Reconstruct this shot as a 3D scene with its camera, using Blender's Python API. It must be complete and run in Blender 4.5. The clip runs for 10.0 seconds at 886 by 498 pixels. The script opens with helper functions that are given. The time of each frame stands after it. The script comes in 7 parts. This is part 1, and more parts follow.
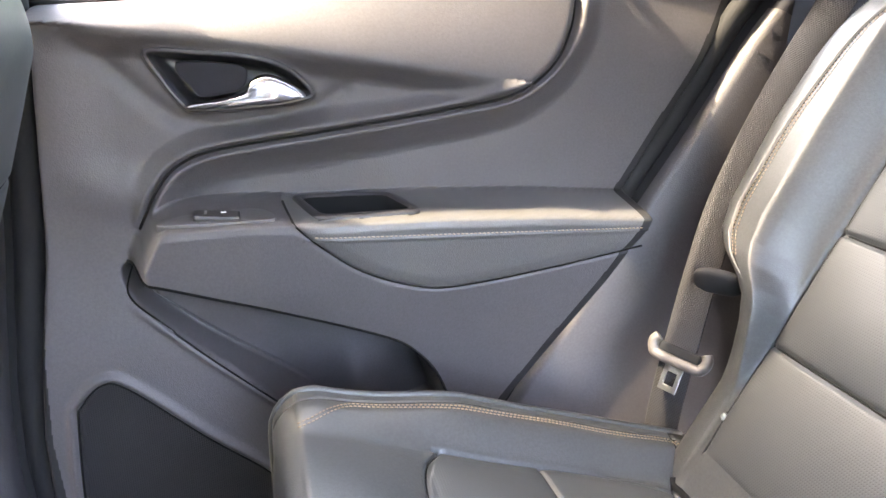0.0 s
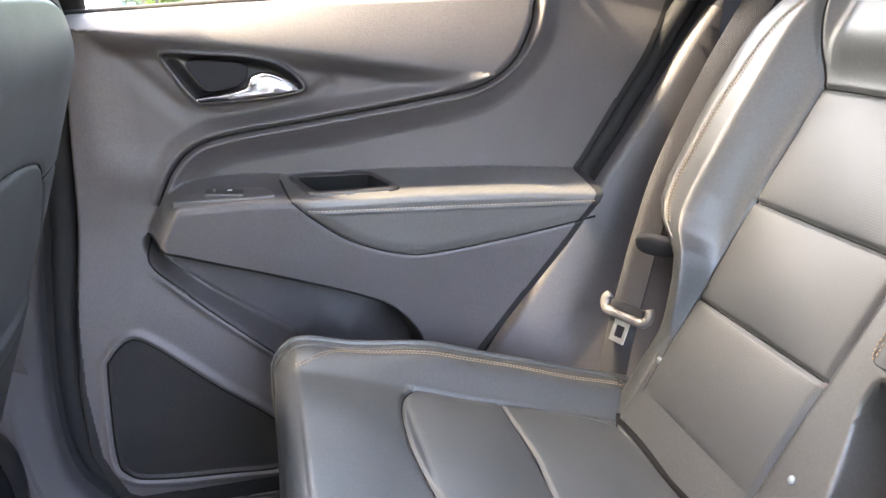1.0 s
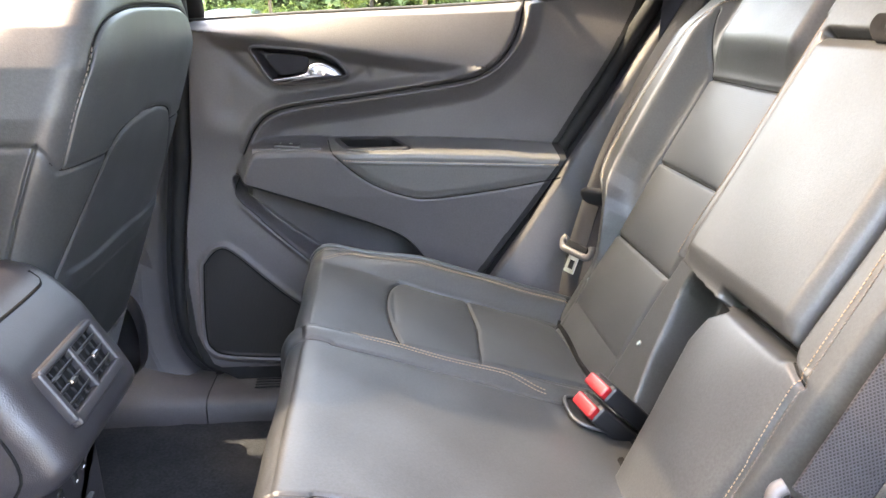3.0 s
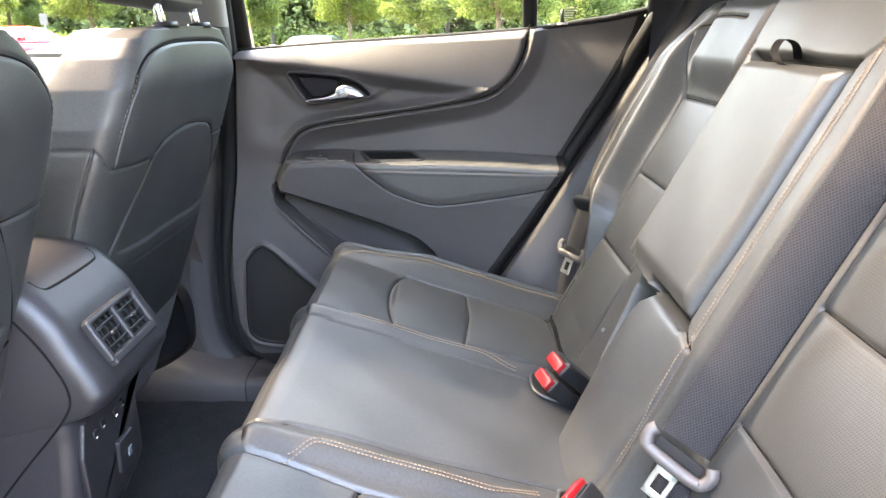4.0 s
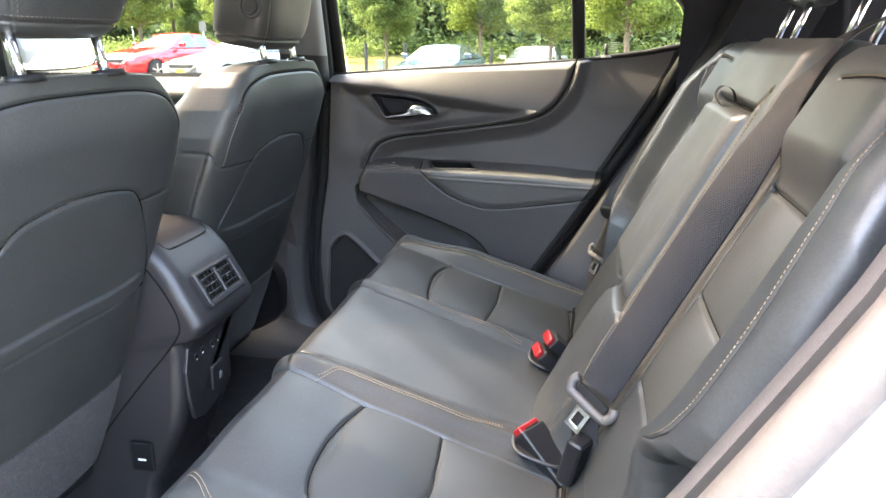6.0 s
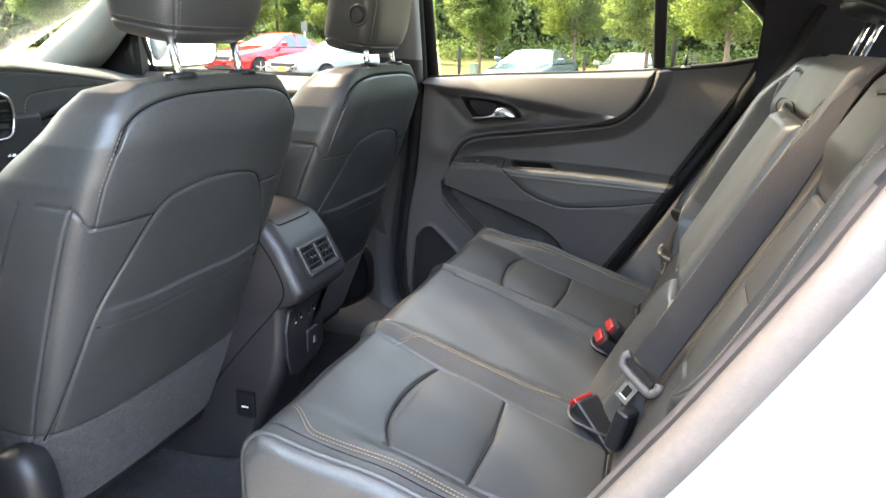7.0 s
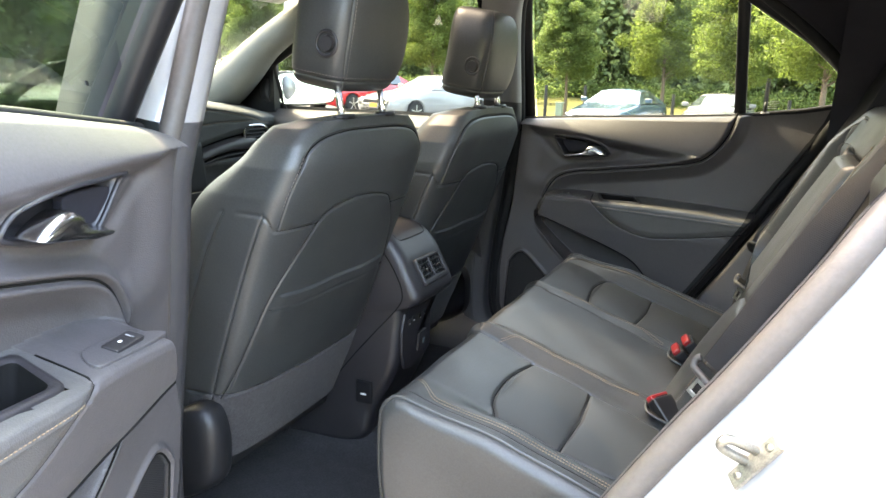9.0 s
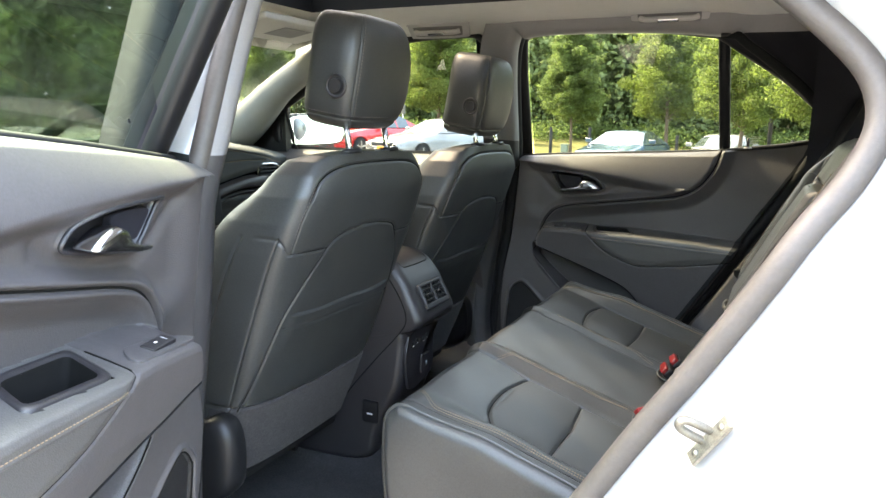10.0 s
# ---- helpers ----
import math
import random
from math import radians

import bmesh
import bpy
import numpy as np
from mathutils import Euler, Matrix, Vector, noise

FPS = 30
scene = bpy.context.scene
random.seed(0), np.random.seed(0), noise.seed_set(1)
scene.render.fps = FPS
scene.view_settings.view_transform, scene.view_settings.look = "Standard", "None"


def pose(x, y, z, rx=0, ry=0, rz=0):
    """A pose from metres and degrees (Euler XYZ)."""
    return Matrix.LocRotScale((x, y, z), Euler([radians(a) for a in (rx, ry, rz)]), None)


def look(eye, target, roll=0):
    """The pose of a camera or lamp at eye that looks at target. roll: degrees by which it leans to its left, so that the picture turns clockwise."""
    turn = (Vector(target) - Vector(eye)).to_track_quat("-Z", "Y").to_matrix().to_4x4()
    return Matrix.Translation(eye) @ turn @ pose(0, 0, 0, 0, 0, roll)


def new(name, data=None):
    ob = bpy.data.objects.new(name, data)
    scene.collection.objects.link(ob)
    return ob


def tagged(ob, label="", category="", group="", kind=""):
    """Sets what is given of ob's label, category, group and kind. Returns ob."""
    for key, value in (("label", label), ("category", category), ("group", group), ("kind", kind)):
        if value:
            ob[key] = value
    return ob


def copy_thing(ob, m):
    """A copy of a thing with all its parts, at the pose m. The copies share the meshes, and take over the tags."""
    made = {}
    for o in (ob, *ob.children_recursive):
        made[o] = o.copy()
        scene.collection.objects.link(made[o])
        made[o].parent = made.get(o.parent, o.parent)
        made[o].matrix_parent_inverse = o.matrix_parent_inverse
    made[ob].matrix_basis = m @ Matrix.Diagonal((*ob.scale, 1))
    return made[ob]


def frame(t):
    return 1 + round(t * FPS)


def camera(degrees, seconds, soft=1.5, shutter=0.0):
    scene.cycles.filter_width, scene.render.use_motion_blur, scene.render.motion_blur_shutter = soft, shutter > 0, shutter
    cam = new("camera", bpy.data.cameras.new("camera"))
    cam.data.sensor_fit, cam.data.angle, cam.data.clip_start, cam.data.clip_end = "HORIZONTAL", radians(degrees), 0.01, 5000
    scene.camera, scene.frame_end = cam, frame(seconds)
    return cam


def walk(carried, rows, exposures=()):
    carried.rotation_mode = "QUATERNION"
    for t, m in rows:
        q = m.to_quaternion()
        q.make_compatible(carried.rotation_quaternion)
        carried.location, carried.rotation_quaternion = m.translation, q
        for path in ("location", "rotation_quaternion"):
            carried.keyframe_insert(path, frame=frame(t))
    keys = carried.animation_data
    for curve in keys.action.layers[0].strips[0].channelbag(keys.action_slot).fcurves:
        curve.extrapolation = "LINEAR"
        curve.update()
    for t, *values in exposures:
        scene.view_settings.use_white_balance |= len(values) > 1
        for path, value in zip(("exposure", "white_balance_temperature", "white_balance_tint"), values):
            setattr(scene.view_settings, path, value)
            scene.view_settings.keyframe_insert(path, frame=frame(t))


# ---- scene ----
cam = camera(64.0, 10.0)
PATH = [
    (0, (-0.039, -0.144, 1.149), (0.434, 1.685, 0.491), 0.6),
    (0.5, (-0.043, -0.207, 1.156), (0.433, 1.616, 0.486), 0.2),
    (1, (-0.035, -0.287, 1.174), (0.423, 1.532, 0.48), -0.2),
    (1.5, (-0.02, -0.372, 1.177), (0.414, 1.449, 0.473), -0.2),
    (2, (-0.008, -0.488, 1.187), (0.368, 1.345, 0.481), -0.1),
    (2.5, (0.019, -0.609, 1.173), (0.3, 1.25, 0.492), 0.2),
    (3, (0.08, -0.708, 1.171), (0.255, 1.176, 0.521), 0.1),
    (4.5, (0.272, -0.945, 1.188), (0.153, 0.966, 0.61), -1.1),
    (5, (0.328, -0.988, 1.195), (0.141, 0.918, 0.618), -1.0),
    (6.5, (0.438, -1.229, 1.245), (-0.047, 0.628, 0.683), 0.3),
    (7, (0.457, -1.288, 1.245), (-0.141, 0.536, 0.684), 0.9),
    (7.5, (0.458, -1.351, 1.256), (-0.228, 0.443, 0.698), 1.5),
    (8, (0.459, -1.408, 1.256), (-0.286, 0.365, 0.71), 1.8),
    (8.5, (0.473, -1.465, 1.263), (-0.314, 0.299, 0.746), 1.8),
    (9, (0.498, -1.536, 1.266), (-0.317, 0.229, 0.797), 1.5),
    (9.5, (0.534, -1.603, 1.265), (-0.303, 0.166, 0.852), 1.1),
    (10, (0.566, -1.64, 1.255), (-0.281, 0.136, 0.901), 1.0),
]
walk(cam, [(t, look(eye, target, roll)) for t, eye, target, roll in PATH], exposures=[(0, 7.68, 8150, 20), (3, 7.18, 8350, 18), (5, 6.88, 8050, 15), (7.5, 6.14, 8600, 12), (8.5, 6.02, 8650, 11), (10, 5.68, 8700, 8)])

# ---- world, sun, exposure ----
SUN_AZ, SUN_EL = 162.0, 56.0   # direction towards the sun: degrees from +x (rear) towards +y, and height
world = bpy.data.worlds.new("sky")
scene.world = world
world.use_nodes = True
wn = world.node_tree
sky = wn.nodes.new("ShaderNodeTexSky")
sky.sky_type, sky.sun_disc = "NISHITA", False
sky.sun_elevation, sky.sun_rotation = radians(SUN_EL), radians(90 - SUN_AZ)
sky.air_density, sky.dust_density = 0.9, 3.0
wn.links.new(sky.outputs[0], wn.nodes["Background"].inputs[0])
wn.nodes["Background"].inputs[1].default_value = 0.15
sun_data = bpy.data.lights.new("sun", "SUN")
sun_data.energy, sun_data.angle, sun_data.color = 0.75, radians(0.6), (1.0, 0.94, 0.85)
sun = new("sun", sun_data)
SUNDIR = Vector((math.cos(radians(SUN_EL)) * math.cos(radians(SUN_AZ)), math.cos(radians(SUN_EL)) * math.sin(radians(SUN_AZ)), math.sin(radians(SUN_EL))))
sun.matrix_world = look(SUNDIR * 30, (0, 0, 0))


# ---- materials ----
def nodes_of(name):
    m = bpy.data.materials.new(name)
    m.use_nodes = True
    return m, m.node_tree, m.node_tree.nodes["Principled BSDF"]


def surface(name, color, rough=0.5, metal=0.0, grain=0.0, grain_size=0.001, stain=0.12, coat=0.0, voronoi=False, spec=0.5, sheen=0.0, mottle=0.05):
    """A painted, moulded or woven surface: a base colour with two scales of variation, and a fine relief."""
    m, nt, b = nodes_of(name)
    co = nt.nodes.new("ShaderNodeTexCoord").outputs["Object"]

    def noise_of(size, detail=3.0):
        n = nt.nodes.new("ShaderNodeTexNoise")
        n.inputs["Scale"].default_value, n.inputs["Detail"].default_value = 1.0 / size, detail
        nt.links.new(co, n.inputs["Vector"])
        return n.outputs["Fac"]

    big = noise_of(mottle, 4.0)
    ramp = nt.nodes.new("ShaderNodeMix")
    ramp.data_type = "RGBA"
    ramp.inputs["A"].default_value = (*[c * (1 - stain) for c in color], 1)
    ramp.inputs["B"].default_value = (*[min(1, c * (1 + stain)) for c in color], 1)
    nt.links.new(big, ramp.inputs["Factor"])
    speck = nt.nodes.new("ShaderNodeMapRange")
    speck.inputs["From Min"].default_value, speck.inputs["From Max"].default_value = 0.3, 0.7
    speck.inputs["To Min"].default_value, speck.inputs["To Max"].default_value = 1 - stain * 0.8, 1 + stain * 0.8
    nt.links.new(noise_of(grain_size * 2.2, 2.0), speck.inputs["Value"])
    fine = nt.nodes.new("ShaderNodeVectorMath")
    fine.operation = "SCALE"
    nt.links.new(ramp.outputs["Result"], fine.inputs[0])
    nt.links.new(speck.outputs[0], fine.inputs["Scale"])
    nt.links.new(fine.outputs[0], b.inputs["Base Color"])
    rr = nt.nodes.new("ShaderNodeMapRange")
    rr.inputs["To Min"].default_value, rr.inputs["To Max"].default_value = max(0.02, rough * 0.86), min(1, rough * 1.14)
    nt.links.new(noise_of(mottle * 0.6), rr.inputs["Value"])
    nt.links.new(rr.outputs[0], b.inputs["Roughness"])
    b.inputs["Metallic"].default_value = metal
    b.inputs["Specular IOR Level"].default_value = spec
    b.inputs["Coat Weight"].default_value = coat
    b.inputs["Coat Roughness"].default_value = 0.04
    b.inputs["Sheen Weight"].default_value = sheen
    if grain:
        bump = nt.nodes.new("ShaderNodeBump")
        bump.inputs["Strength"].default_value, bump.inputs["Distance"].default_value = grain, grain_size * 0.35
        if voronoi:
            v = nt.nodes.new("ShaderNodeTexVoronoi")
            v.inputs["Scale"].default_value = 1.0 / grain_size
            nt.links.new(co, v.inputs["Vector"])
            nt.links.new(v.outputs["Distance"], bump.inputs["Height"])
        else:
            nt.links.new(noise_of(grain_size, 2.0), bump.inputs["Height"])
        nt.links.new(bump.outputs[0], b.inputs["Normal"])
    return m


def dotted(name, color, rough, pitch, axes, depth=0.6, dark=0.35, hole=0.3):
    """A sheet with rows of small round holes, pitch metres apart, along two axes of the object."""
    m, nt, b = nodes_of(name)
    co = nt.nodes.new("ShaderNodeTexCoord").outputs["Object"]
    sep = nt.nodes.new("ShaderNodeSeparateXYZ")
    nt.links.new(co, sep.inputs[0])

    def calc(op, a, c):
        n = nt.nodes.new("ShaderNodeMath")
        n.operation = op
        for k, v in enumerate((a, c)):
            if v is None:
                continue
            if isinstance(v, (int, float)):
                n.inputs[k].default_value = v
            else:
                nt.links.new(v, n.inputs[k])
        return n.outputs[0]

    a = calc("MULTIPLY", sep.outputs[axes[0]], 1 / pitch)
    c = calc("MULTIPLY", sep.outputs[axes[1]], 1 / pitch)
    c2 = calc("ADD", c, calc("MULTIPLY", calc("FLOOR", a, None), 0.5))
    fa = calc("SUBTRACT", calc("FRACT", a, None), 0.5)
    fc = calc("SUBTRACT", calc("FRACT", c2, None), 0.5)
    d = calc("SQRT", calc("ADD", calc("MULTIPLY", fa, fa), calc("MULTIPLY", fc, fc)), None)
    ring = nt.nodes.new("ShaderNodeMapRange")
    ring.interpolation_type = "SMOOTHSTEP"
    ring.inputs["From Min"].default_value, ring.inputs["From Max"].default_value = hole - 0.1, hole + 0.1
    nt.links.new(d, ring.inputs["Value"])
    mix = nt.nodes.new("ShaderNodeMix")
    mix.data_type = "RGBA"
    mix.inputs["A"].default_value = (*[v * dark for v in color], 1)
    mix.inputs["B"].default_value = (*color, 1)
    nt.links.new(ring.outputs[0], mix.inputs["Factor"])
    nt.links.new(mix.outputs["Result"], b.inputs["Base Color"])
    b.inputs["Roughness"].default_value = rough
    b.inputs["Specular IOR Level"].default_value = 0.42
    bump = nt.nodes.new("ShaderNodeBump")
    bump.inputs["Strength"].default_value, bump.inputs["Distance"].default_value = depth, pitch * 0.3
    nt.links.new(ring.outputs[0], bump.inputs["Height"])
    nt.links.new(bump.outputs[0], b.inputs["Normal"])
    return m


def webbing(name, color):
    m, nt, b = nodes_of(name)
    co = nt.nodes.new("ShaderNodeUVMap").outputs[0]
    waves = []
    for ang in (35, -35):
        mp = nt.nodes.new("ShaderNodeMapping")
        mp.inputs["Rotation"].default_value = (0, 0, radians(ang))
        nt.links.new(co, mp.inputs["Vector"])
        w = nt.nodes.new("ShaderNodeTexWave")
        w.inputs["Scale"].default_value, w.inputs["Distortion"].default_value = 28.0, 0.3
        nt.links.new(mp.outputs[0], w.inputs["Vector"])
        waves.append(w.outputs["Fac"])
    mul = nt.nodes.new("ShaderNodeMath")
    mul.operation = "MAXIMUM"
    nt.links.new(waves[0], mul.inputs[0])
    nt.links.new(waves[1], mul.inputs[1])
    mix = nt.nodes.new("ShaderNodeMix")
    mix.data_type = "RGBA"
    mix.inputs["A"].default_value = (*[c * 0.22 for c in color], 1)
    mix.inputs["B"].default_value = (*[c * 1.5 for c in color], 1)
    nt.links.new(mul.outputs[0], mix.inputs["Factor"])
    nt.links.new(mix.outputs["Result"], b.inputs["Base Color"])
    b.inputs["Roughness"].default_value = 0.6
    b.inputs["Specular IOR Level"].default_value = 0.12
    bump = nt.nodes.new("ShaderNodeBump")
    bump.inputs["Strength"].default_value, bump.inputs["Distance"].default_value = 0.7, 0.0006
    nt.links.new(mul.outputs[0], bump.inputs["Height"])
    nt.links.new(bump.outputs[0], b.inputs["Normal"])
    return m


def window_glass(name, tint, gloss=0.05):
    m = bpy.data.materials.new(name)
    m.use_nodes = True
    nt = m.node_tree
    nt.nodes.remove(nt.nodes["Principled BSDF"])
    tr, gl, mx = nt.nodes.new("ShaderNodeBsdfTransparent"), nt.nodes.new("ShaderNodeBsdfGlossy"), nt.nodes.new("ShaderNodeMixShader")
    lw = nt.nodes.new("ShaderNodeLayerWeight")
    lw.inputs["Blend"].default_value = 0.5
    pw = nt.nodes.new("ShaderNodeMath")
    pw.operation, pw.inputs[1].default_value = "POWER", 4.0
    nt.links.new(lw.outputs["Facing"], pw.inputs[0])
    fr = nt.nodes.new("ShaderNodeMath")
    fr.operation, fr.inputs[1].default_value, fr.inputs[2].default_value = "MULTIPLY_ADD", 0.85, gloss
    nt.links.new(pw.outputs[0], fr.inputs[0])
    tr.inputs["Color"].default_value = (*tint, 1)
    gl.inputs["Roughness"].default_value = 0.01
    nt.links.new(fr.outputs[0], mx.inputs[0])
    nt.links.new(tr.outputs[0], mx.inputs[1])
    nt.links.new(gl.outputs[0], mx.inputs[2])
    nt.links.new(mx.outputs[0], nt.nodes["Material Output"].inputs[0])
    return m


LEATHER = surface("black_leather", (0.0262, 0.0276, 0.0278), 0.44, grain=0.18, grain_size=0.0014, voronoi=True, stain=0.25, mottle=0.11, spec=0.48)
LEATHER_PERF = dotted("perforated_leather", (0.0275, 0.0292, 0.0293), 0.48, 0.0028, (0, 1), depth=0.15, dark=0.6, hole=0.22)
LEATHER_PERF_BACK = dotted("perforated_back_leather", (0.0262, 0.0280, 0.0284), 0.50, 0.0028, (2, 1), depth=0.2, dark=0.6, hole=0.22)
DOOR_PLASTIC = surface("soft_door_plastic", (0.047, 0.0428, 0.0442), 0.56, grain=0.4, grain_size=0.0016, voronoi=True, stain=0.12, mottle=0.09, spec=0.4)
HARD_PLASTIC = surface("hard_grained_plastic", (0.0135, 0.0123, 0.0140), 0.45, grain=0.4, grain_size=0.0014, voronoi=True, stain=0.14, mottle=0.07)
LOWER_PLASTIC = surface("smooth_lower_plastic", (0.046, 0.0425, 0.0445), 0.5, grain=0.6, grain_size=0.0014, voronoi=True, stain=0.14, mottle=0.08)
BEZEL_PLASTIC = surface("handle_cup_plastic", (0.021, 0.0205, 0.0240), 0.38, grain=0.3, grain_size=0.0014, voronoi=True, stain=0.14, mottle=0.07)
PILLAR_LOW = surface("lower_pillar_plastic", (0.033, 0.0312, 0.0335), 0.5, grain=0.5, grain_size=0.0014, voronoi=True, stain=0.14, mottle=0.08)
ARMREST = surface("soft_armrest_skin", (0.056, 0.0535, 0.0525), 0.46, grain=0.5, grain_size=0.0014, voronoi=True, stain=0.14, mottle=0.09, spec=0.5)
GLOSS_BLACK = surface("smooth_black_plastic", (0.009, 0.009, 0.010), 0.40, stain=0.08, spec=0.25)
C_PILLAR = surface("black_upper_trim", (0.0080, 0.0078, 0.0110), 0.75, grain=0.2, grain_size=0.0012, voronoi=True, stain=0.1, spec=0.2)
DASH = surface("soft_dash_skin", (0.055, 0.057, 0.056), 0.7, grain=0.6, grain_size=0.0016, voronoi=True, stain=0.12, spec=0.2)
# near black for joints, and for shade painted into gaps and crevices
DARK_GAP = surface("dark_joint_and_shade", (0.005, 0.005, 0.005), 0.9, stain=0.1, spec=0.1)
RUBBER = surface("black_rubber", (0.008, 0.008, 0.0085), 0.75, grain=0.2, grain_size=0.002, stain=0.2, spec=0.2)
SEAL = surface("dusty_weatherstrip", (0.052, 0.0445, 0.040), 0.62, grain=0.3, grain_size=0.003, stain=0.12, mottle=0.04)
CARPET = surface("black_carpet", (0.022, 0.022, 0.024), 0.95, grain=1.0, grain_size=0.0025, stain=0.35, mottle=0.03, spec=0.1, sheen=0.03)
FELT = surface("seat_base_felt", (0.036, 0.034, 0.035), 0.95, grain=0.9, grain_size=0.002, stain=0.3, mottle=0.02, spec=0.1, sheen=0.05)
HEADLINER = surface("grey_headliner_cloth", (0.55, 0.54, 0.52), 0.9, grain=0.5, grain_size=0.0018, stain=0.05, spec=0.1)
GREY_TRIM = surface("light_grey_pillar_plastic", (0.175, 0.170, 0.174), 0.55, grain=0.3, grain_size=0.0012, voronoi=True, stain=0.06)
SPEAKER = dotted("speaker_mesh", (0.0085, 0.0082, 0.0092), 0.5, 0.0028, (0, 2), depth=0.9, dark=0.2, hole=0.3)
CHROME = surface("satin_chrome", (0.78, 0.78, 0.80), 0.16, metal=1.0, stain=0.04)
HANDLE = surface("handle_chrome", (0.50, 0.50, 0.52), 0.20, metal=1.0, stain=0.05)
STEEL = surface("zinc_steel", (0.55, 0.54, 0.50), 0.3, metal=1.0, stain=0.15, mottle=0.01)
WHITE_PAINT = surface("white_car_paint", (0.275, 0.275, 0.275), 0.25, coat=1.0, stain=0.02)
BUCKLE_RED = surface("red_buckle_plastic", (0.17, 0.004, 0.006), 0.35, stain=0.05)
THREAD = surface("tan_thread", (0.22, 0.15, 0.090), 0.7, stain=0.2, mottle=0.01)
DARK_THREAD = surface("dark_thread", (0.10, 0.082, 0.073), 0.7, stain=0.2, mottle=0.01)
BELT = webbing("belt_webbing", (0.017, 0.0163, 0.0175))
GLASS = window_glass("door_glass", (0.25, 0.275, 0.26), 0.07)
REAR_GLASS = window_glass("tinted_rear_glass", (0.255, 0.275, 0.25), 0.04)
# the tinted rear glass again, lightened and glossier to put in brightness and haze
LIT_REAR_GLASS = window_glass("open_door_glass", (0.54, 0.72, 0.62), 0.24)
WINDSCREEN = window_glass("windscreen_glass", (0.27, 0.30, 0.275), 0.04)
PILLAR_CLOTH = surface("grey_pillar_cloth", (0.22, 0.224, 0.214), 0.85, grain=0.3, grain_size=0.0015, stain=0.06, spec=0.15)
SUNROOF_GLASS = window_glass("sunroof_glass", (0.12, 0.118, 0.113))
STUD = surface("grey_stud_plastic", (0.10, 0.12, 0.13), 0.5, stain=0.05)
TONGUE = surface("belt_tongue_plastic", (0.060, 0.053, 0.050), 0.5, stain=0.1)
STRIKER = surface("striker_steel", (0.20, 0.19, 0.165), 0.35, metal=0.8, stain=0.25, mottle=0.008)
LABEL_WHITE = surface("white_print", (0.7, 0.7, 0.7), 0.5, stain=0.02)


# ---- mesh tools ----
def thing(name, label, category, group="", kind="", at=(0, 0, 0)):
    ob = new(name)
    ob.empty_display_size = 0.05
    ob.location = at
    return tagged(ob, label, category, group, kind)


def link_mesh(name, verts, faces, material, parent=None, label="", smooth=True, uv=None):
    me = bpy.data.meshes.new(name)
    me.from_pydata([tuple(map(float, v)) for v in verts], [], [tuple(map(int, f)) for f in faces])
    me.validate()
    if smooth:
        me.polygons.foreach_set("use_smooth", [True] * len(me.polygons))
    if uv is not None:
        lay = me.uv_layers.new(name="uv")
        idx = np.zeros(len(me.loops), dtype=int)
        me.loops.foreach_get("vertex_index", idx)
        lay.data.foreach_set("uv", np.asarray(uv, dtype=float)[idx].ravel())
    me.materials.append(material)
    ob = new(name, me)
    if parent is not None:
        ob.parent = parent
        ob.matrix_parent_inverse = parent.matrix_basis.inverted() if parent.parent is None else (parent.parent.matrix_basis @ parent.matrix_basis).inverted()
    if label:
        ob["label"] = label
    return ob


def part(name, bm, material, parent=None, label="", smooth=False):
    """One mesh object out of a bmesh."""
    me = bpy.data.meshes.new(name)
    bm.to_mesh(me)
    bm.free()
    if smooth:
        me.polygons.foreach_set("use_smooth", [True] * len(me.polygons))
    me.materials.append(material)
    ob = new(name, me)
    if parent is not None:
        ob.parent = parent
        ob.matrix_parent_inverse = parent.matrix_basis.inverted() if parent.parent is None else (parent.parent.matrix_basis @ parent.matrix_basis).inverted()
    if label:
        ob["label"] = label
    return ob


def sheet(P, names, parent, region=None, wrap=False, drop=-1):
    """A curved surface from a grid of places (nu, nv, 3), cut by region (nu-1, nv-1) into parts. names: {region: (name, material, label)}."""
    nu, nv = P.shape[:2]
    idx = np.arange(nu * nv).reshape(nu, nv)
    if wrap:
        idx = np.vstack([idx, idx[:1]])
    quads = np.stack([idx[:-1, :-1], idx[1:, :-1], idx[1:, 1:], idx[:-1, 1:]], axis=-1)
    flat = P.reshape(-1, 3)
    if region is None:
        region = np.zeros(quads.shape[:2], dtype=int)
    made = {}
    for key, (name, material, label) in names.items():
        q = quads[region == key]
        if len(q) == 0:
            continue
        used, inv = np.unique(q, return_inverse=True)
        inv = inv.reshape(-1, 4)
        me = bpy.data.meshes.new(name)
        me.vertices.add(len(used))
        me.vertices.foreach_set("co", flat[used].astype(np.float32).ravel())
        me.loops.add(len(inv) * 4)
        me.loops.foreach_set("vertex_index", inv.ravel().astype(np.int32))
        me.polygons.add(len(inv))
        me.polygons.foreach_set("loop_start", (np.arange(len(inv)) * 4).astype(np.int32))
        me.polygons.foreach_set("loop_total", np.full(len(inv), 4, dtype=np.int32))
        me.polygons.foreach_set("use_smooth", np.ones(len(inv), dtype=bool))
        me.update()
        me.validate()
        me.materials.append(material)
        ob = new(name, me)
        if parent is not None:
            ob.parent = parent
            ob.matrix_parent_inverse = parent.matrix_basis.inverted()
        if label:
            ob["label"] = label
        made[key] = ob
    return made


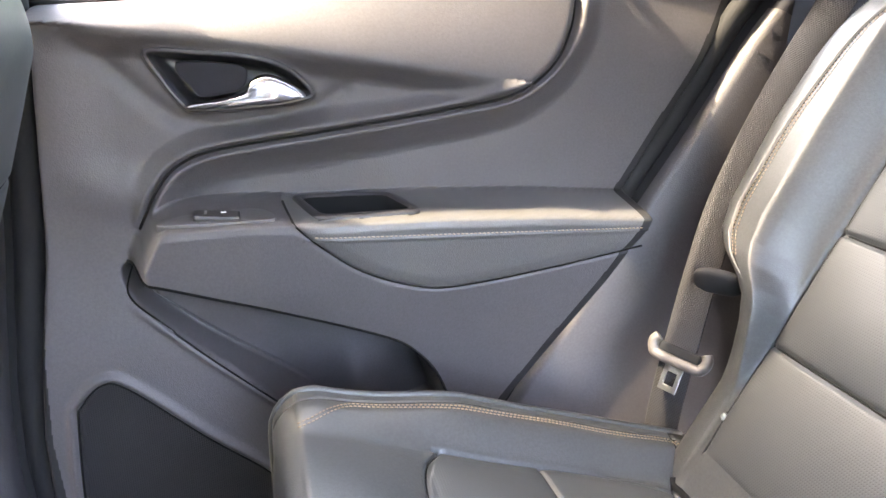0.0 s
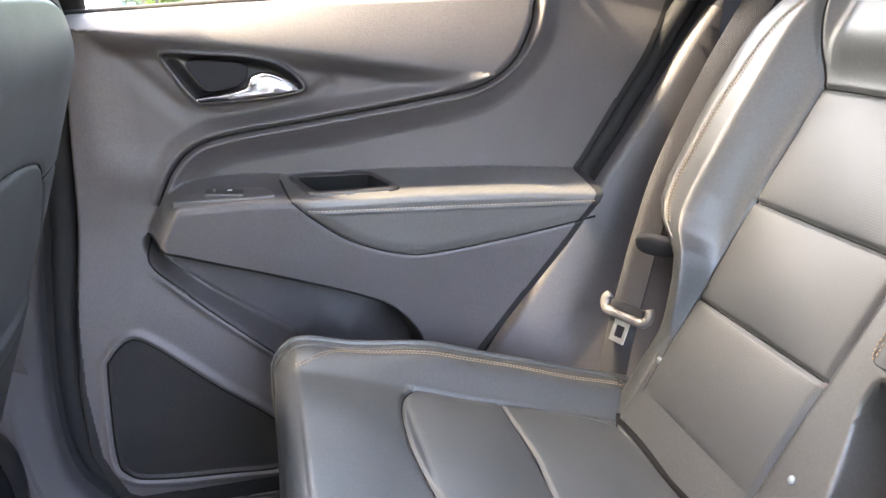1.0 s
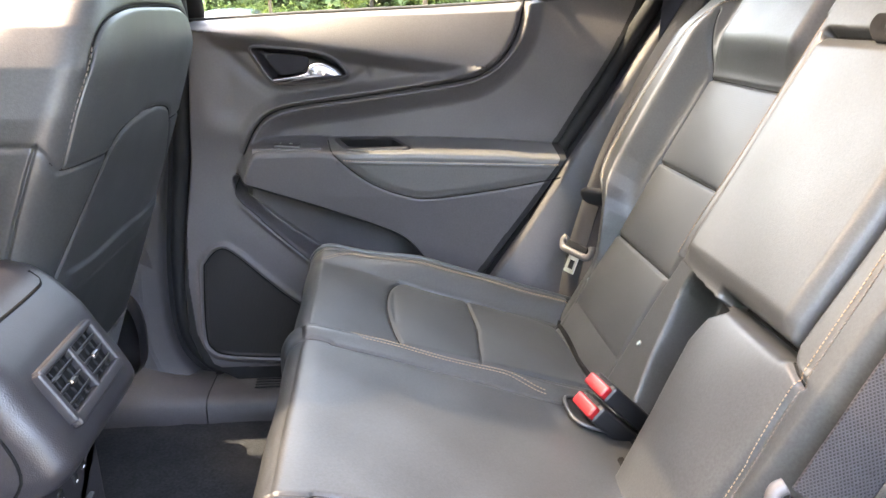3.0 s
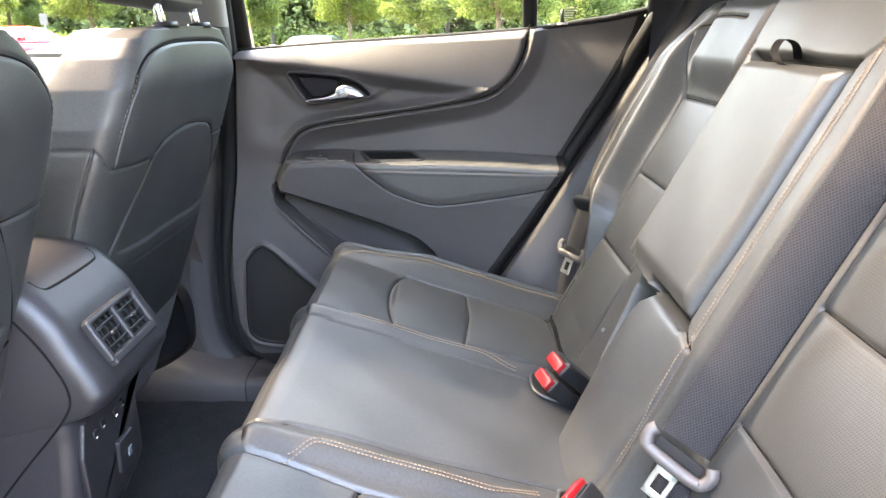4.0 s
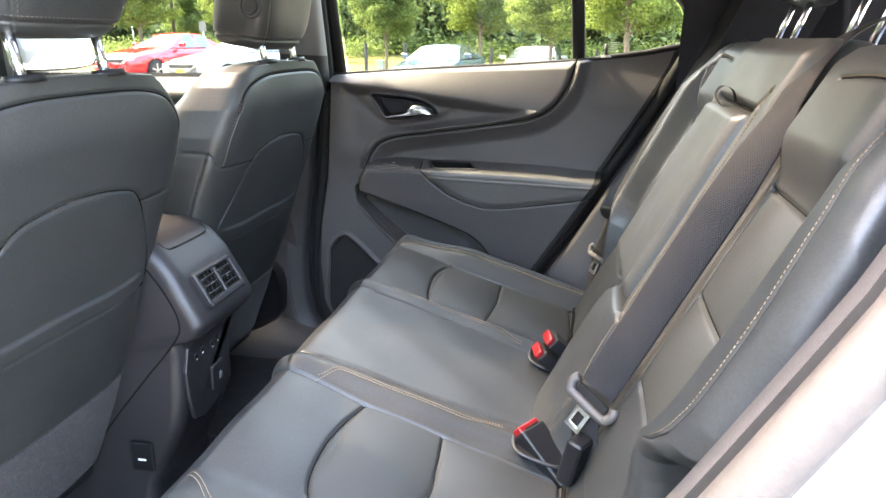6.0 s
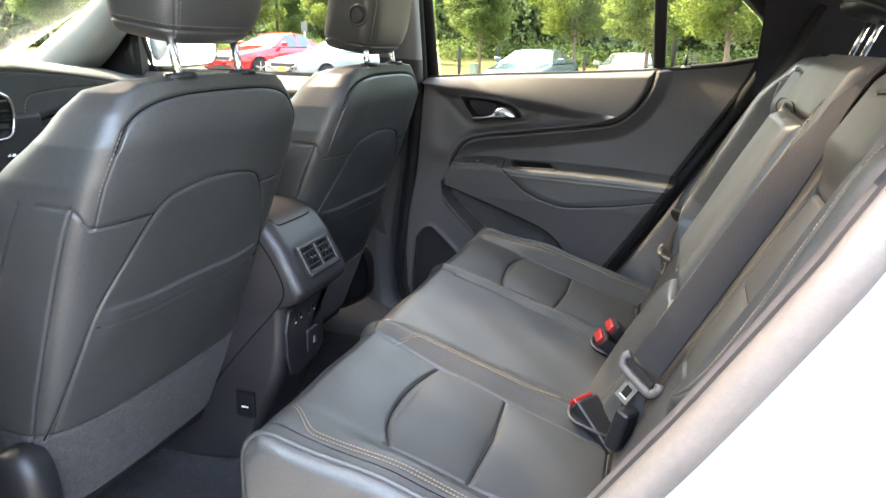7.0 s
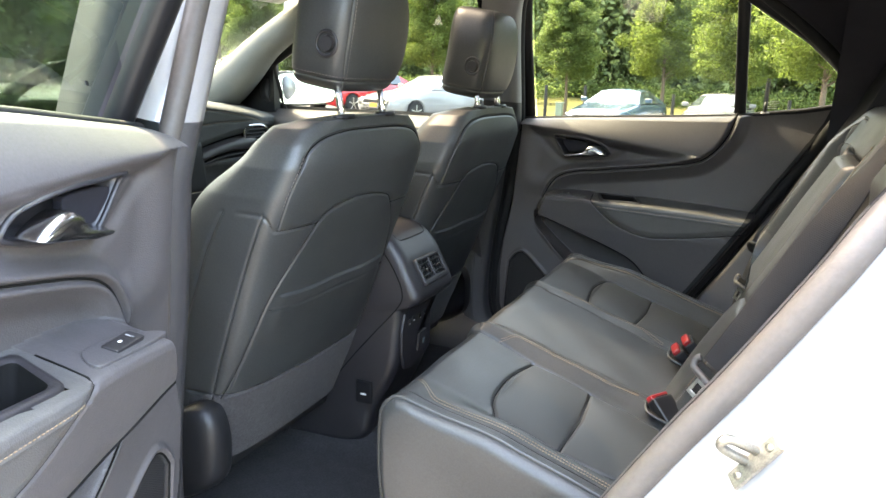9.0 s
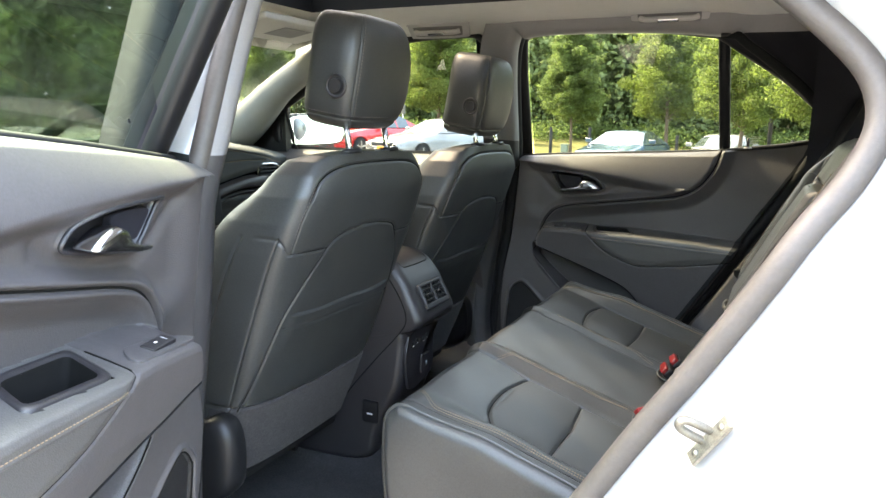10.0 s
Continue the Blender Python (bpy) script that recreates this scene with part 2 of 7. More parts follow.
def spline(pts, n=12, closed=False):
    """A smooth line (Catmull-Rom) through the given points."""
    p = np.asarray(pts, dtype=float)
    if closed:
        p = np.vstack([p[-1], p, p[0], p[1]])
    else:
        p = np.vstack([2 * p[0] - p[1], p, 2 * p[-1] - p[-2]])
    out = []
    t = np.linspace(0, 1, n, endpoint=False)[:, None]
    for i in range(1, len(p) - 2):
        a, b, c, d = p[i - 1:i + 3]
        out.append(0.5 * (2 * b + (c - a) * t + (2 * a - 5 * b + 4 * c - d) * t ** 2 + (3 * b - a - 3 * c + d) * t ** 3))
    if not closed:
        out.append(p[-2:-1])
    return np.vstack(out)


def even(pts, step):
    """The same line with points evenly spaced by about step."""
    p = np.asarray(pts, dtype=float)
    d = np.r_[0, np.cumsum(np.linalg.norm(np.diff(p, axis=0), axis=1))]
    s = np.linspace(0, d[-1], max(2, int(d[-1] / step) + 1))
    return np.stack([np.interp(s, d, p[:, k]) for k in range(p.shape[1])], axis=1)


def dist(a, b, line):
    """How far the places (a, b) lie from a line in the plane."""
    line = np.asarray(line, dtype=float)
    best = np.full(np.shape(a), 1e9)
    for (x0, y0), (x1, y1) in zip(line[:-1], line[1:]):
        dx, dy = x1 - x0, y1 - y0
        L = dx * dx + dy * dy + 1e-12
        t = np.clip(((a - x0) * dx + (b - y0) * dy) / L, 0, 1)
        best = np.minimum(best, (a - x0 - t * dx) ** 2 + (b - y0 - t * dy) ** 2)
    return np.sqrt(best)


def inside(a, b, poly):
    """Whether the places (a, b) lie within a closed outline."""
    poly = np.asarray(poly, dtype=float)
    res = np.zeros(np.shape(a), dtype=bool)
    for (x0, y0), (x1, y1) in zip(poly, np.roll(poly, -1, axis=0)):
        if y0 == y1:
            continue
        res ^= ((b < y0) != (b < y1)) & (a < (x1 - x0) * (b - y0) / (y1 - y0) + x0)
    return res


def ease(v, lo, hi):
    t = np.clip((v - lo) / (hi - lo), 0, 1)
    return t * t * (3 - 2 * t)


def groove(d, depth, width):
    return -depth * np.exp(-(d / width) ** 2)


def tube(path, radius, material, name, parent=None, label="", sides=8, closed=False, flat=None):
    """A rod of round (or flattened) section along a line in space."""
    p = np.asarray(path, dtype=float)
    n = len(p)
    tan = np.roll(p, -1, 0) - np.roll(p, 1, 0) if closed else np.gradient(p, axis=0)
    tan /= np.linalg.norm(tan, axis=1)[:, None] + 1e-12
    up = np.array([0, 0, 1.0]) if abs(tan[0, 2]) < 0.9 else np.array([1.0, 0, 0])
    verts, faces = [], []
    r = np.broadcast_to(np.asarray(radius, dtype=float), (n,))
    for i in range(n):
        s = np.cross(tan[i], up)
        s /= np.linalg.norm(s) + 1e-12
        up = np.cross(s, tan[i])
        for k in range(sides):
            a = 2 * math.pi * k / sides
            verts.append(p[i] + r[i] * (math.cos(a) * s + math.sin(a) * up * (flat or 1.0)))
    for i in range(n if closed else n - 1):
        for k in range(sides):
            j, l = (i + 1) % n, (k + 1) % sides
            faces.append((i * sides + k, i * sides + l, j * sides + l, j * sides + k))
    if not closed:
        faces += [tuple(range(sides))[::-1], tuple(range((n - 1) * sides, n * sides))]
    return link_mesh(name, verts, faces, material, parent, label)


def rounded_box(sx, sy, sz, r=0.004, seg=2):
    bm = bmesh.new()
    bmesh.ops.create_cube(bm, size=1)
    bmesh.ops.scale(bm, vec=(sx, sy, sz), verts=bm.verts)
    bmesh.ops.bevel(bm, geom=bm.edges[:], offset=min(r, 0.45 * min(sx, sy, sz)), segments=seg, profile=0.6, affect="EDGES")
    return bm


def placed(bm, m):
    bmesh.ops.transform(bm, matrix=m, verts=bm.verts)
    return bm


def prism(outline, normal_axis, lo, hi, r=0.0):
    """A plate with the given outline (two coordinates) between lo and hi on the third axis."""
    bm = bmesh.new()
    order = {"x": lambda a, b, c: (c, a, b), "y": lambda a, b, c: (a, c, b), "z": lambda a, b, c: (a, b, c)}[normal_axis]
    f = bm.faces.new([bm.verts.new(order(a, b, lo)) for a, b in outline])
    ext = bmesh.ops.extrude_face_region(bm, geom=[f])
    vs = [v for v in ext["geom"] if isinstance(v, bmesh.types.BMVert)]
    bmesh.ops.translate(bm, vec=order(0, 0, hi - lo), verts=vs)
    bmesh.ops.recalc_face_normals(bm, faces=bm.faces)
    if r:
        bmesh.ops.bevel(bm, geom=[e for e in bm.edges if e.calc_face_angle(0) > 0.6], offset=r, segments=2, profile=0.6, affect="EDGES")
    return bm


def stitches(lines, material, parent, name="stitching", pitch=0.0050, length=0.0034, radius=0.0007):
    """Sewing stitches, as one row of short raised threads along each line."""
    verts, faces = [], []
    for line in lines:
        pts = even(line, pitch)
        for a, b in zip(pts[:-1], pts[1:]):
            d = (b - a) / (np.linalg.norm(b - a) + 1e-9)
            s = np.cross(d, (0.3, 0.5, 0.8))
            s /= np.linalg.norm(s)
            u = np.cross(s, d)
            c, h = (a + b) / 2, d * length / 2
            k = len(verts)
            for e, f in ((-1, 0.5), (-0.6, 1), (0.6, 1), (1, 0.5)):
                for sa, ua in ((1, 0), (0, 1), (-1, 0), (0, -1)):
                    verts.append(c + h * e + radius * f * (s * sa + u * ua))
            for ring in range(3):
                for q in range(4):
                    o = k + ring * 4
                    faces.append((o + q, o + (q + 1) % 4, o + 4 + (q + 1) % 4, o + 4 + q))
    ob = link_mesh(name, verts, faces, material, parent)
    ob["kind"] = "stuff"
    return ob


def seam(pts, parent, radius=0.0011, name="seam"):
    """A thin dark line in a groove, for seams, joints and painted gap shade."""
    return tube(np.asarray(pts, dtype=float), radius, DARK_GAP, name, parent, sides=5)


# ---- rear doors ----
def lerp(a, b, t):
    return a + (b - a) * t


SWOOSH = spline([(-0.190, 0.885), (-0.165, 0.933), (-0.136, 0.963), (-0.086, 0.980), (0.037, 0.997), (0.192, 1.019), (0.280, 1.036), (0.330, 1.068), (0.362, 1.114), (0.376, 1.155), (0.384, 1.190)], 8)
PAD_LOW = spline([(-0.020, 0.912), (0.026, 0.868), (0.073, 0.834), (0.138, 0.809), (0.190, 0.804), (0.315, 0.820), (0.445, 0.843)], 8)
POCKET = spline([(-0.209, 0.846), (-0.103, 0.815), (0.071, 0.748), (0.139, 0.708), (0.183, 0.642), (0.195, 0.56), (0.06, 0.545), (-0.038, 0.635), (-0.164, 0.752), (-0.212, 0.800)], 6, closed=True)
LIP = spline([(-0.208, 0.842), (-0.211, 0.800), (-0.164, 0.752), (-0.038, 0.633), (0.06, 0.545)], 8)
GRILLE = spline([(-0.290, 0.640), (-0.283, 0.664), (-0.256, 0.690), (-0.226, 0.681), (-0.14, 0.598), (-0.045, 0.508), (-0.042, 0.438), (-0.15, 0.438), (-0.252, 0.447), (-0.287, 0.462), (-0.299, 0.500)], 6, closed=True)
BEZEL = spline([(-0.158, 1.094), (-0.10, 1.093), (-0.039, 1.087), (-0.003, 1.073), (0.024, 1.043), (-0.006, 1.033), (-0.060, 1.028), (-0.112, 1.026), (-0.126, 1.034), (-0.144, 1.060)], 6, closed=True)
DISH = spline([(-0.235, 1.108), (-0.188, 1.064), (-0.150, 1.027), (-0.117, 1.011), (-0.060, 1.007), (0.020, 1.024), (0.060, 1.045)], 8)
CUP = [(0.002, 0.742), (0.110, 0.740), (0.136, 0.684), (0.026, 0.679)]


def cup_ring(points, grow):
    """The cup's outline, grown by so many metres."""
    mid = np.array(CUP).mean(axis=0)
    return mid + (points - mid) * np.array([1 + grow / 0.054, 1 + grow / 0.030])


def belt_z(x):
    return np.interp(x, [-0.30, -0.07, 0.20, 0.385, 0.56, 0.66], [1.140, 1.155, 1.168, 1.179, 1.202, 1.222])


def crease_z(x):
    return np.interp(x, [-0.32, -0.262, -0.144, 0.076, 0.309, 0.37], [1.126, 1.124, 1.115, 1.087, 1.052, 1.04])


def shelf_z(x):
    return np.interp(x, [-0.23, -0.19, -0.15, -0.05, 0.0, 0.16, 0.32, 0.46], [0.880, 0.902, 0.914, 0.916, 0.912, 0.911, 0.904, 0.892])


def door_front(z):
    return np.interp(z, [0.36, 0.376, 0.43, 0.51, 0.634, 0.76, 0.90, 1.16], [-0.20, -0.237, -0.323, -0.346, -0.343, -0.328, -0.308, -0.285])


def door_rear(z):
    return np.interp(z, [0.36, 0.60, 0.88, 0.99, 1.15, 1.23], [0.13, 0.290, 0.462, 0.532, 0.640, 0.672])


def upper_half(x, z):
    """Whether a place lies above the sweeping seam."""
    area = np.vstack([SWOOSH, [(0.384, 1.30), (-0.40, 1.30), (-0.40, 0.885)]])
    return inside(x, z, area)


def door_y(x, z):
    """How far out the inner face of the right rear door lies at (x, z)."""
    top, crease, shelf = belt_z(x), crease_z(x), shelf_z(x)
    up = upper_half(x, z)
    ds = dist(x, z, SWOOSH)
    low = 0.722 + 0.020 * ease(z, 0.70, 0.86)
    t = np.clip((z - crease) / np.maximum(top - crease, 0.01), 0, 1)
    fade = ease(x, -0.31, -0.20) * lerp(ease(z, 0.885, 0.98), 1.0, ease(x, -0.20, -0.165))
    above = 0.716 + 0.050 * t ** 1.3 + 0.02 * ease(t, 0.86, 1.0)
    scoop = 0.716 + 0.030 * ease(crease - z, 0.0, 0.035) * fade * (0.35 + 0.65 * ease(0.37 - x, 0.0, 0.25)) - 0.020 * (1 - ease(ds, 0.0, 0.030)) * fade
    y_up = np.where(z > crease, above, scoop)
    y_up = lerp(low, y_up, np.where(z > crease, 1.0, fade))
    y_ins = 0.760 - 0.028 * (1 - ease(ds, 0, 0.05)) + 0.040 * ease(z, 1.06, 1.20) * ease(x, 0.33, 0.42)
    ins_zone = (~up) & (x > -0.20) & (z > 0.82)
    y = np.where(up, y_up, np.where(ins_zone, lerp(low, y_ins, ease(x, -0.20, -0.17) * ease(z, 0.82, 0.87)), low))
    arm_out = 0.656 + np.interp(shelf - z, [0, 0.02, 0.10, 0.20, 0.30, 0.4], [0.004, -0.002, 0.010, 0.036, 0.058, 0.066])
    front = np.interp(z, [0.545, 0.633, 0.752, 0.80, 0.857, 0.90, 0.915], [0.06, -0.038, -0.164, -0.211, -0.209, -0.188, -0.172])
    w = ease(shelf + 0.004 - z, 0.0, 0.016) * ease(x - front, 0.0, 0.035)
    y = lerp(y, arm_out, w)
    near = (1 - ease(ds, 0.0, 0.016)) * (1 - w) * ease(x, -0.20, -0.18)
    y = lerp(y, 0.728 + 0.045 * ease(z, 1.06, 1.19), near)
    y = y - groove(ds, 0.012, 0.0045)
    y = y + 0.006 * np.exp(-(dist(x, z, DISH) / 0.011) ** 2)
    dl = dist(x, z, PAD_LOW)
    y = y - groove(dl, 0.004, 0.0022)
    stitch = 0.884 - 0.036 * (x - 0.01)
    y = y - 0.0025 * np.exp(-((z - stitch) / 0.0018) ** 2) * (x > 0.0) * (x < 0.46)
    y = y - 0.004 * ease(dl, 0.0, 0.02) * ((z < shelf) & inside(x, z, np.vstack([PAD_LOW, [(0.47, 0.92), (-0.02, 0.92)]])))
    dp, ip = dist(x, z, np.vstack([POCKET, POCKET[:1]])), inside(x, z, POCKET)
    y = y + np.where(ip, (0.070 + 0.045 * ease(x, -0.15, 0.08)) * ease(dp, 0.001, 0.016), 0.0)
    y = y - 0.006 * np.exp(-((dist(x, z, LIP) - 0.004) / 0.005) ** 2) * (~ip) * ease(0.80 - z, 0.0, 0.05)
    y = y - np.where(ip, 0.020 * np.exp(-(((x - 0.075) / 0.035) ** 2 + ((z - 0.60) / 0.06) ** 2)), 0)
    dg, ig = dist(x, z, np.vstack([GRILLE, GRILLE[:1]])), inside(x, z, GRILLE)
    y = y - 0.006 * np.exp(-((np.where(ig, -dg, dg) - 0.007) / 0.006) ** 2) + np.where(ig, 0.004 * ease(dg, 0.0, 0.004), 0)
    db, ib = dist(x, z, np.vstack([BEZEL, BEZEL[:1]])), inside(x, z, BEZEL)
    y = y - 0.004 * np.exp(-((np.where(ib, -db, db) - 0.001) / 0.003) ** 2) + np.where(ib, 0.024 * ease(db, 0.003, 0.014), 0)
    return y


def window_y(z):
    return 0.835 - 0.36 * (z - 1.16)


def build_rear_door():
    door = thing("car_rear_door", "closed rear door trimmed in dark grey plastic and black leather", "car door")
    nu, nv = 470, 400
    u, v = np.meshgrid(np.linspace(0, 1, nu), np.linspace(0, 1, nv), indexing="ij")
    z0 = 0.362 + v * 0.83
    x = lerp(door_front(z0), door_rear(z0), u)
    z = 0.362 + v * (belt_z(x) - 0.362)
    y = door_y(x, z)
    wide = door_rear(z0) - door_front(z0)
    edge = np.minimum(u, 1 - u) * wide
    y = y + 0.045 * (1 - ease(edge, 0.0, 0.016)) ** 2 + 0.03 * (1 - ease(v * 0.8, 0.0, 0.02)) + 0.012 * (1 - ease((1 - v) * 0.8, 0, 0.006))
    P = np.stack([x, y, z], axis=-1)
    xc, zc, yc = [0.25 * (a[:-1, :-1] + a[1:, :-1] + a[:-1, 1:] + a[1:, 1:]) for a in (x, z, y)]
    region = np.zeros(xc.shape, dtype=int)
    up = upper_half(xc, zc)
    shelf = shelf_z(xc)
    region[(~up) & (xc > -0.185) & (zc > shelf + 0.004)] = 1
    pad = inside(xc, zc, np.vstack([PAD_LOW, [(0.50, 0.85), (0.50, 0.93), (-0.02, 0.93)]])) & (zc <= shelf + 0.004)
    region[pad] = 2
    region[inside(xc, zc, POCKET)] = 6
    region[inside(xc, zc, GRILLE)] = 3
    region[inside(xc, zc, BEZEL)] = 4
    uc = 0.25 * (u[:-1, :-1] + u[1:, :-1] + u[:-1, 1:] + u[1:, 1:])
    region[(1 - uc) * (door_rear(zc) - door_front(zc)) < 0.026] = 5
    region[(uc * (door_rear(zc) - door_front(zc)) < np.interp(zc, [0.42, 0.60, 0.80], [0.032, 0.020, 0.010])) | (zc < 0.416)] = 5
    hole = inside(xc, yc, cup_ring(np.array(CUP), 0.0068)) & (np.abs(zc - shelf) < 0.03)
    region[hole] = 9
    sheet(P, {0: ("trim_panel", DOOR_PLASTIC, ""), 6: ("map_pocket", LOWER_PLASTIC, "deep black plastic map pocket"), 1: ("insert_panel", DOOR_PLASTIC, "soft dark insert panel"), 5: ("edge_seal", RUBBER, "black rubber edge seal"), 2: ("armrest_pad", ARMREST, "padded leather armrest"),
              3: ("speaker_grille", SPEAKER, "fine black speaker mesh"), 4: ("handle_bezel", BEZEL_PLASTIC, "recessed dark handle cup")}, door, region)
    rimline = np.vstack([BEZEL, BEZEL[:1]])[:-1]
    tube(np.stack([rimline[:, 0], door_y(rimline[:, 0], rimline[:, 1]) - 0.0005, rimline[:, 1]], axis=1), 0.0034, BEZEL_PLASTIC, "bezel_rim", door, "thin black bezel rim", sides=8, closed=True)
    # stitching along the pad
    sx = np.linspace(0.012, 0.437, 90)
    lines = []
    for off in (0.0035,):
        sz = 0.884 - 0.036 * (sx - 0.01) + off
        lines.append(np.stack([sx, door_y(sx, sz) - 0.0005, sz], axis=1))
    stitches(lines, THREAD, door, pitch=0.0055, length=0.004, radius=0.0007)
    # dark joints between the panels; pocket edges get painted crease shade
    for line, r in ((SWOOSH, 0.0022), (PAD_LOW, 0.0016), (POCKET[:36], 0.0018), (LIP, 0.0014)):
        L = even(line, 0.006)
        seam(np.stack([L[:, 0], door_y(L[:, 0], L[:, 1]) - 0.0006, L[:, 1]], axis=1), door, r, "panel_joint")
    L = even(np.vstack([GRILLE, GRILLE[:1]]), 0.006)
    seam(np.stack([L[:, 0], door_y(L[:, 0], L[:, 1]) - 0.0004, L[:, 1]], axis=1), door, 0.0016, "panel_joint")
    # handle
    out = spline([(-0.121, 1.035), (-0.085, 1.040), (-0.056, 1.048), (-0.046, 1.062), (-0.026, 1.068), (0.0, 1.057), (0.015, 1.044), (0.006, 1.040), (-0.03, 1.036), (-0.085, 1.030), (-0.116, 1.029)], 5, closed=True)
    n = len(out)
    cx = out.mean(axis=0)
    rows, faces = [], []
    for k, (s, yy) in enumerate(((0.90, 0.735), (1.0, 0.722), (0.98, 0.712), (0.86, 0.7055), (0.55, 0.703))):
        for a, b in out:
            mid_z = np.interp(a, [-0.12, -0.05, 0.015], [1.033, 1.045, 1.044])
            rows.append((lerp(cx[0], a, 1 - (1 - s) * 0.25), yy + 0.012 * ease(np.array(-0.06 - a), 0, 0.06), lerp(mid_z, b, s)))
        if k:
            faces += [((k - 1) * n + i, (k - 1) * n + (i + 1) % n, k * n + (i + 1) % n, k * n + i) for i in range(n)]
    faces.append(tuple(range(4 * n, 5 * n)))
    link_mesh("door_handle", rows, faces, HANDLE, door, "polished chrome pull handle")
    lock = spline([(-0.128, 1.081), (-0.060, 1.078), (-0.050, 1.066), (-0.060, 1.050), (-0.098, 1.042), (-0.112, 1.050)], 4, closed=True)
    part("handle_backing", prism(lock, "y", 0.733, 0.745, 0.002), C_PILLAR, door)
    # switch plate with its rocker
    plate = spline([(-0.158, 0.677), (-0.125, 0.698), (-0.062, 0.706), (-0.040, 0.696), (-0.030, 0.676), (-0.046, 0.667), (-0.148, 0.667)], 4, closed=True)
    bm = prism(plate, "z", 0.895, 0.9118, 0.0015)
    for v in bm.verts:
        v.co.z += 0.115 * (v.co.y - 0.69)
    part("switch_plate", bm, LOWER_PLASTIC, door)
    sw = part("window_switch", placed(rounded_box(0.052, 0.022, 0.008, 0.003), pose(-0.096, 0.685, 0.9118, 6.5, 5, 0)), HARD_PLASTIC, door)
    part("switch_mark", placed(rounded_box(0.006, 0.003, 0.0008, 0.0003), pose(-0.088, 0.684, 0.9165, 6.5)), LABEL_WHITE, sw)
    part("switch_mark", placed(rounded_box(0.003, 0.010, 0.0008, 0.0003), pose(-0.108, 0.685, 0.9172, 6.5)), GREY_TRIM, sw)
    # grip cup in the armrest
    rim = np.array(CUP)
    c = rim.mean(axis=0)
    verts, faces = [], []
    rings = ((0.0115, -0.014), (0.0110, 0.0012), (0.0085, 0.0036), (0.0020, 0.0038), (-0.0005, 0.0010), (-0.0015, -0.006), (-0.0050, -0.105))
    loop = spline(rim, 1, closed=True)
    corner = []
    for i in range(4):
        a, b, d = rim[i - 1], rim[i], rim[(i + 1) % 4]
        for k in range(5):
            t = k / 4
            p0, p2 = lerp(b, a, 0.16 if np.linalg.norm(a - b) > 0.05 else 0.3), lerp(b, d, 0.16 if np.linalg.norm(d - b) > 0.05 else 0.3)
            corner.append((1 - t) ** 2 * p0 + 2 * t * (1 - t) * b + t * t * p2)
    corner = np.array(corner)
    m = len(corner)
    for k, (s, zz) in enumerate(rings):
        for p in corner:
            q = cup_ring(p, s)
            verts.append((q[0], q[1], float(shelf_z(q[0])) + 0.115 * (q[1] - 0.74) + zz))
        if k:
            faces += [((k - 1) * m + i, (k - 1) * m + (i + 1) % m, k * m + (i + 1) % m, k * m + i) for i in range(m)]
    link_mesh("grip_rim", verts[:5 * m], faces[:4 * m], HARD_PLASTIC, door, "rounded grey rim of the grip cup")
    inner = [tuple(i - 4 * m for i in f) for f in faces[4 * m:]] + [tuple(range(2 * m, 3 * m))]
    link_mesh("grip_cup", verts[4 * m:], inner, DARK_GAP, door, "black grip cup sunk into the armrest")
    # lock pin
    bm = bmesh.new()
    bmesh.ops.create_cone(bm, cap_ends=True, segments=12, radius1=0.0046, radius2=0.0042, depth=0.036)
    pin = part("lock_pin", placed(bm, pose(0.456, 0.792, float(belt_z(0.456)) + 0.015)), GLOSS_BLACK, door, "black lock pin", smooth=True)
    bm = bmesh.new()
    bmesh.ops.create_cone(bm, cap_ends=True, segments=16, radius1=0.0125, radius2=0.0105, depth=0.005)
    part("pin_collar", placed(bm, pose(0.456, 0.792, float(belt_z(0.456)) + 0.002)), GREY_TRIM, pin)
    # window
    win = [(-0.256, 1.10), (-0.252, 1.40), (-0.244, 1.520), (-0.229, 1.537), (-0.10, 1.541), (0.20, 1.531), (0.350, 1.511), (0.382, 1.492), (0.410, 1.472), (0.545, 1.383), (0.626, 1.310), (0.643, 1.275), (0.647, 1.16)]
    line = np.vstack([even(win, 0.02)])
    glass = [(a, window_y(b), b) for a, b in line]
    link_mesh("window_pane", glass, [tuple(range(len(glass)))], REAR_GLASS, door, "tinted window pane")
    # maker's marks printed on the glass, as plain bars
    for k in range(5):
        zz = 1.203 + 0.0052 * k
        part("glass_mark", placed(rounded_box(0.030 - 0.005 * (k % 3), 0.0006, 0.0014, 0.0002, 1), pose(0.470 + 0.002 * k, window_y(zz) - 0.003, zz, -19.8, 0, 0)), GREY_TRIM, door)
    part("glass_mark", placed(rounded_box(0.006, 0.0006, 0.006, 0.0002, 1), pose(-0.205, window_y(1.190) - 0.003, 1.190, -19.8, 0, 0)), GLOSS_BLACK, door)
    # frame round the window: an inner lip and a broad dark face
    rings = []
    for off, dy in ((0.004, -0.004), (0.0, -0.022), (0.010, -0.030), (0.030, -0.032), (0.050, -0.022), (0.056, 0.012), (0.052, 0.055)):
        ring = []
        L = even(win, 0.015)
        tan = np.gradient(L, axis=0)
        nor = np.stack([-tan[:, 1], tan[:, 0]], axis=1)
        nor /= np.linalg.norm(nor, axis=1)[:, None]
        q = L + nor * off * np.interp(L[:, 0], [-0.262, -0.245, -0.22, 0.3, 0.45, 0.62], [1.05, 1.05, 1, 1, 0.9, 0.7])[:, None]
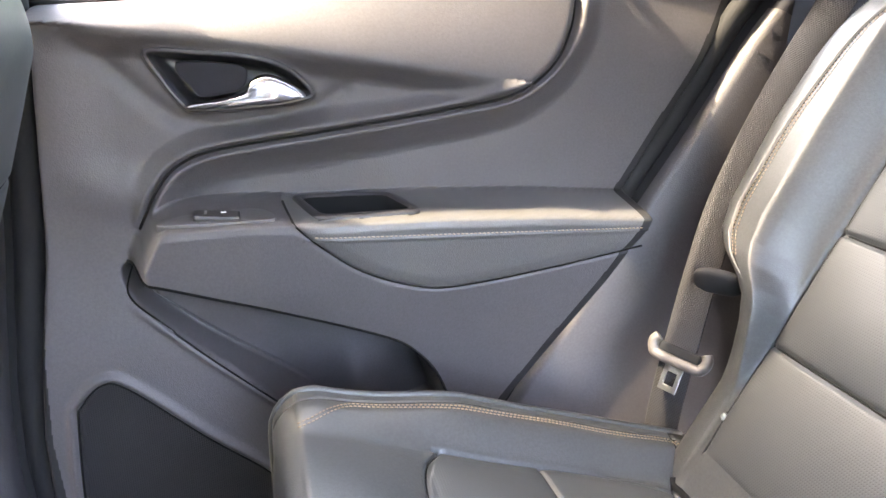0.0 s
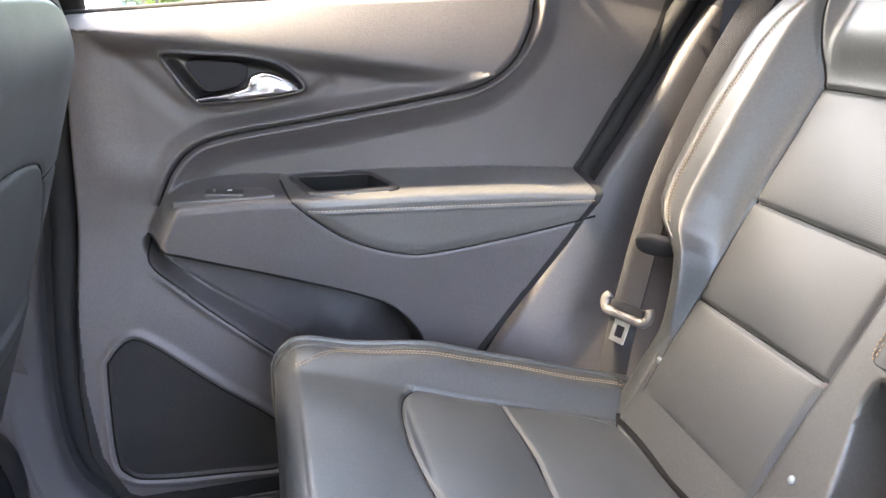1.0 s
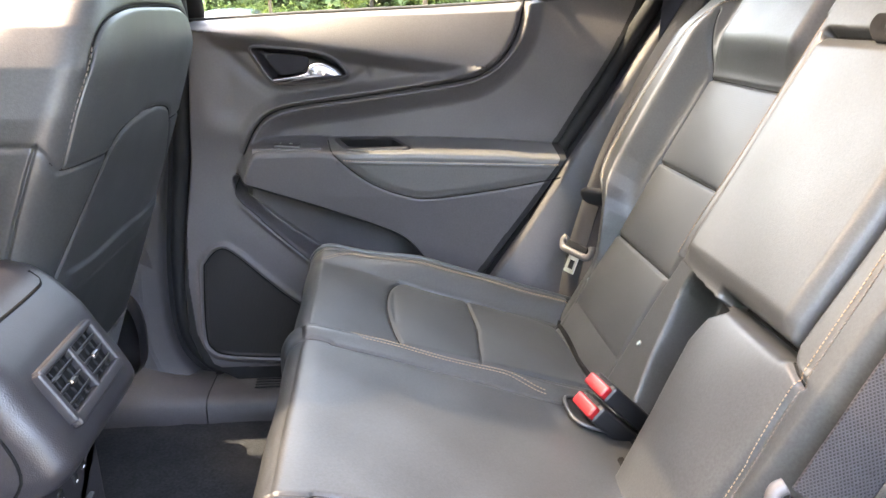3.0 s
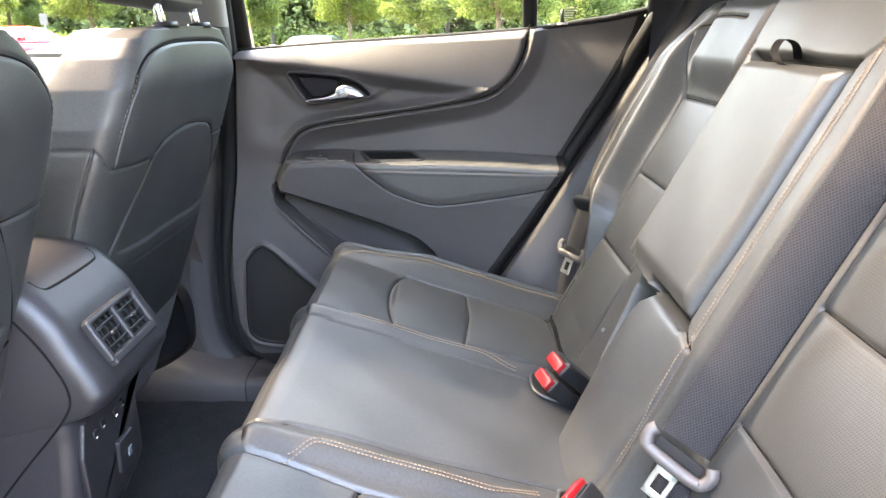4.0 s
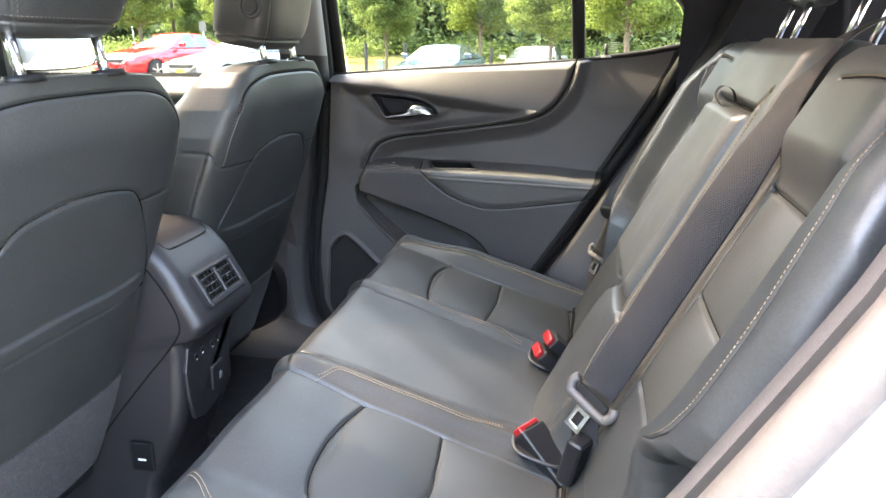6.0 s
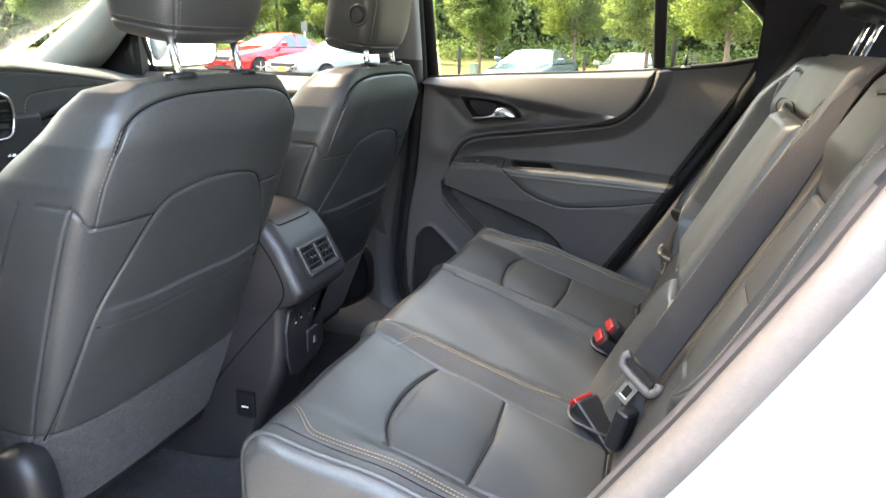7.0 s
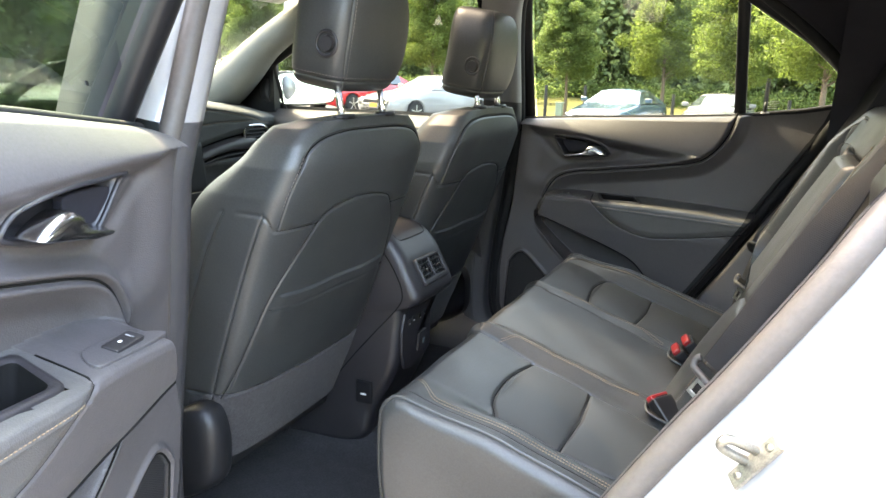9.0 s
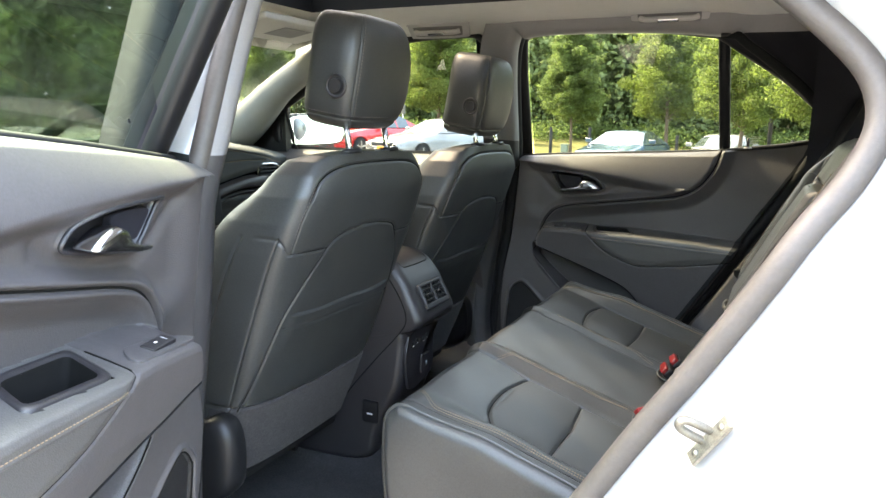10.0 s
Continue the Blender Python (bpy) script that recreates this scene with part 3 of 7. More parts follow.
        ring = np.stack([q[:, 0], window_y(q[:, 1]) + dy, q[:, 1]], axis=1)
        rings.append(ring)
    sheet(np.stack(rings), {0: ("window_frame", GLOSS_BLACK, "black window surround")}, door)
    div = []
    for zz in np.linspace(1.15, 1.515, 12):
        xx = 0.389 - 0.055 * (zz - 1.15)
        div.append([(xx - 0.017, window_y(zz) - 0.002, zz), (xx - 0.014, window_y(zz) - 0.014, zz), (xx + 0.014, window_y(zz) - 0.014, zz), (xx + 0.017, window_y(zz) - 0.002, zz)])
    sheet(np.array(div), {0: ("window_divider", GLOSS_BLACK, "")}, door)
    # belt seal along the sill, outer skin
    bx = np.linspace(-0.285, 0.655, 60)
    tube(np.stack([bx, np.interp(bx, [-0.3, 0.5, 0.66], [0.797, 0.805, 0.800]), belt_z(bx) - 0.003], axis=1), 0.008, RUBBER, "belt_seal", door)
    su, sv = np.meshgrid(np.linspace(0, 1, 30), np.linspace(0, 1, 24), indexing="ij")
    zz = 0.33 + sv * (belt_z(-0.30 + 0.96 * su) - 0.012 - 0.33)
    xx = lerp(door_front(np.clip(zz, 0.36, 1.16)) - 0.03, door_rear(np.clip(zz, 0.36, 1.2)) + 0.03, su)
    yy = 0.855 + 0.055 * np.sin(np.clip((zz - 0.33) / 0.84, 0, 1) * math.pi) ** 0.7
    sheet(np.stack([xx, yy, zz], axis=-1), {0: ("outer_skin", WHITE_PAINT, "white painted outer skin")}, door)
    # added black sheet that hides the white skin behind the door gap
    sheet(np.stack([xx, yy - 0.02, zz], axis=-1), {0: ("blocking_sheet", RUBBER, "")}, door)
    # return between skin and trim along the edges
    for f, s, nm in ((door_front, -1, "front_edge"), (door_rear, 1, "rear_edge")):
        ze = np.linspace(0.36, 1.15, 30)
        xe = f(ze)
        strip = np.stack([np.stack([xe + s * o, np.full_like(ze, yy0), ze], axis=1) for o, yy0 in ((0.0, 0.77), (0.006, 0.79), (0.02, 0.81), (0.028, 0.865))])
        sheet(strip, {0: (nm, RUBBER, "")}, door)
    return door


right_door = build_rear_door()
HINGE = Vector((-0.340, -0.870, 1.0))
OPEN = pose(-0.3814, -0.8094, 1.0566) @ Matrix.Rotation(radians(-74.06), 4, "Z") @ Matrix.Rotation(radians(-3.58), 4, "Y") @ Matrix.Rotation(radians(-6.12), 4, "X") @ Matrix.Translation(-HINGE) @ Matrix.Diagonal((1, -1, 1, 1))
left_door = copy_thing(right_door, OPEN)
left_door["label"] = "open rear door with dark grey trim swung outwards"
# the open door's pane gets the brightened copy of the same glass
for ob in left_door.children:
    if ob.name.startswith("window_pane"):
        ob.data = ob.data.copy()
        ob.data.materials[0] = LIT_REAR_GLASS


# ---- car shell ----
OPENING = spline([(-0.24, 0.372), (-0.325, 0.430), (-0.350, 0.510), (-0.348, 0.634), (-0.333, 0.76), (-0.313, 0.90), (-0.288, 1.15), (-0.275, 1.40), (-0.255, 1.515), (-0.205, 1.557),
                  (0.0, 1.562), (0.25, 1.553), (0.365, 1.537), (0.43, 1.495), (0.53, 1.415), (0.615, 1.335), (0.655, 1.275), (0.662, 1.22), (0.640, 1.155), (0.545, 0.99), (0.475, 0.88),
                  (0.385, 0.73), (0.30, 0.60), (0.22, 0.46), (0.13, 0.378), (-0.05, 0.366)], 6, closed=True)
shell = thing("suv", "white compact car with dark carpet, grey headliner and pillars", "car")
oc = OPENING.mean(axis=0)
tan = np.roll(OPENING, -1, 0) - np.roll(OPENING, 1, 0)
NOR = np.stack([-tan[:, 1], tan[:, 0]], axis=1)
NOR /= np.linalg.norm(NOR, axis=1)[:, None]
if ((OPENING - oc) * NOR).sum() < 0:
    NOR = -NOR
ox, oz = OPENING[:, 0], OPENING[:, 1]
LEAN_IN = 0.33 * np.clip(oz - 1.12, 0, None)
rearness = ease(NOR[:, 0], 0.15, 0.7)
frontness = ease(-NOR[:, 0], 0.3, 0.8)
topness = ease(NOR[:, 1], 0.72, 0.95) * (oz > 1.3)


def ring_at(side, off, y):
    o = np.asarray(off)
    q = OPENING + NOR * (o[:, None] if o.ndim else o)
    if side > 0:
        q[:, 1] -= 0.028 * topness
    if side < 0:
        q[:, 0] -= 0.052 * rearness * ease(1.33 - oz, 0.0, 0.2)
    return np.stack([q[:, 0], side * (y - LEAN_IN), q[:, 1]], axis=1)


for side in (1, -1):
    tube(ring_at(side, 0.008 - 0.013 * rearness * (oz < 1.2) if side > 0 else 0.010, 0.782 if side > 0 else 0.786), 0.018 - 0.011 * topness if side > 0 else 0.0165, RUBBER if side > 0 else SEAL, "weatherstrip", shell, "rubber door seal" if side > 0 else "dusty brown-grey rubber door seal", sides=10, closed=True)
    wide = 0.035 + 0.25 * rearness + 0.055 * frontness
    gap = (0.024 * rearness + 0.034 * (1 - rearness) * (oz < 1.1)) * (side > 0)
    rows = [ring_at(side, 0.006, 0.790), ring_at(side, -0.004 + gap, 0.766), ring_at(side, -0.003 + gap, 0.748), ring_at(side, 0.006 + gap, 0.728 + 0.012 * rearness), ring_at(side, 0.018 + gap + wide * 0.2, 0.722 + 0.014 * rearness), ring_at(side, 0.022 + wide * 0.6, 0.718 - 0.015 * rearness), ring_at(side, 0.022 + wide, 0.715 - 0.05 * rearness), ring_at(side, 0.026 + wide, 0.80)]
    cuts = [rows[0]]
    for a, b in zip(rows[:-1], rows[1:]):
        cuts += [lerp(a, b, k / 8) for k in range(1, 9)] if a is rows[4] or a is rows[5] else [b]
    R = np.stack(cuts, axis=1)
    zc = np.repeat(oz[:, None], R.shape[1] - 1, axis=1)
    reg = np.where((zc > 1.16) & (frontness[:, None] > 0.3) | ((NOR[:, 1] > 0.75) & (oz > 1.3) & (ox < 0.36))[:, None], 1, 0)
    reg = np.where((zc > 1.17) & (ox > 0.36)[:, None], 2, reg)
    reg = np.where((zc <= 1.16) & (frontness[:, None] > 0.3), 4, reg)
    # first strip black: shade of the rear door gap painted in, rubber elsewhere
    reg[:, :1] = np.where((rearness[:, None] > 0.3) | ((oz < 1.1) & (side > 0))[:, None], 3, reg[:, :1])
    trims = sheet(R, {0: ("pillar_trim", DOOR_PLASTIC, "dark grey pillar and sill trim"), 1: ("upper_pillar_trim", GREY_TRIM, "light grey upper pillar trim"), 2: ("dark_pillar_trim", C_PILLAR, "black pillar trim"), 3: ("shadow_gap", RUBBER, ""), 4: ("lower_pillar_trim", PILLAR_LOW, "dark grey lower pillar trim")}, shell, reg, wrap=True)
    black = [o for o in (trims.values() if isinstance(trims, dict) else trims) if o.name.startswith("dark_pillar_trim")][0]
    for upper in (True, False):
        bm = bmesh.new()
        bm.from_mesh(black.data)
        bmesh.ops.bisect_plane(bm, geom=bm.verts[:] + bm.edges[:] + bm.faces[:], plane_co=(0, 0, 1.518), plane_no=(0, 0, 1), clear_inner=upper, clear_outer=not upper)
        if upper:
            part("upper_pillar_trim", bm, GREY_TRIM, shell, "light grey upper pillar trim", smooth=True)
        else:
            bm.to_mesh(black.data)
            bm.free()

# outer body side round the open doorway
ks = (0.020, 0.034, 0.052, 0.075, 0.090, 0.12, 0.20, 0.32, 0.50, 0.75)
ys = (0.782, 0.800, 0.806, 0.812, 0.840, 0.882, 0.902, 0.915, 0.922, 0.915)
for side in (-1, 1):
    rows = []
    for k, y in zip(ks, ys):
        lim = np.where(frontness > 0.05, np.minimum(k, 0.075), k)
        lim = np.where(NOR[:, 1] > 0.6, np.minimum(lim, 0.10), lim)
        lim = np.where(NOR[:, 1] < -0.6, np.minimum(lim, 0.14), lim)
        rows.append(ring_at(side, lim, np.where(frontness > 0.05, min(y, 0.814), y)))
    reg = np.zeros((len(OPENING), len(ks) - 1), dtype=int)
    # right jamb blackened: shade behind the closed door is put into its colour
    if side > 0:
        reg[:, :4] = 1
    sheet(np.stack(rows, axis=1), {0: ("body_side", WHITE_PAINT, "glossy white painted doorway and rear quarter"), 1: ("blackened_jamb", RUBBER, "jamb behind the closed door, blackened as its shade")}, shell, reg, wrap=True)

# floor, tunnel, sills, roof
u, v = np.meshgrid(np.linspace(-1.75, 0.42, 90), np.linspace(-0.76, 0.76, 80), indexing="ij")
hump = 0.065 * (1 - ease(np.abs(v), 0.10, 0.20)) * (u > -3)
zf = 0.335 + hump + 0.035 * ease(u, 0.10, 0.30) + 0.002 * np.sin(u * 70) * np.sin(v * 60 + u * 13)
zf = zf + 0.05 * ease(np.abs(v), 0.66, 0.70)
sheet(np.stack([u, v, zf], axis=-1), {0: ("floor_carpet", CARPET, "worn black floor carpet")}, shell)
for side in (1, -1):
    # the sill step with its scuff plate, in two lengths
    for x0, x1 in ((-1.2, -0.295), (-0.292, 0.22)):
        prof = [(0.628, 0.33), (0.630, 0.372), (0.640, 0.384), (0.665, 0.388), (0.76, 0.385), (0.775, 0.375)]
        xs = np.linspace(x0, x1, 12)
        S = np.array([[(a, side * b, c + 0.05 * ease(np.array(-0.33 - a), 0, 0.12) * (b > 0.66)) for b, c in prof] for a in xs])
        sheet(S, {0: ("sill_plate", LOWER_PLASTIC, "grained plastic sill plate")}, shell)
    for k in range(4):
        part("sill_rib", placed(rounded_box(0.16, 0.004, 0.004, 0.0015, 1), pose(-0.12, side * (0.675 + 0.012 * k), 0.3895)), GLOSS_BLACK, shell)

# roof: outer skin and headliner round the sunroof opening
SR = (-0.85, 0.42, -0.32, 0.32)
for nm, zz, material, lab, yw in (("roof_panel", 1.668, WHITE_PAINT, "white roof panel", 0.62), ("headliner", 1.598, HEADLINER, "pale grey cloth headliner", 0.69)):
    xs = np.r_[np.linspace(-1.02 if nm == "roof_panel" else -0.985, SR[0], 12), np.linspace(SR[0], SR[1], 14)[1:], np.linspace(SR[1], 1.5, 24)[1:]]
    yv = np.r_[np.linspace(-yw, SR[2], 10), np.linspace(SR[2], SR[3], 14)[1:], np.linspace(SR[3], yw, 10)[1:]]
    a, b = np.meshgrid(xs, yv, indexing="ij")
    zz2 = zz - 0.055 * (np.abs(b) / yw) ** 4 - 0.10 * np.clip((-0.75 - a) / 0.6, 0, 1) ** 2 - 0.14 * np.clip((a - 0.5) / 1.0, 0, 1) ** 2
    ac, bc = 0.25 * (a[:-1, :-1] + a[1:, :-1] + a[:-1, 1:] + a[1:, 1:]), 0.25 * (b[:-1, :-1] + b[1:, :-1] + b[:-1, 1:] + b[1:, 1:])
    hole = (ac > SR[0]) & (ac < SR[1]) & (bc > SR[2]) & (bc < SR[3])
    sheet(np.stack([a, b, zz2], axis=-1), {0: (nm, material, lab)}, shell, hole.astype(int))
for x0, x1, y0, y1 in ((SR[0], SR[1], SR[2], SR[2]), (SR[0], SR[1], SR[3], SR[3]), (SR[0], SR[0], SR[2], SR[3]), (SR[1], SR[1], SR[2], SR[3])):
    w = np.array([[(x0, y0, 1.592), (x0, y0, 1.668)], [(x1, y1, 1.592), (x1, y1, 1.668)]])
    sheet(w, {0: ("sunroof_frame", GLOSS_BLACK, "black sunroof frame")}, shell)
# unseen bar, added to keep the sun off the lower centre pad
part("sunroof_crossbar", placed(rounded_box(0.17, SR[3] - SR[2], 0.05, 0.012, 3), pose(-0.125, 0, 1.622)), HEADLINER, shell, "cloth-covered bar across the sunroof", smooth=False)
link_mesh("sunroof_pane", [(SR[0], SR[2], 1.660), (SR[1], SR[2], 1.660), (SR[1], SR[3], 1.660), (SR[0], SR[3], 1.660)], [(0, 1, 2, 3)], SUNROOF_GLASS, shell, "tinted sunroof pane")
# roof rails between headliner and doorway, cargo area behind the seat
for side in (1, -1):
    xs = np.linspace(-1.2, 0.9, 40)
    R = np.array([[(a, side * 0.69, 1.598 - 0.055 - 0.10 * max(0, (-0.75 - a) / 0.6) ** 2 - 0.14 * max(0, (a - 0.5)) ** 2), (a, side * 0.700, 1.545), (a, side * 0.72, 1.56)] for a in xs])
    sheet(R, {0: ("roof_rail_trim", HEADLINER, "")}, shell)
    q = np.array([[(a, side * (0.66 - 0.25 * max(0, zz - 1.2)), zz) for zz in np.linspace(0.4, 1.54, 12)] for a in np.linspace(0.62 if side > 0 else 0.70, 1.5, 10)])
    sheet(q, {0: ("cargo_side_trim", C_PILLAR, "black cargo side trim")}, shell)
sheet(np.array([[(1.45 + 0.25 * (1.1 - c), b, c) for c in np.linspace(0.4, 1.05, 6)] for b in np.linspace(-0.66, 0.66, 6)]), {0: ("tailgate_trim", HARD_PLASTIC, "")}, shell)
sheet(np.array([[(a, b, 0.95) for b in (-0.66, 0.66)] for a in (0.83, 1.5)]), {0: ("cargo_cover", HARD_PLASTIC, "")}, shell)


# ---- rear seat ----
CPROF = spline([(0.50, 0.576), (0.30, 0.641), (0.15, 0.6895), (0.0, 0.7385), (-0.026, 0.743), (-0.045, 0.731), (-0.052, 0.700), (-0.050, 0.60), (-0.042, 0.50), (-0.030, 0.36)], 20)
cs = np.r_[0, np.cumsum(np.linalg.norm(np.diff(CPROF, axis=0), axis=1))]
k0 = int(np.argmin(np.abs(CPROF[:, 0]) + 10 * (np.arange(len(CPROF)) > 60)))
CX = np.where(np.arange(len(CPROF)) <= k0, CPROF[:, 0], CPROF[k0, 0] - (cs - cs[k0]))
ARC = spline([(0.118, 0.479), (0.095, 0.43), (0.088, 0.352), (0.095, 0.28), (0.106, 0.224)], 8)
CUSHION_SEAMS = [ARC, np.array([(0.232, 0.476), (0.236, 0.35), (0.226, 0.229)]), np.array([(-0.30, 0.205), (-0.02, 0.212), (0.10, 0.224), (0.40, 0.236)]), np.array([(0.11, 0.480), (0.30, 0.475), (0.395, 0.452)]),
                 np.array([(0.40, 0.236), (0.405, 0.34), (0.395, 0.452), (0.417, 0.506), (0.43, 0.575)]), spline([(-0.30, 0.158), (-0.02, 0.160), (0.02, 0.153), (0.16, 0.150), (0.33, 0.140)], 6),
                 spline([(-0.06, 0.555), (-0.02, 0.552), (0.02, 0.556), (0.2, 0.560), (0.43, 0.555)], 6)]


def cushion_lift(X, y):
    a = np.abs(y)
    d = 0.032 * ease(a, 0.470, 0.535) * (0.35 * ease(X, -0.05, 0.0) + 0.65 * ease(X, 0.0, 0.16))
    d = d + 0.010 * (1 - ease(a, 0.16, 0.23)) * ease(X, -0.06, 0.0)
    d = d + 0.010 * np.exp(-((a - 0.186) / 0.018) ** 2)
    for (lo, hi), amp in (((0.10, 0.232), 0.010), ((0.232, 0.402), 0.010)):
        d = d + amp * np.sin(np.clip((X - lo) / (hi - lo), 0, 1) * math.pi) ** 0.6 * np.sin(np.clip((a - 0.226) / 0.25, 0, 1) * math.pi) ** 0.6
    d = d + 0.007 * np.sin(np.clip((X + 0.05) / 0.15, 0, 1) * math.pi) * np.sin(np.clip((a - 0.21) / 0.34, 0, 1) * math.pi)
    for s, (w, dep) in zip(CUSHION_SEAMS, ((0.0026, 0.0045), (0.0024, 0.004), (0.0032, 0.006), (0.0026, 0.0045), (0.0026, 0.0045), (0.0026, 0.004), (0.0022, 0.0025))):
        d = d + groove(dist(X, a, s), dep, w)
    d = d + 0.0012 * np.sin(37 * X + 9 * y) * np.sin(31 * y - 7 * X)
    return d


def cushion_at(X, y, lift=0.0):
    x, z = np.interp(X, CX[::-1], CPROF[::-1, 0]), np.interp(X, CX[::-1], CPROF[::-1, 1])
    e = 1e-3
    dx = np.interp(X + e, CX[::-1], CPROF[::-1, 0]) - np.interp(X - e, CX[::-1], CPROF[::-1, 0])
    dz = np.interp(X + e, CX[::-1], CPROF[::-1, 1]) - np.interp(X - e, CX[::-1], CPROF[::-1, 1])
    ln = np.sqrt(dx * dx + dz * dz) + 1e-12
    nx, nz = -dz / ln, dx / ln
    d = cushion_lift(X, y) + lift
    yy = np.where(y > 0.45, 0.45 + (y - 0.45) * 0.72, y) + 0 * x
    return np.stack([x + nx * d, yy, z + nz * d], axis=-1)


def build_rear_seat():
    seat = thing("rear_bench_seat", "black leather rear bench seat with tan contrast stitching", "car seat")
    W, r = 0.60, 0.026
    Xs = np.r_[np.linspace(CX[-1], -0.12, 30), np.linspace(-0.12, 0.49, 300)[1:]]
    Yi = np.linspace(-(W - r), W - r, 520)
    P = cushion_at(*np.meshgrid(Xs, Yi, indexing="ij"))
    C = np.array([0.22, 0, 0.45])
    sides = []
    for sgn, base in ((-1, P[:, :1]), (1, P[:, -1:])):
        cols = []
        for ang in np.linspace(10, 90, 8):
            q = base.copy()
            k = r * (1 - math.cos(radians(ang)))
            tow = C - q
            tow[..., 1] = 0
            ln = np.linalg.norm(tow, axis=-1, keepdims=True)
            q = q + tow / ln * k
            q[..., 1] = base[..., 1] + sgn * r * math.sin(radians(ang))
            cols.append(q)
        for f in (0.15, 0.4, 0.8):
            q = cols[7].copy()
            tow = C - q
            tow[..., 1] = 0
            q = q + tow * f
            q[..., 1] -= sgn * 0.012 * f
            cols.append(q)
        sides.append(cols)
    P = np.concatenate([c for c in sides[0][::-1]] + [P] + sides[1], axis=1)
    ns = 11
    nX = len(Xs)
    Xc = 0.5 * (Xs[1:] + Xs[:-1])[:, None] + np.zeros((1, P.shape[1] - 1))
    Yf = np.r_[np.full(ns, -0.7), Yi, np.full(ns, 0.7)]
    Yc = 0.5 * (Yf[1:] + Yf[:-1])[None, :] + np.zeros((nX - 1, 1))
    A = np.abs(Yc)
    region = np.zeros(Xc.shape, dtype=int)
    arcx = np.interp(A, ARC[::-1, 1], ARC[::-1, 0])
    ins = (A > 0.226) & (A < 0.478) & (Xc > arcx) & (Xc < 0.40)
    region[ins & (Yc > 0)] = 1
    region[ins & (Yc < 0)] = 2
    region[(A < 0.152) & (Xc > -0.10)] = 3
    region[(A >= 0.21) & (A < 0.556) & (Xc <= arcx) & (Xc > -0.10) & (Yc > 0)] = 4
    region[(A >= 0.21) & (A < 0.556) & (Xc <= arcx) & (Xc > -0.10) & (Yc < 0)] = 5
    sheet(P, {0: ("cushion", LEATHER, "padded leather cushion"), 1: ("insert_panel", LEATHER_PERF, "perforated leather insert"), 2: ("insert_panel", LEATHER_PERF, "perforated leather insert"),
              3: ("centre_panel", LEATHER, ""), 4: ("thigh_panel", LEATHER, ""), 5: ("thigh_panel", LEATHER, "")}, seat, region)
    lines = []
    for sg in (1, -1):
        for o in (0.0, 0.008):
            xs = np.linspace(0.022, 0.305, 60)
            ys2 = (0.178 + o) - 0.020 * ease(xs, 0.24, 0.31) + 0.03 * (1 - ease(xs, 0.02, 0.05))
            lines.append(cushion_at(xs, sg * ys2, 0.0006))
            xs = np.linspace(-0.025, 0.43, 96)
            ys2 = (0.541 + o) - 0.05 * (1 - ease(xs, -0.03, 0.035))
            lines.append(cushion_at(xs, sg * ys2, 0.0006))
    stitches(lines, THREAD, seat)
    for line in CUSHION_SEAMS:
        L = even(line, 0.008)
        for sg in (1, -1):
            seam(cushion_at(L[:, 0], sg * L[:, 1], 0.0004), seat)
    for sg in (1, -1):
        xs = np.r_[np.linspace(-0.35, -0.05, 20), np.linspace(-0.04, 0.45, 60)]
        pp = cushion_at(xs, np.full_like(xs, sg * 0.581), 0.0)
        tube(pp, 0.0042, LEATHER, "piping", seat, "", sides=6)

    # backrest
    def bw(z):
        return np.interp(z, [0.60, 0.79, 0.815, 0.832, 0.850, 0.870, 0.90, 1.0, 1.08, 1.15, 1.20], [0.478, 0.478, 0.486, 0.512, 0.558, 0.588, 0.603, 0.606, 0.598, 0.575, 0.560])

    IB = 0.234   # inner edge of the perforated inserts

    def cheek(z):
        """Where the lower centre pad ends towards the narrow backrest."""
        return np.interp(z, [0.60, 0.69, 0.77, 0.800, 0.818], [0.020, 0.034, 0.056, 0.052, 0.030])

    def pad_edge(z):
        return lerp(cheek(z), 0.184, ease(z, 0.816, 0.832))

    def stitch_y(z):
        return np.interp(z, [0.66, 0.82, 0.95, 1.15], [-0.166, -0.152, -0.146, -0.146])

    def back_lift(y, z):
        a = np.abs(y)
        d = 0.052 * ease(a, 0.462, 0.53) * ease(z, 0.70, 0.86) * (1 - 0.5 * ease(z, 1.10, 1.20))
        edge = pad_edge(z)
        soft = lerp(0.034, 0.012, ease(z, 0.81, 0.84))
        block = ease(y, -0.214, -0.170) * (1 - ease(y, edge - soft, edge + 0.012))
        d = d + 0.046 * block
        # the slot between the lower pad and the narrow backrest
        rim = np.interp(z, [0.62, 0.66, 0.70, 0.79], [0.120, 0.138, 0.158, 0.188])
        d = d - 0.060 * ease(y, cheek(z) + 0.004, cheek(z) + 0.022) * (1 - ease(y, rim - 0.014, rim + 0.004)) * (1 - ease(z, 0.800, 0.822))
        d = d + 0.030 * ease(z, 1.058, 1.12) * ease(a, 0.215, 0.25) * (1 - ease(a, 0.44, 0.50))
        for lo, hi in ((0.66, 0.79), (0.79, 0.917), (0.917, 1.057)):
            d = d + 0.008 * np.sin(np.clip((z - lo) / (hi - lo), 0, 1) * math.pi) ** 0.6 * np.sin(np.clip((a - IB) / (0.462 - IB), 0, 1) * math.pi) ** 0.5
        # armrest, and the pad below it
        d = d + 0.014 * ease(y, -0.114, -0.090) * (1 - ease(y, 0.130, 0.156)) * ease(z, 0.826, 0.856) * (1 - ease(z, 1.098, 1.120))
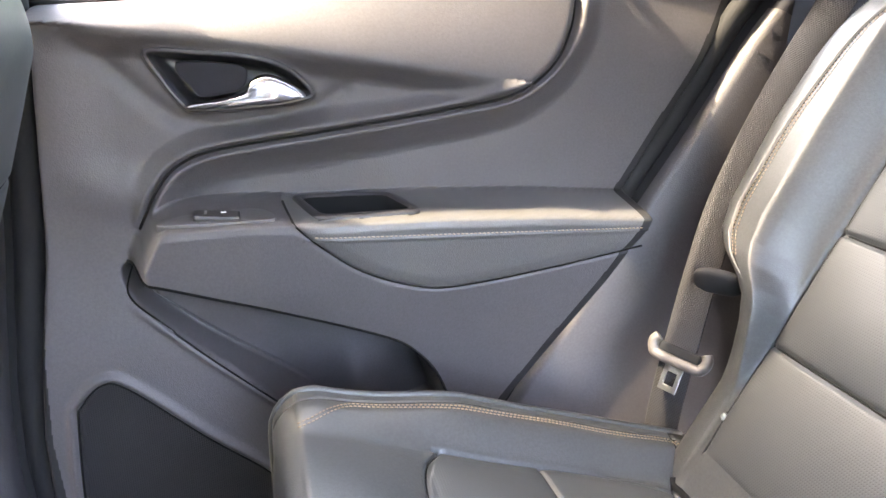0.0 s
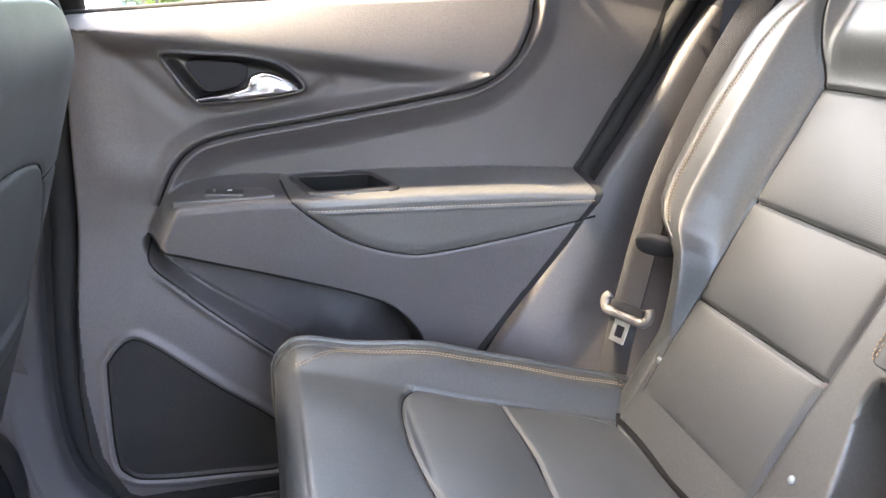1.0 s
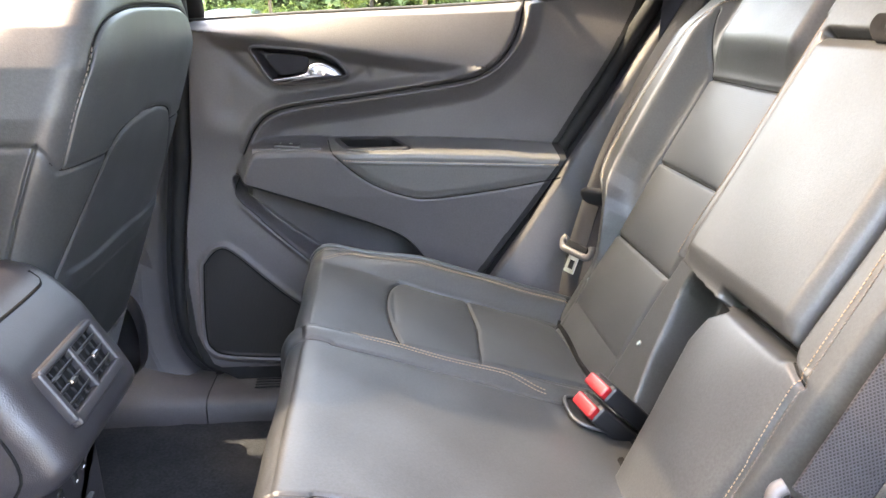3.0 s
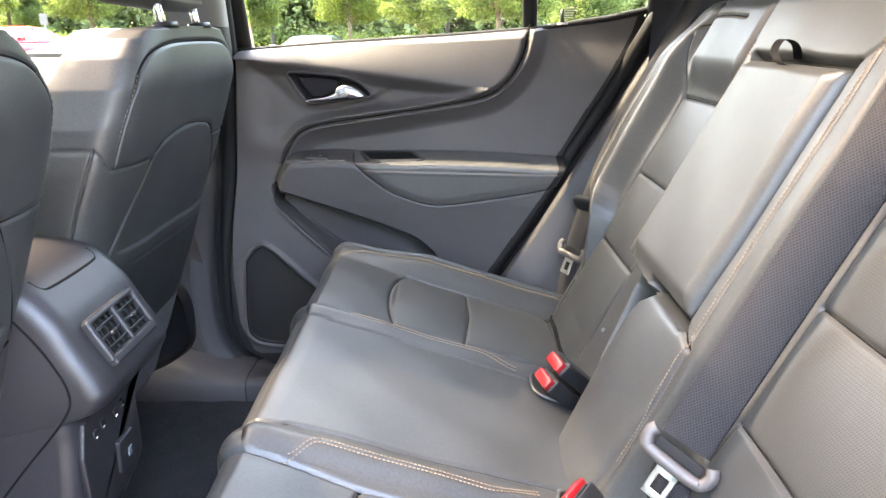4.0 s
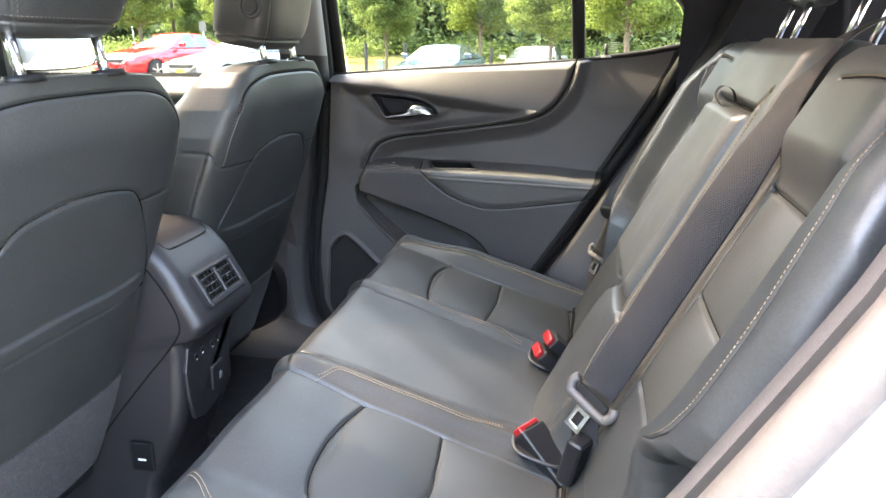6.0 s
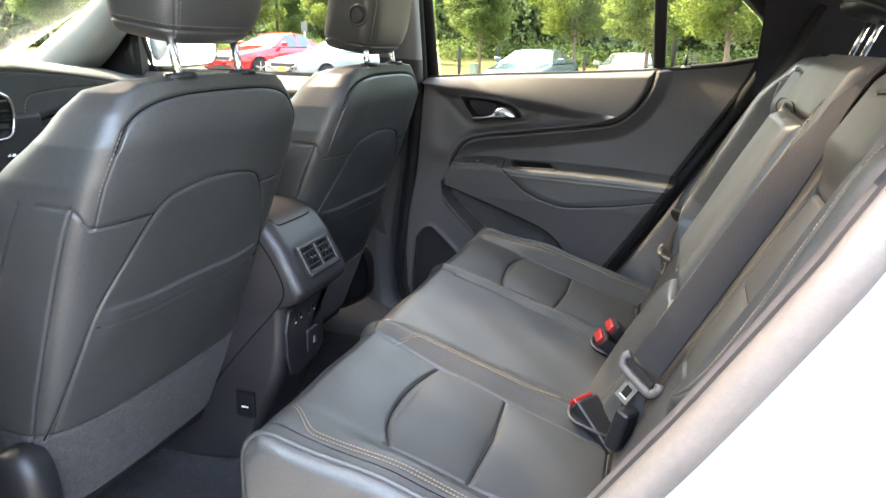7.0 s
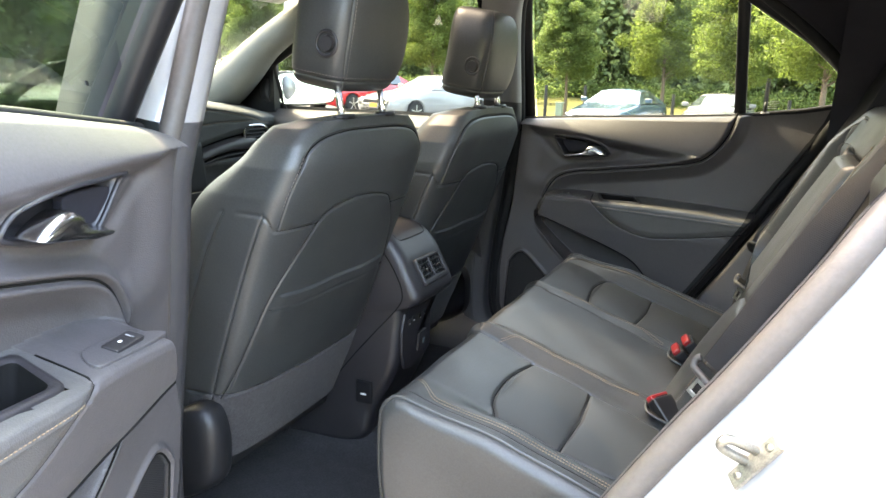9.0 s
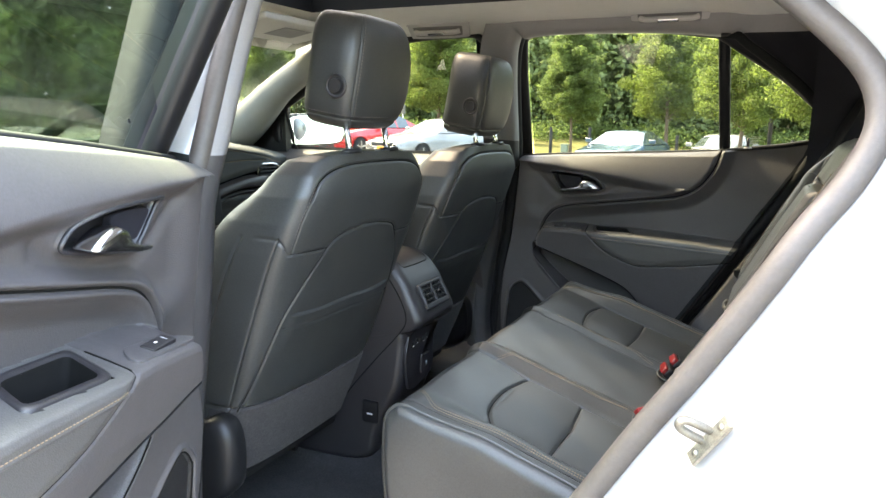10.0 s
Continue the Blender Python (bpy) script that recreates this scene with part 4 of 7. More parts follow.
        d = d + 0.020 * np.sin(np.clip((y + 0.152) / (cheek(z) + 0.152), 0, 1) * math.pi) ** 0.5 * np.sin(np.clip((0.824 - z) / 0.17, 0, 1) * math.pi * 0.5) ** 0.5
        seams = [(spline([(0.66, 0.462), (0.79, 0.463), (0.917, 0.462), (1.03, 0.463), (1.06, 0.466), (1.10, 0.490), (1.15, 0.515)], 6), 0.005, 0.0030), (np.array([(0.79, IB), (0.788, 0.463)]), 0.004, 0.0026),
                 (np.array([(0.917, IB), (0.915, 0.463)]), 0.004, 0.0026), (np.array([(1.058, IB), (1.056, 0.463)]), 0.005, 0.003), (np.array([(0.60, IB), (1.06, IB)]), 0.003, 0.003),
                 (spline([(0.84, 0.575), (0.95, 0.572), (1.08, 0.560), (1.15, 0.535), (1.178, 0.49), (1.186, 0.40), (1.18, 0.30)], 6), 0.003, 0.0028)]
        for s, dep, w in seams:
            d = d + groove(dist(z, a, s), dep, w)
        for s, dep, w in ((np.array([(0.826, -0.113), (1.120, -0.113)]), 0.018, 0.0040), (np.array([(1.120, -0.113), (1.120, 0.154)]), 0.018, 0.0045), (np.array([(0.826, -0.113), (0.826, 0.030)]), 0.040, 0.0055),
                          (np.array([(0.832, 0.154), (1.120, 0.154)]), 0.004, 0.0045), (np.array([(0.826, -0.113), (0.812, -0.153)]), 0.006, 0.003), (np.array([(1.120, -0.113), (1.150, -0.150)]), 0.004, 0.003)):
            d = d + groove(dist(z, y, s), dep, w)
        d = d + groove(np.where(z < 1.15, np.abs(y - stitch_y(z) - 0.004), 1), 0.003, 0.0028)
        d = d + groove(np.where((z > 0.83) & (z < 1.14), np.abs(y - 0.173), 1), 0.003, 0.0028)
        return d + 0.0012 * np.sin(29 * z + 7 * y) * np.sin(33 * y - 5 * z)

    BP = spline([(0.385, 0.565), (0.404, 0.60), (0.5, 0.787), (0.6, 0.981), (0.70, 1.175), (0.722, 1.208), (0.750, 1.222), (0.80, 1.215), (0.825, 1.18), (0.80, 1.05), (0.62, 0.62)], 24)
    s = np.r_[0, np.cumsum(np.linalg.norm(np.diff(BP, axis=0), axis=1))]
    kt = int(np.argmin(np.linalg.norm(BP - np.array([0.70, 1.175]), axis=1)))
    ZZ = np.where(np.arange(len(BP)) <= kt, BP[:, 1], BP[kt, 1] + (s - s[kt]))

    def back_at(y, z, lift=0.0):
        e = 1e-3
        x0, z0 = np.interp(z, ZZ, BP[:, 0]), np.interp(z, ZZ, BP[:, 1])
        dx = np.interp(z + e, ZZ, BP[:, 0]) - np.interp(z - e, ZZ, BP[:, 0])
        dz = np.interp(z + e, ZZ, BP[:, 1]) - np.interp(z - e, ZZ, BP[:, 1])
        ln = np.sqrt(dx * dx + dz * dz) + 1e-12
        nx, nz = -dz / ln, dx / ln
        d = (back_lift(y, z) * (1 - ease(z, 1.19, 1.26)) + lift)
        a = np.abs(y)
        yy = np.where(a > 0.46, np.sign(y) * (0.46 + (a - 0.46) * (bw(z) - 0.46) / 0.155), y)
        return np.stack([x0 + nx * d, yy, z0 + nz * d], axis=-1)

    W2, r2 = 0.615, 0.035
    Zs = np.r_[np.linspace(0.58, 1.20, 330), np.linspace(1.20, ZZ[-1], 60)[1:]]
    Yi = np.linspace(-(W2 - r2), W2 - r2, 520)
    B = back_at(*np.meshgrid(Yi, Zs, indexing="ij"))
    caps = []
    for sgn, base in ((-1, B[:1]), (1, B[-1:])):
        rows = []
        for ang in np.linspace(12, 90, 7):
            q = base.copy()
            tow = np.array([0.68, 0, 0.85]) - q
            tow[..., 1] = 0
            ln = np.linalg.norm(tow, axis=-1, keepdims=True)
            q = q + tow / ln * r2 * (1 - math.cos(radians(ang)))
            q[..., 1] += sgn * r2 * math.sin(radians(ang))
            rows.append(q)
        for f in (0.2, 0.5, 0.85):
            q = rows[6].copy()
            tow = np.array([0.68, 0, 0.85]) - q
            tow[..., 1] = 0
            q = q + tow * f
            q[..., 1] -= sgn * 0.02 * f
            rows.append(q)
        caps.append(rows)
    B = np.concatenate(caps[0][::-1] + [B] + caps[1], axis=0)
    Yf = np.r_[np.full(10, -0.7), Yi, np.full(10, 0.7)]
    Yc = 0.5 * (Yf[1:] + Yf[:-1])[:, None] + np.zeros((1, len(Zs) - 1))
    Zc = 0.5 * (Zs[1:] + Zs[:-1])[None, :] + np.zeros((len(Yf) - 1, 1))
    A = np.abs(Yc)
    reg = np.where(Yc > 0.186, 1, 0)
    ins = (A > IB) & (A < 0.463) & (Zc > 0.66) & (Zc < 1.057)
    reg[ins & (Yc > 0)] = 2
    reg[ins & (Yc < 0)] = 3
    reg[(Yc > -0.113) & (Yc < 0.154) & (Zc < 1.120) & (Zc > 0.826)] = 4
    reg[(Yc > -0.150) & (Yc < cheek(Zc) + 0.012) & (Zc < 0.826)] = 5
    sheet(B, {0: ("backrest", LEATHER, "wide padded leather backrest"), 1: ("backrest", LEATHER, "narrow padded leather backrest"), 2: ("backrest_insert", LEATHER_PERF_BACK, "perforated leather insert"), 3: ("backrest_insert", LEATHER_PERF_BACK, "perforated leather insert"),
              4: ("folding_armrest", LEATHER, "folding centre armrest, closed"), 5: ("lower_pad", LEATHER, "padded block under the armrest")}, seat, reg)
    lines = []
    zs = np.linspace(0.67, 1.15, 110)
    lines.append(back_at(stitch_y(zs) + 0.008, zs, 0.0006))
    stitches([back_at(stitch_y(zs), zs, 0.0006)], DARK_THREAD, seat)
    zs = np.linspace(0.832, 1.135, 80)
    for o in (0.169, 0.177):
        lines.append(back_at(np.full_like(zs, o), zs, 0.0006))
    for sg in (1, -1):
        for o in ((0.0, 0.008) if sg > 0 else (0.004,)):
            L = spline([(0.850, 0.563 + o), (0.95, 0.562 + o), (1.08, 0.551 + o), (1.15, 0.527 + o * 0.7), (1.176 + o, 0.485), (1.184 + o, 0.40), (1.178 + o, 0.30)], 12)
            lines.append(back_at(sg * L[:, 1], L[:, 0], 0.0006))
    stitches(lines, THREAD, seat)
    for L, sides_of in ((spline([(0.66, 0.462), (0.79, 0.463), (0.917, 0.462), (1.03, 0.463), (1.06, 0.466), (1.10, 0.490), (1.15, 0.515)], 10), (1, -1)), (even([(0.79, 0.238), (0.788, 0.460)], 0.01), (1, -1)),
                        (even([(0.917, 0.238), (0.915, 0.460)], 0.01), (1, -1)), (even([(1.058, 0.238), (1.056, 0.460)], 0.01), (1, -1)), (spline([(0.84, 0.575), (0.95, 0.572), (1.08, 0.560), (1.15, 0.535), (1.178, 0.49), (1.186, 0.40), (1.18, 0.30)], 10), (1, -1))):
        for sg in sides_of:
            seam(back_at(sg * L[:, 1], L[:, 0], 0.0005), seat)
    # black tubes round the armrest stand in for the shade in its gaps
    for L, r in ((even([(1.120, -0.113), (1.120, 0.152)], 0.01), 0.0030), (even([(0.826, -0.113), (0.826, 0.026)], 0.01), 0.0040), (even([(0.826, -0.113), (1.120, -0.113)], 0.01), 0.0024), (even([(0.826, -0.113), (0.812, -0.150)], 0.01), 0.0012)):
        seam(back_at(L[:, 1], L[:, 0], 0.0015), seat, r, "armrest_gap_shade")
    # pull loop of the armrest
    lp = spline([(0.628, 0.027, 1.128), (0.612, 0.027, 1.138), (0.606, 0.027, 1.152), (0.614, 0.027, 1.164), (0.630, 0.027, 1.158), (0.636, 0.027, 1.140)], 6)
    bm = bmesh.new()
    vs = [[bm.verts.new((p[0], p[1] + dy, p[2])) for dy in (-0.012, 0.012)] for p in lp]
    for a, b in zip(vs[:-1], vs[1:]):
        bm.faces.new((a[0], a[1], b[1], b[0]))
    bmesh.ops.solidify(bm, geom=bm.faces[:], thickness=0.003)
    part("pull_loop", bm, RUBBER, seat, "black leather pull loop", smooth=True)
    for sg in (1, -1):
        bm = bmesh.new()
        bmesh.ops.create_cone(bm, cap_ends=True, segments=20, radius1=0.016, radius2=0.012, depth=0.008)
        p = back_at(np.array([sg * 0.50]), np.array([1.225]), 0.004)[0]
        part("release_button", placed(bm, pose(*p, 0, -20, 0)), GLOSS_BLACK, seat, "round seat release button", smooth=True)
        for yy, zz in ((0.475, 0.70), (0.205, 0.70)):
            bm = bmesh.new()
            bmesh.ops.create_cone(bm, cap_ends=True, segments=16, radius1=0.0055, radius2=0.0035, depth=0.003)
            p = back_at(np.array([sg * yy]), np.array([zz]), 0.001)[0]
            part("stud", placed(bm, pose(*p, 0, -63, 0)), STUD, seat, "small grey plastic stud", smooth=True)
    # black tubes painting in the shade where the cushion meets the backrest
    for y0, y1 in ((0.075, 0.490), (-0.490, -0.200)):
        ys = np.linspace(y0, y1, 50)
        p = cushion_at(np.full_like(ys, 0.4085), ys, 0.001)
        tube(p, 0.0055, DARK_GAP, "crevice_shade", seat, "", sides=6)
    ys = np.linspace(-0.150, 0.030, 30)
    tube(cushion_at(np.full_like(ys, 0.372), ys, 0.001), 0.005, DARK_GAP, "crevice_shade", seat, "", sides=6)
    # dark shelf between cushion and backrest
    part("seat_base", placed(rounded_box(0.42, 1.10, 0.16, 0.02), pose(0.24, 0, 0.44)), HARD_PLASTIC, seat)
    part("seat_gap_filler", placed(rounded_box(0.10, 1.06, 0.10, 0.02), pose(0.475, 0, 0.555)), RUBBER, seat)
    return seat, back_at


rear_seat, back_at = build_rear_seat()


# ---- front seats ----
def build_front_seat():
    seat = thing("front_seat", "black leather front seat with a seatback pocket", "car seat", "front seats")
    zs = np.r_[np.linspace(0.50, 1.10, 220), 1.10 + 0.092 * np.sin(np.linspace(0, math.pi / 2, 60)[1:])]
    th = np.linspace(0, 2 * math.pi, 420, endpoint=False)
    Z, T = np.meshgrid(zs, th, indexing="ij")
    w = np.interp(Z, [0.50, 0.60, 0.75, 0.9, 1.0, 1.06, 1.11, 1.15, 1.175, 1.187, 1.192], [0.225, 0.245, 0.258, 0.262, 0.262, 0.258, 0.245, 0.222, 0.195, 0.165, 0.10])
    tk = np.interp(Z, [0.5, 0.7, 0.95, 1.08, 1.14, 1.175, 1.192], [0.20, 0.20, 0.18, 0.15, 0.125, 0.095, 0.03])
    xr = -0.238 + 0.362 * (Z - 1.016) - 0.040 * ease(Z, 1.10, 1.22)
    cx = xr - tk * 0.5
    c, sn = np.cos(T), np.sin(T)
    ex = 2 / 4.5
    yy = w * np.sign(c) * np.abs(c) ** ex
    xx = tk * 0.5 * np.sign(sn) * np.abs(sn) ** ex
    front = np.clip(-sn, 0, 1)
    xx = xx - front * 0.075 * ease(np.abs(yy), 0.13, 0.21) * (1 - ease(Z, 1.02, 1.15))
    xx = xx - np.clip(-sn, 0, 1) * 0.03
    rear = sn > 0
    panel = spline([(-0.240, 0.66), (-0.222, 0.80), (-0.205, 0.88), (-0.160, 0.965), (-0.135, 1.003), (-0.105, 1.024), (-0.03, 1.036), (0.03, 1.036), (0.105, 1.024), (0.135, 1.003), (0.160, 0.965), (0.205, 0.88), (0.222, 0.80), (0.240, 0.66)], 6)
    mouth = spline([(-0.205, 0.872), (-0.10, 0.865), (0.0, 0.868), (0.10, 0.865), (0.205, 0.872)], 6)
    mouth2 = mouth - np.array([0, 0.030])
    hem = np.array([(-0.26, 0.668), (0.0, 0.662), (0.26, 0.668)])
    d = np.zeros_like(Z)
    inp = inside(yy, Z, np.vstack([panel, [(0.26, 0.60), (-0.26, 0.60)]]))
    d += np.where(rear, groove(dist(yy, Z, panel), 0.004, 0.0028) + groove(dist(yy, Z, hem), 0.005, 0.003), 0)
    below = rear & inp & (Z < np.interp(yy, mouth[:, 0], mouth[:, 1])) & (np.abs(yy) < 0.205)
    d += np.where(below, 0.005 * ease(np.interp(yy, mouth[:, 0], mouth[:, 1]) - Z, 0.0, 0.006) * (1 - ease(np.abs(yy), 0.17, 0.205)) * (1 - ease(np.interp(yy, mouth[:, 0], mouth[:, 1]) - Z, 0.02, 0.12)), 0)
    d += np.where(rear & inp, groove(dist(yy, Z, mouth2), 0.0012, 0.0025), 0)
    # seam between side and rear, and the horizontal one
    ang = np.minimum(np.abs(T - math.radians(38)), np.abs(T - math.radians(142)))
    side_seam = np.where(Z > 1.004, ang * 0.22, np.hypot(ang * 0.22, Z - 1.004))
    d += groove(np.where(Z < 1.135, side_seam, 1), 0.0030, 0.0025)
    lap = rear & (np.abs(yy) > 0.13)
    d += np.where(lap & (T > 0), groove(np.where(inp, 1, np.abs(Z - 1.002 - 0.03 * ease(np.abs(yy), 0.24, 0.262))), 0.0035, 0.0028), 0)
    low_seam = np.minimum(np.abs(T - math.radians(12)), np.abs(T - math.radians(168)))
    d += groove(np.where(Z < 1.03, low_seam * 0.16, np.hypot(low_seam * 0.16, Z - 1.03)), 0.0040, 0.003)
    low2 = np.minimum(np.abs(T - math.radians(352)), np.abs(T - math.radians(188)))
    d += groove(np.where(Z < 1.03, low2 * 0.16, np.hypot(low2 * 0.16, Z - 1.03)), 0.0035, 0.003)
    half = [(0.236, 1.004), (0.2345, 1.05), (0.2205, 1.11), (0.200, 1.140), (0.165, 1.158), (0.10, 1.168)]
    top_seam = spline(half + [(0.0, 1.170)] + [(-a, b) for a, b in half[::-1]], 8)
    topline = groove(np.where(rear & (Z > 1.10), dist(yy, Z, top_seam), 1), 0.0035, 0.003)
    d += topline
    d += 0.0012 * np.sin(31 * Z + 3 * T) * np.sin(17 * yy + 5 * Z)
    nx, ny = np.sign(sn) * np.abs(sn) ** 0.6, np.sign(c) * np.abs(c) ** 0.6
    ln = np.hypot(nx, ny) + 1e-9
    P = np.stack([cx + xx + d * nx / ln, yy + d * ny / ln, Z], axis=-1)
    capz = P[-1:].copy()
    capz[..., 0] = P[-1, :, 0].mean()
    capz[..., 1] *= 0.05
    capz[..., 2] += 0.001
    P = np.concatenate([P, capz], axis=0)
    P = np.transpose(P, (1, 0, 2))
    Zc = np.r_[0.5 * (zs[1:] + zs[:-1]), 1.2][None, :] + np.zeros((len(th), 1))
    Tc = (th + math.pi / len(th))[:, None] + np.zeros((1, len(zs)))
    yc = np.transpose(np.vstack([yy, yy[-1:] * 0]), (1, 0))
    yc = 0.5 * (yc[:, :-1] + yc[:, 1:])
    reg = np.zeros(Zc.shape, dtype=int)
    rearc = np.sin(Tc) > 0
    inpc = inside(yc, Zc, np.vstack([panel, [(0.26, 0.60), (-0.26, 0.60)]]))
    reg[rearc & inpc] = 1
    reg[rearc & (Zc < np.interp(yc, hem[:, 0], hem[:, 1])) & (np.abs(yc) < 0.25)] = 2
    sheet(P, {0: ("backrest", LEATHER, "padded leather backrest"), 1: ("seatback_pocket", LEATHER, "smooth rear panel with map pocket"), 2: ("felt_skirt", FELT, "grey felt skirt")}, seat, reg, wrap=True)
    lines = []
    for a0 in (38, 142):
        zz = np.linspace(1.012, 1.13, 40)
        for off in (3.0,):
            aa = math.radians(a0 + (off if a0 < 90 else -off) * -1)
            ww = np.interp(zz, [0.9, 1.0, 1.06, 1.11, 1.15], [0.262, 0.262, 0.258, 0.245, 0.222])
            kk = np.interp(zz, [0.95, 1.08, 1.14, 1.175], [0.18, 0.15, 0.125, 0.095])
            xrr = -0.238 + 0.362 * (zz - 1.016) - 0.040 * ease(zz, 1.10, 1.22)
            px = xrr - kk * 0.5 + kk * 0.5 * abs(math.sin(aa)) ** ex + 0.0004
            py = ww * np.sign(math.cos(aa)) * abs(math.cos(aa)) ** ex
            lines.append(np.stack([px, py, zz], axis=1))
    stitches(lines, DARK_THREAD, seat, pitch=0.007, length=0.005, radius=0.0008)
    def rear_place(y, z, out=0.0003):
        """A place on the rear face of the backrest."""
        ww = np.interp(z, [0.50, 0.60, 0.75, 0.9, 1.0, 1.06, 1.11, 1.15, 1.175, 1.187, 1.192], [0.225, 0.245, 0.258, 0.262, 0.262, 0.258, 0.245, 0.222, 0.195, 0.165, 0.10])
        kk = np.interp(z, [0.5, 0.7, 0.95, 1.08, 1.14, 1.175, 1.192], [0.20, 0.20, 0.18, 0.15, 0.125, 0.095, 0.03])
        cc = np.clip(np.abs(y) / ww, 0, 0.9995) ** (1 / ex)
        ss = np.sqrt(1 - cc ** 2)
        xrr = -0.238 + 0.362 * (z - 1.016) - 0.040 * ease(z, 1.10, 1.22)
        return np.stack([xrr - kk * 0.5 + kk * 0.5 * ss ** ex + out, y, z], axis=-1)

    def sewn(line, out=-0.0022):
        L = even(line, 0.008)
        seam(rear_place(L[:, 0], L[:, 1], out), seat, 0.0012)

    sewn(panel, -0.003)
    sewn(mouth2, -0.0005)
    sewn(top_seam, -0.002)
    for sg in (1, -1):
        sewn(np.array([(sg * 0.138, 1.002), (sg * 0.235, 1.002), (sg * 0.254, 1.018)]), -0.003)
    # cushion, side shields and rails
    bm = rounded_box(0.50, 0.50, 0.17, 0.06, 4)
    part("cushion", placed(bm, pose(-0.72, 0, 0.615, 0, 4, 0)), LEATHER, seat, smooth=True)
    for sg in (1, -1):
        out = spline([(-0.98, 0.49), (-0.70, 0.56), (-0.50, 0.625), (-0.425, 0.66), (-0.385, 0.635), (-0.375, 0.56), (-0.40, 0.49), (-0.55, 0.43), (-0.90, 0.42)], 5, closed=True)
        rows = []
        for f, yy0 in ((0.97, 0.240), (1.0, 0.262), (0.985, 0.280), (0.93, 0.293), (0.82, 0.301), (0.6, 0.305), (0.3, 0.306)):
            c0 = out.mean(axis=0)
            q = c0 + (out - c0) * f
            rows.append(np.stack([q[:, 0], np.full(len(q), sg * yy0), q[:, 1]], axis=1))
        R = np.stack(rows, axis=1)
        sheet(R, {0: ("side_shield", GLOSS_BLACK, "smooth black side shield")}, seat, None, wrap=True)
        part("seat_rail", placed(rounded_box(0.45, 0.035, 0.04, 0.004), pose(-0.80, sg * 0.19, 0.372)), GLOSS_BLACK, seat)
        part("rail_leg", placed(rounded_box(0.04, 0.03, 0.09, 0.004), pose(-0.60, sg * 0.19, 0.385)), GLOSS_BLACK, seat)
        part("rail_leg", placed(rounded_box(0.04, 0.03, 0.15, 0.004), pose(-0.90, sg * 0.19, 0.42)), GLOSS_BLACK, seat)
    part("seat_pan", placed(rounded_box(0.46, 0.44, 0.10, 0.02), pose(-0.69, 0, 0.50)), RUBBER, seat)
    # headrest
    hr = headrest_mesh(0.126, 0.114, 0.062)
    h = part("headrest", placed(hr, pose(-0.247, 0, 1.352, 0, 9, 0)), LEATHER, seat, "padded leather headrest", smooth=True)
    stitches(headrest_seams(0.126, 0.114, 0.062, pose(-0.247, 0, 1.352, 0, 9, 0)), DARK_THREAD, h, pitch=0.0065, length=0.0045, radius=0.0007)
    for yy0 in (-0.082, 0.068):
        post = np.array([(-0.222, yy0, 1.16), (-0.238, yy0, 1.26)])
        tube(post, 0.0068, CHROME, "headrest_post", seat, "chrome headrest post", sides=12)
        bm = bmesh.new()
        bmesh.ops.create_cone(bm, cap_ends=True, segments=24, radius1=0.031, radius2=0.027, depth=0.009)
        bmesh.ops.scale(bm, vec=(0.62, 1, 1), verts=bm.verts)
        part("post_guide", placed(bm, pose(-0.223, yy0, 1.1925, 0, -6, 0)), GLOSS_BLACK, seat, smooth=True)
    bm = bmesh.new()
    bmesh.ops.create_cone(bm, cap_ends=True, segments=28, radius1=0.0150, radius2=0.0130, depth=0.007)
    part("headrest_button", placed(bm, pose(-0.228, -0.1275, 1.319, 90, 0, 0)), HARD_PLASTIC, h, "round release button")
    ring = [(-0.228 + 0.021 * math.cos(a), -0.1272, 1.319 + 0.021 * math.sin(a)) for a in np.linspace(0, 2 * math.pi, 36, endpoint=False)]
    tube(np.array(ring), 0.0030, HARD_PLASTIC, "button_ring", h, sides=8, closed=True)
    return seat


def headrest_point(hw, hh, ht, f, t):
    """A place on a padded headrest round the origin: f from the foot to the crown, t round it."""
    cf, sf = abs(math.cos(f)) ** 0.34, math.copysign(abs(math.sin(f)) ** (0.55 if f > 0 else 0.40), math.sin(f))
    cy, cxx = math.copysign(abs(math.cos(t)) ** 0.38, math.cos(t)), math.copysign(abs(math.sin(t)) ** 0.48, math.sin(t))
    z = hh * sf
    y = hw * cf * cy * (1 - 0.10 * float(ease(np.array(z), 0.0, hh))) * (1 - 0.10 * float(ease(np.array(-z), 0.3 * hh, hh)))
    x = ht * cf * cxx - 0.012 * (z / hh) ** 2 - (0.02 * (1 if cxx < 0 else 0) * abs(cxx) * (1 - (y / hw) ** 2))
    seam = min(abs(t - math.radians(50)), abs(t - math.radians(130)))
    dd = 0.0034 * math.exp(-(seam / 0.022) ** 2) * (1 if f < 1.35 else 0) + 0.0034 * math.exp(-((z + 0.80 * hh) / 0.0024) ** 2)
    return (x * (1 - dd / ht), y * (1 - dd / hw), z)


def headrest_mesh(hw, hh, ht):
    bm = bmesh.new()
    nu, nv = 240, 120
    rows = [[bm.verts.new(headrest_point(hw, hh, ht, math.pi * (i / nv) - math.pi / 2, 2 * math.pi * k / nu)) for k in range(nu)] for i in range(nv + 1)]
    for i in range(nv):
        for k in range(nu):
            bm.faces.new((rows[i][k], rows[i][(k + 1) % nu], rows[i + 1][(k + 1) % nu], rows[i + 1][k]))
    bmesh.ops.remove_doubles(bm, verts=bm.verts, dist=0.0004)
    return bm


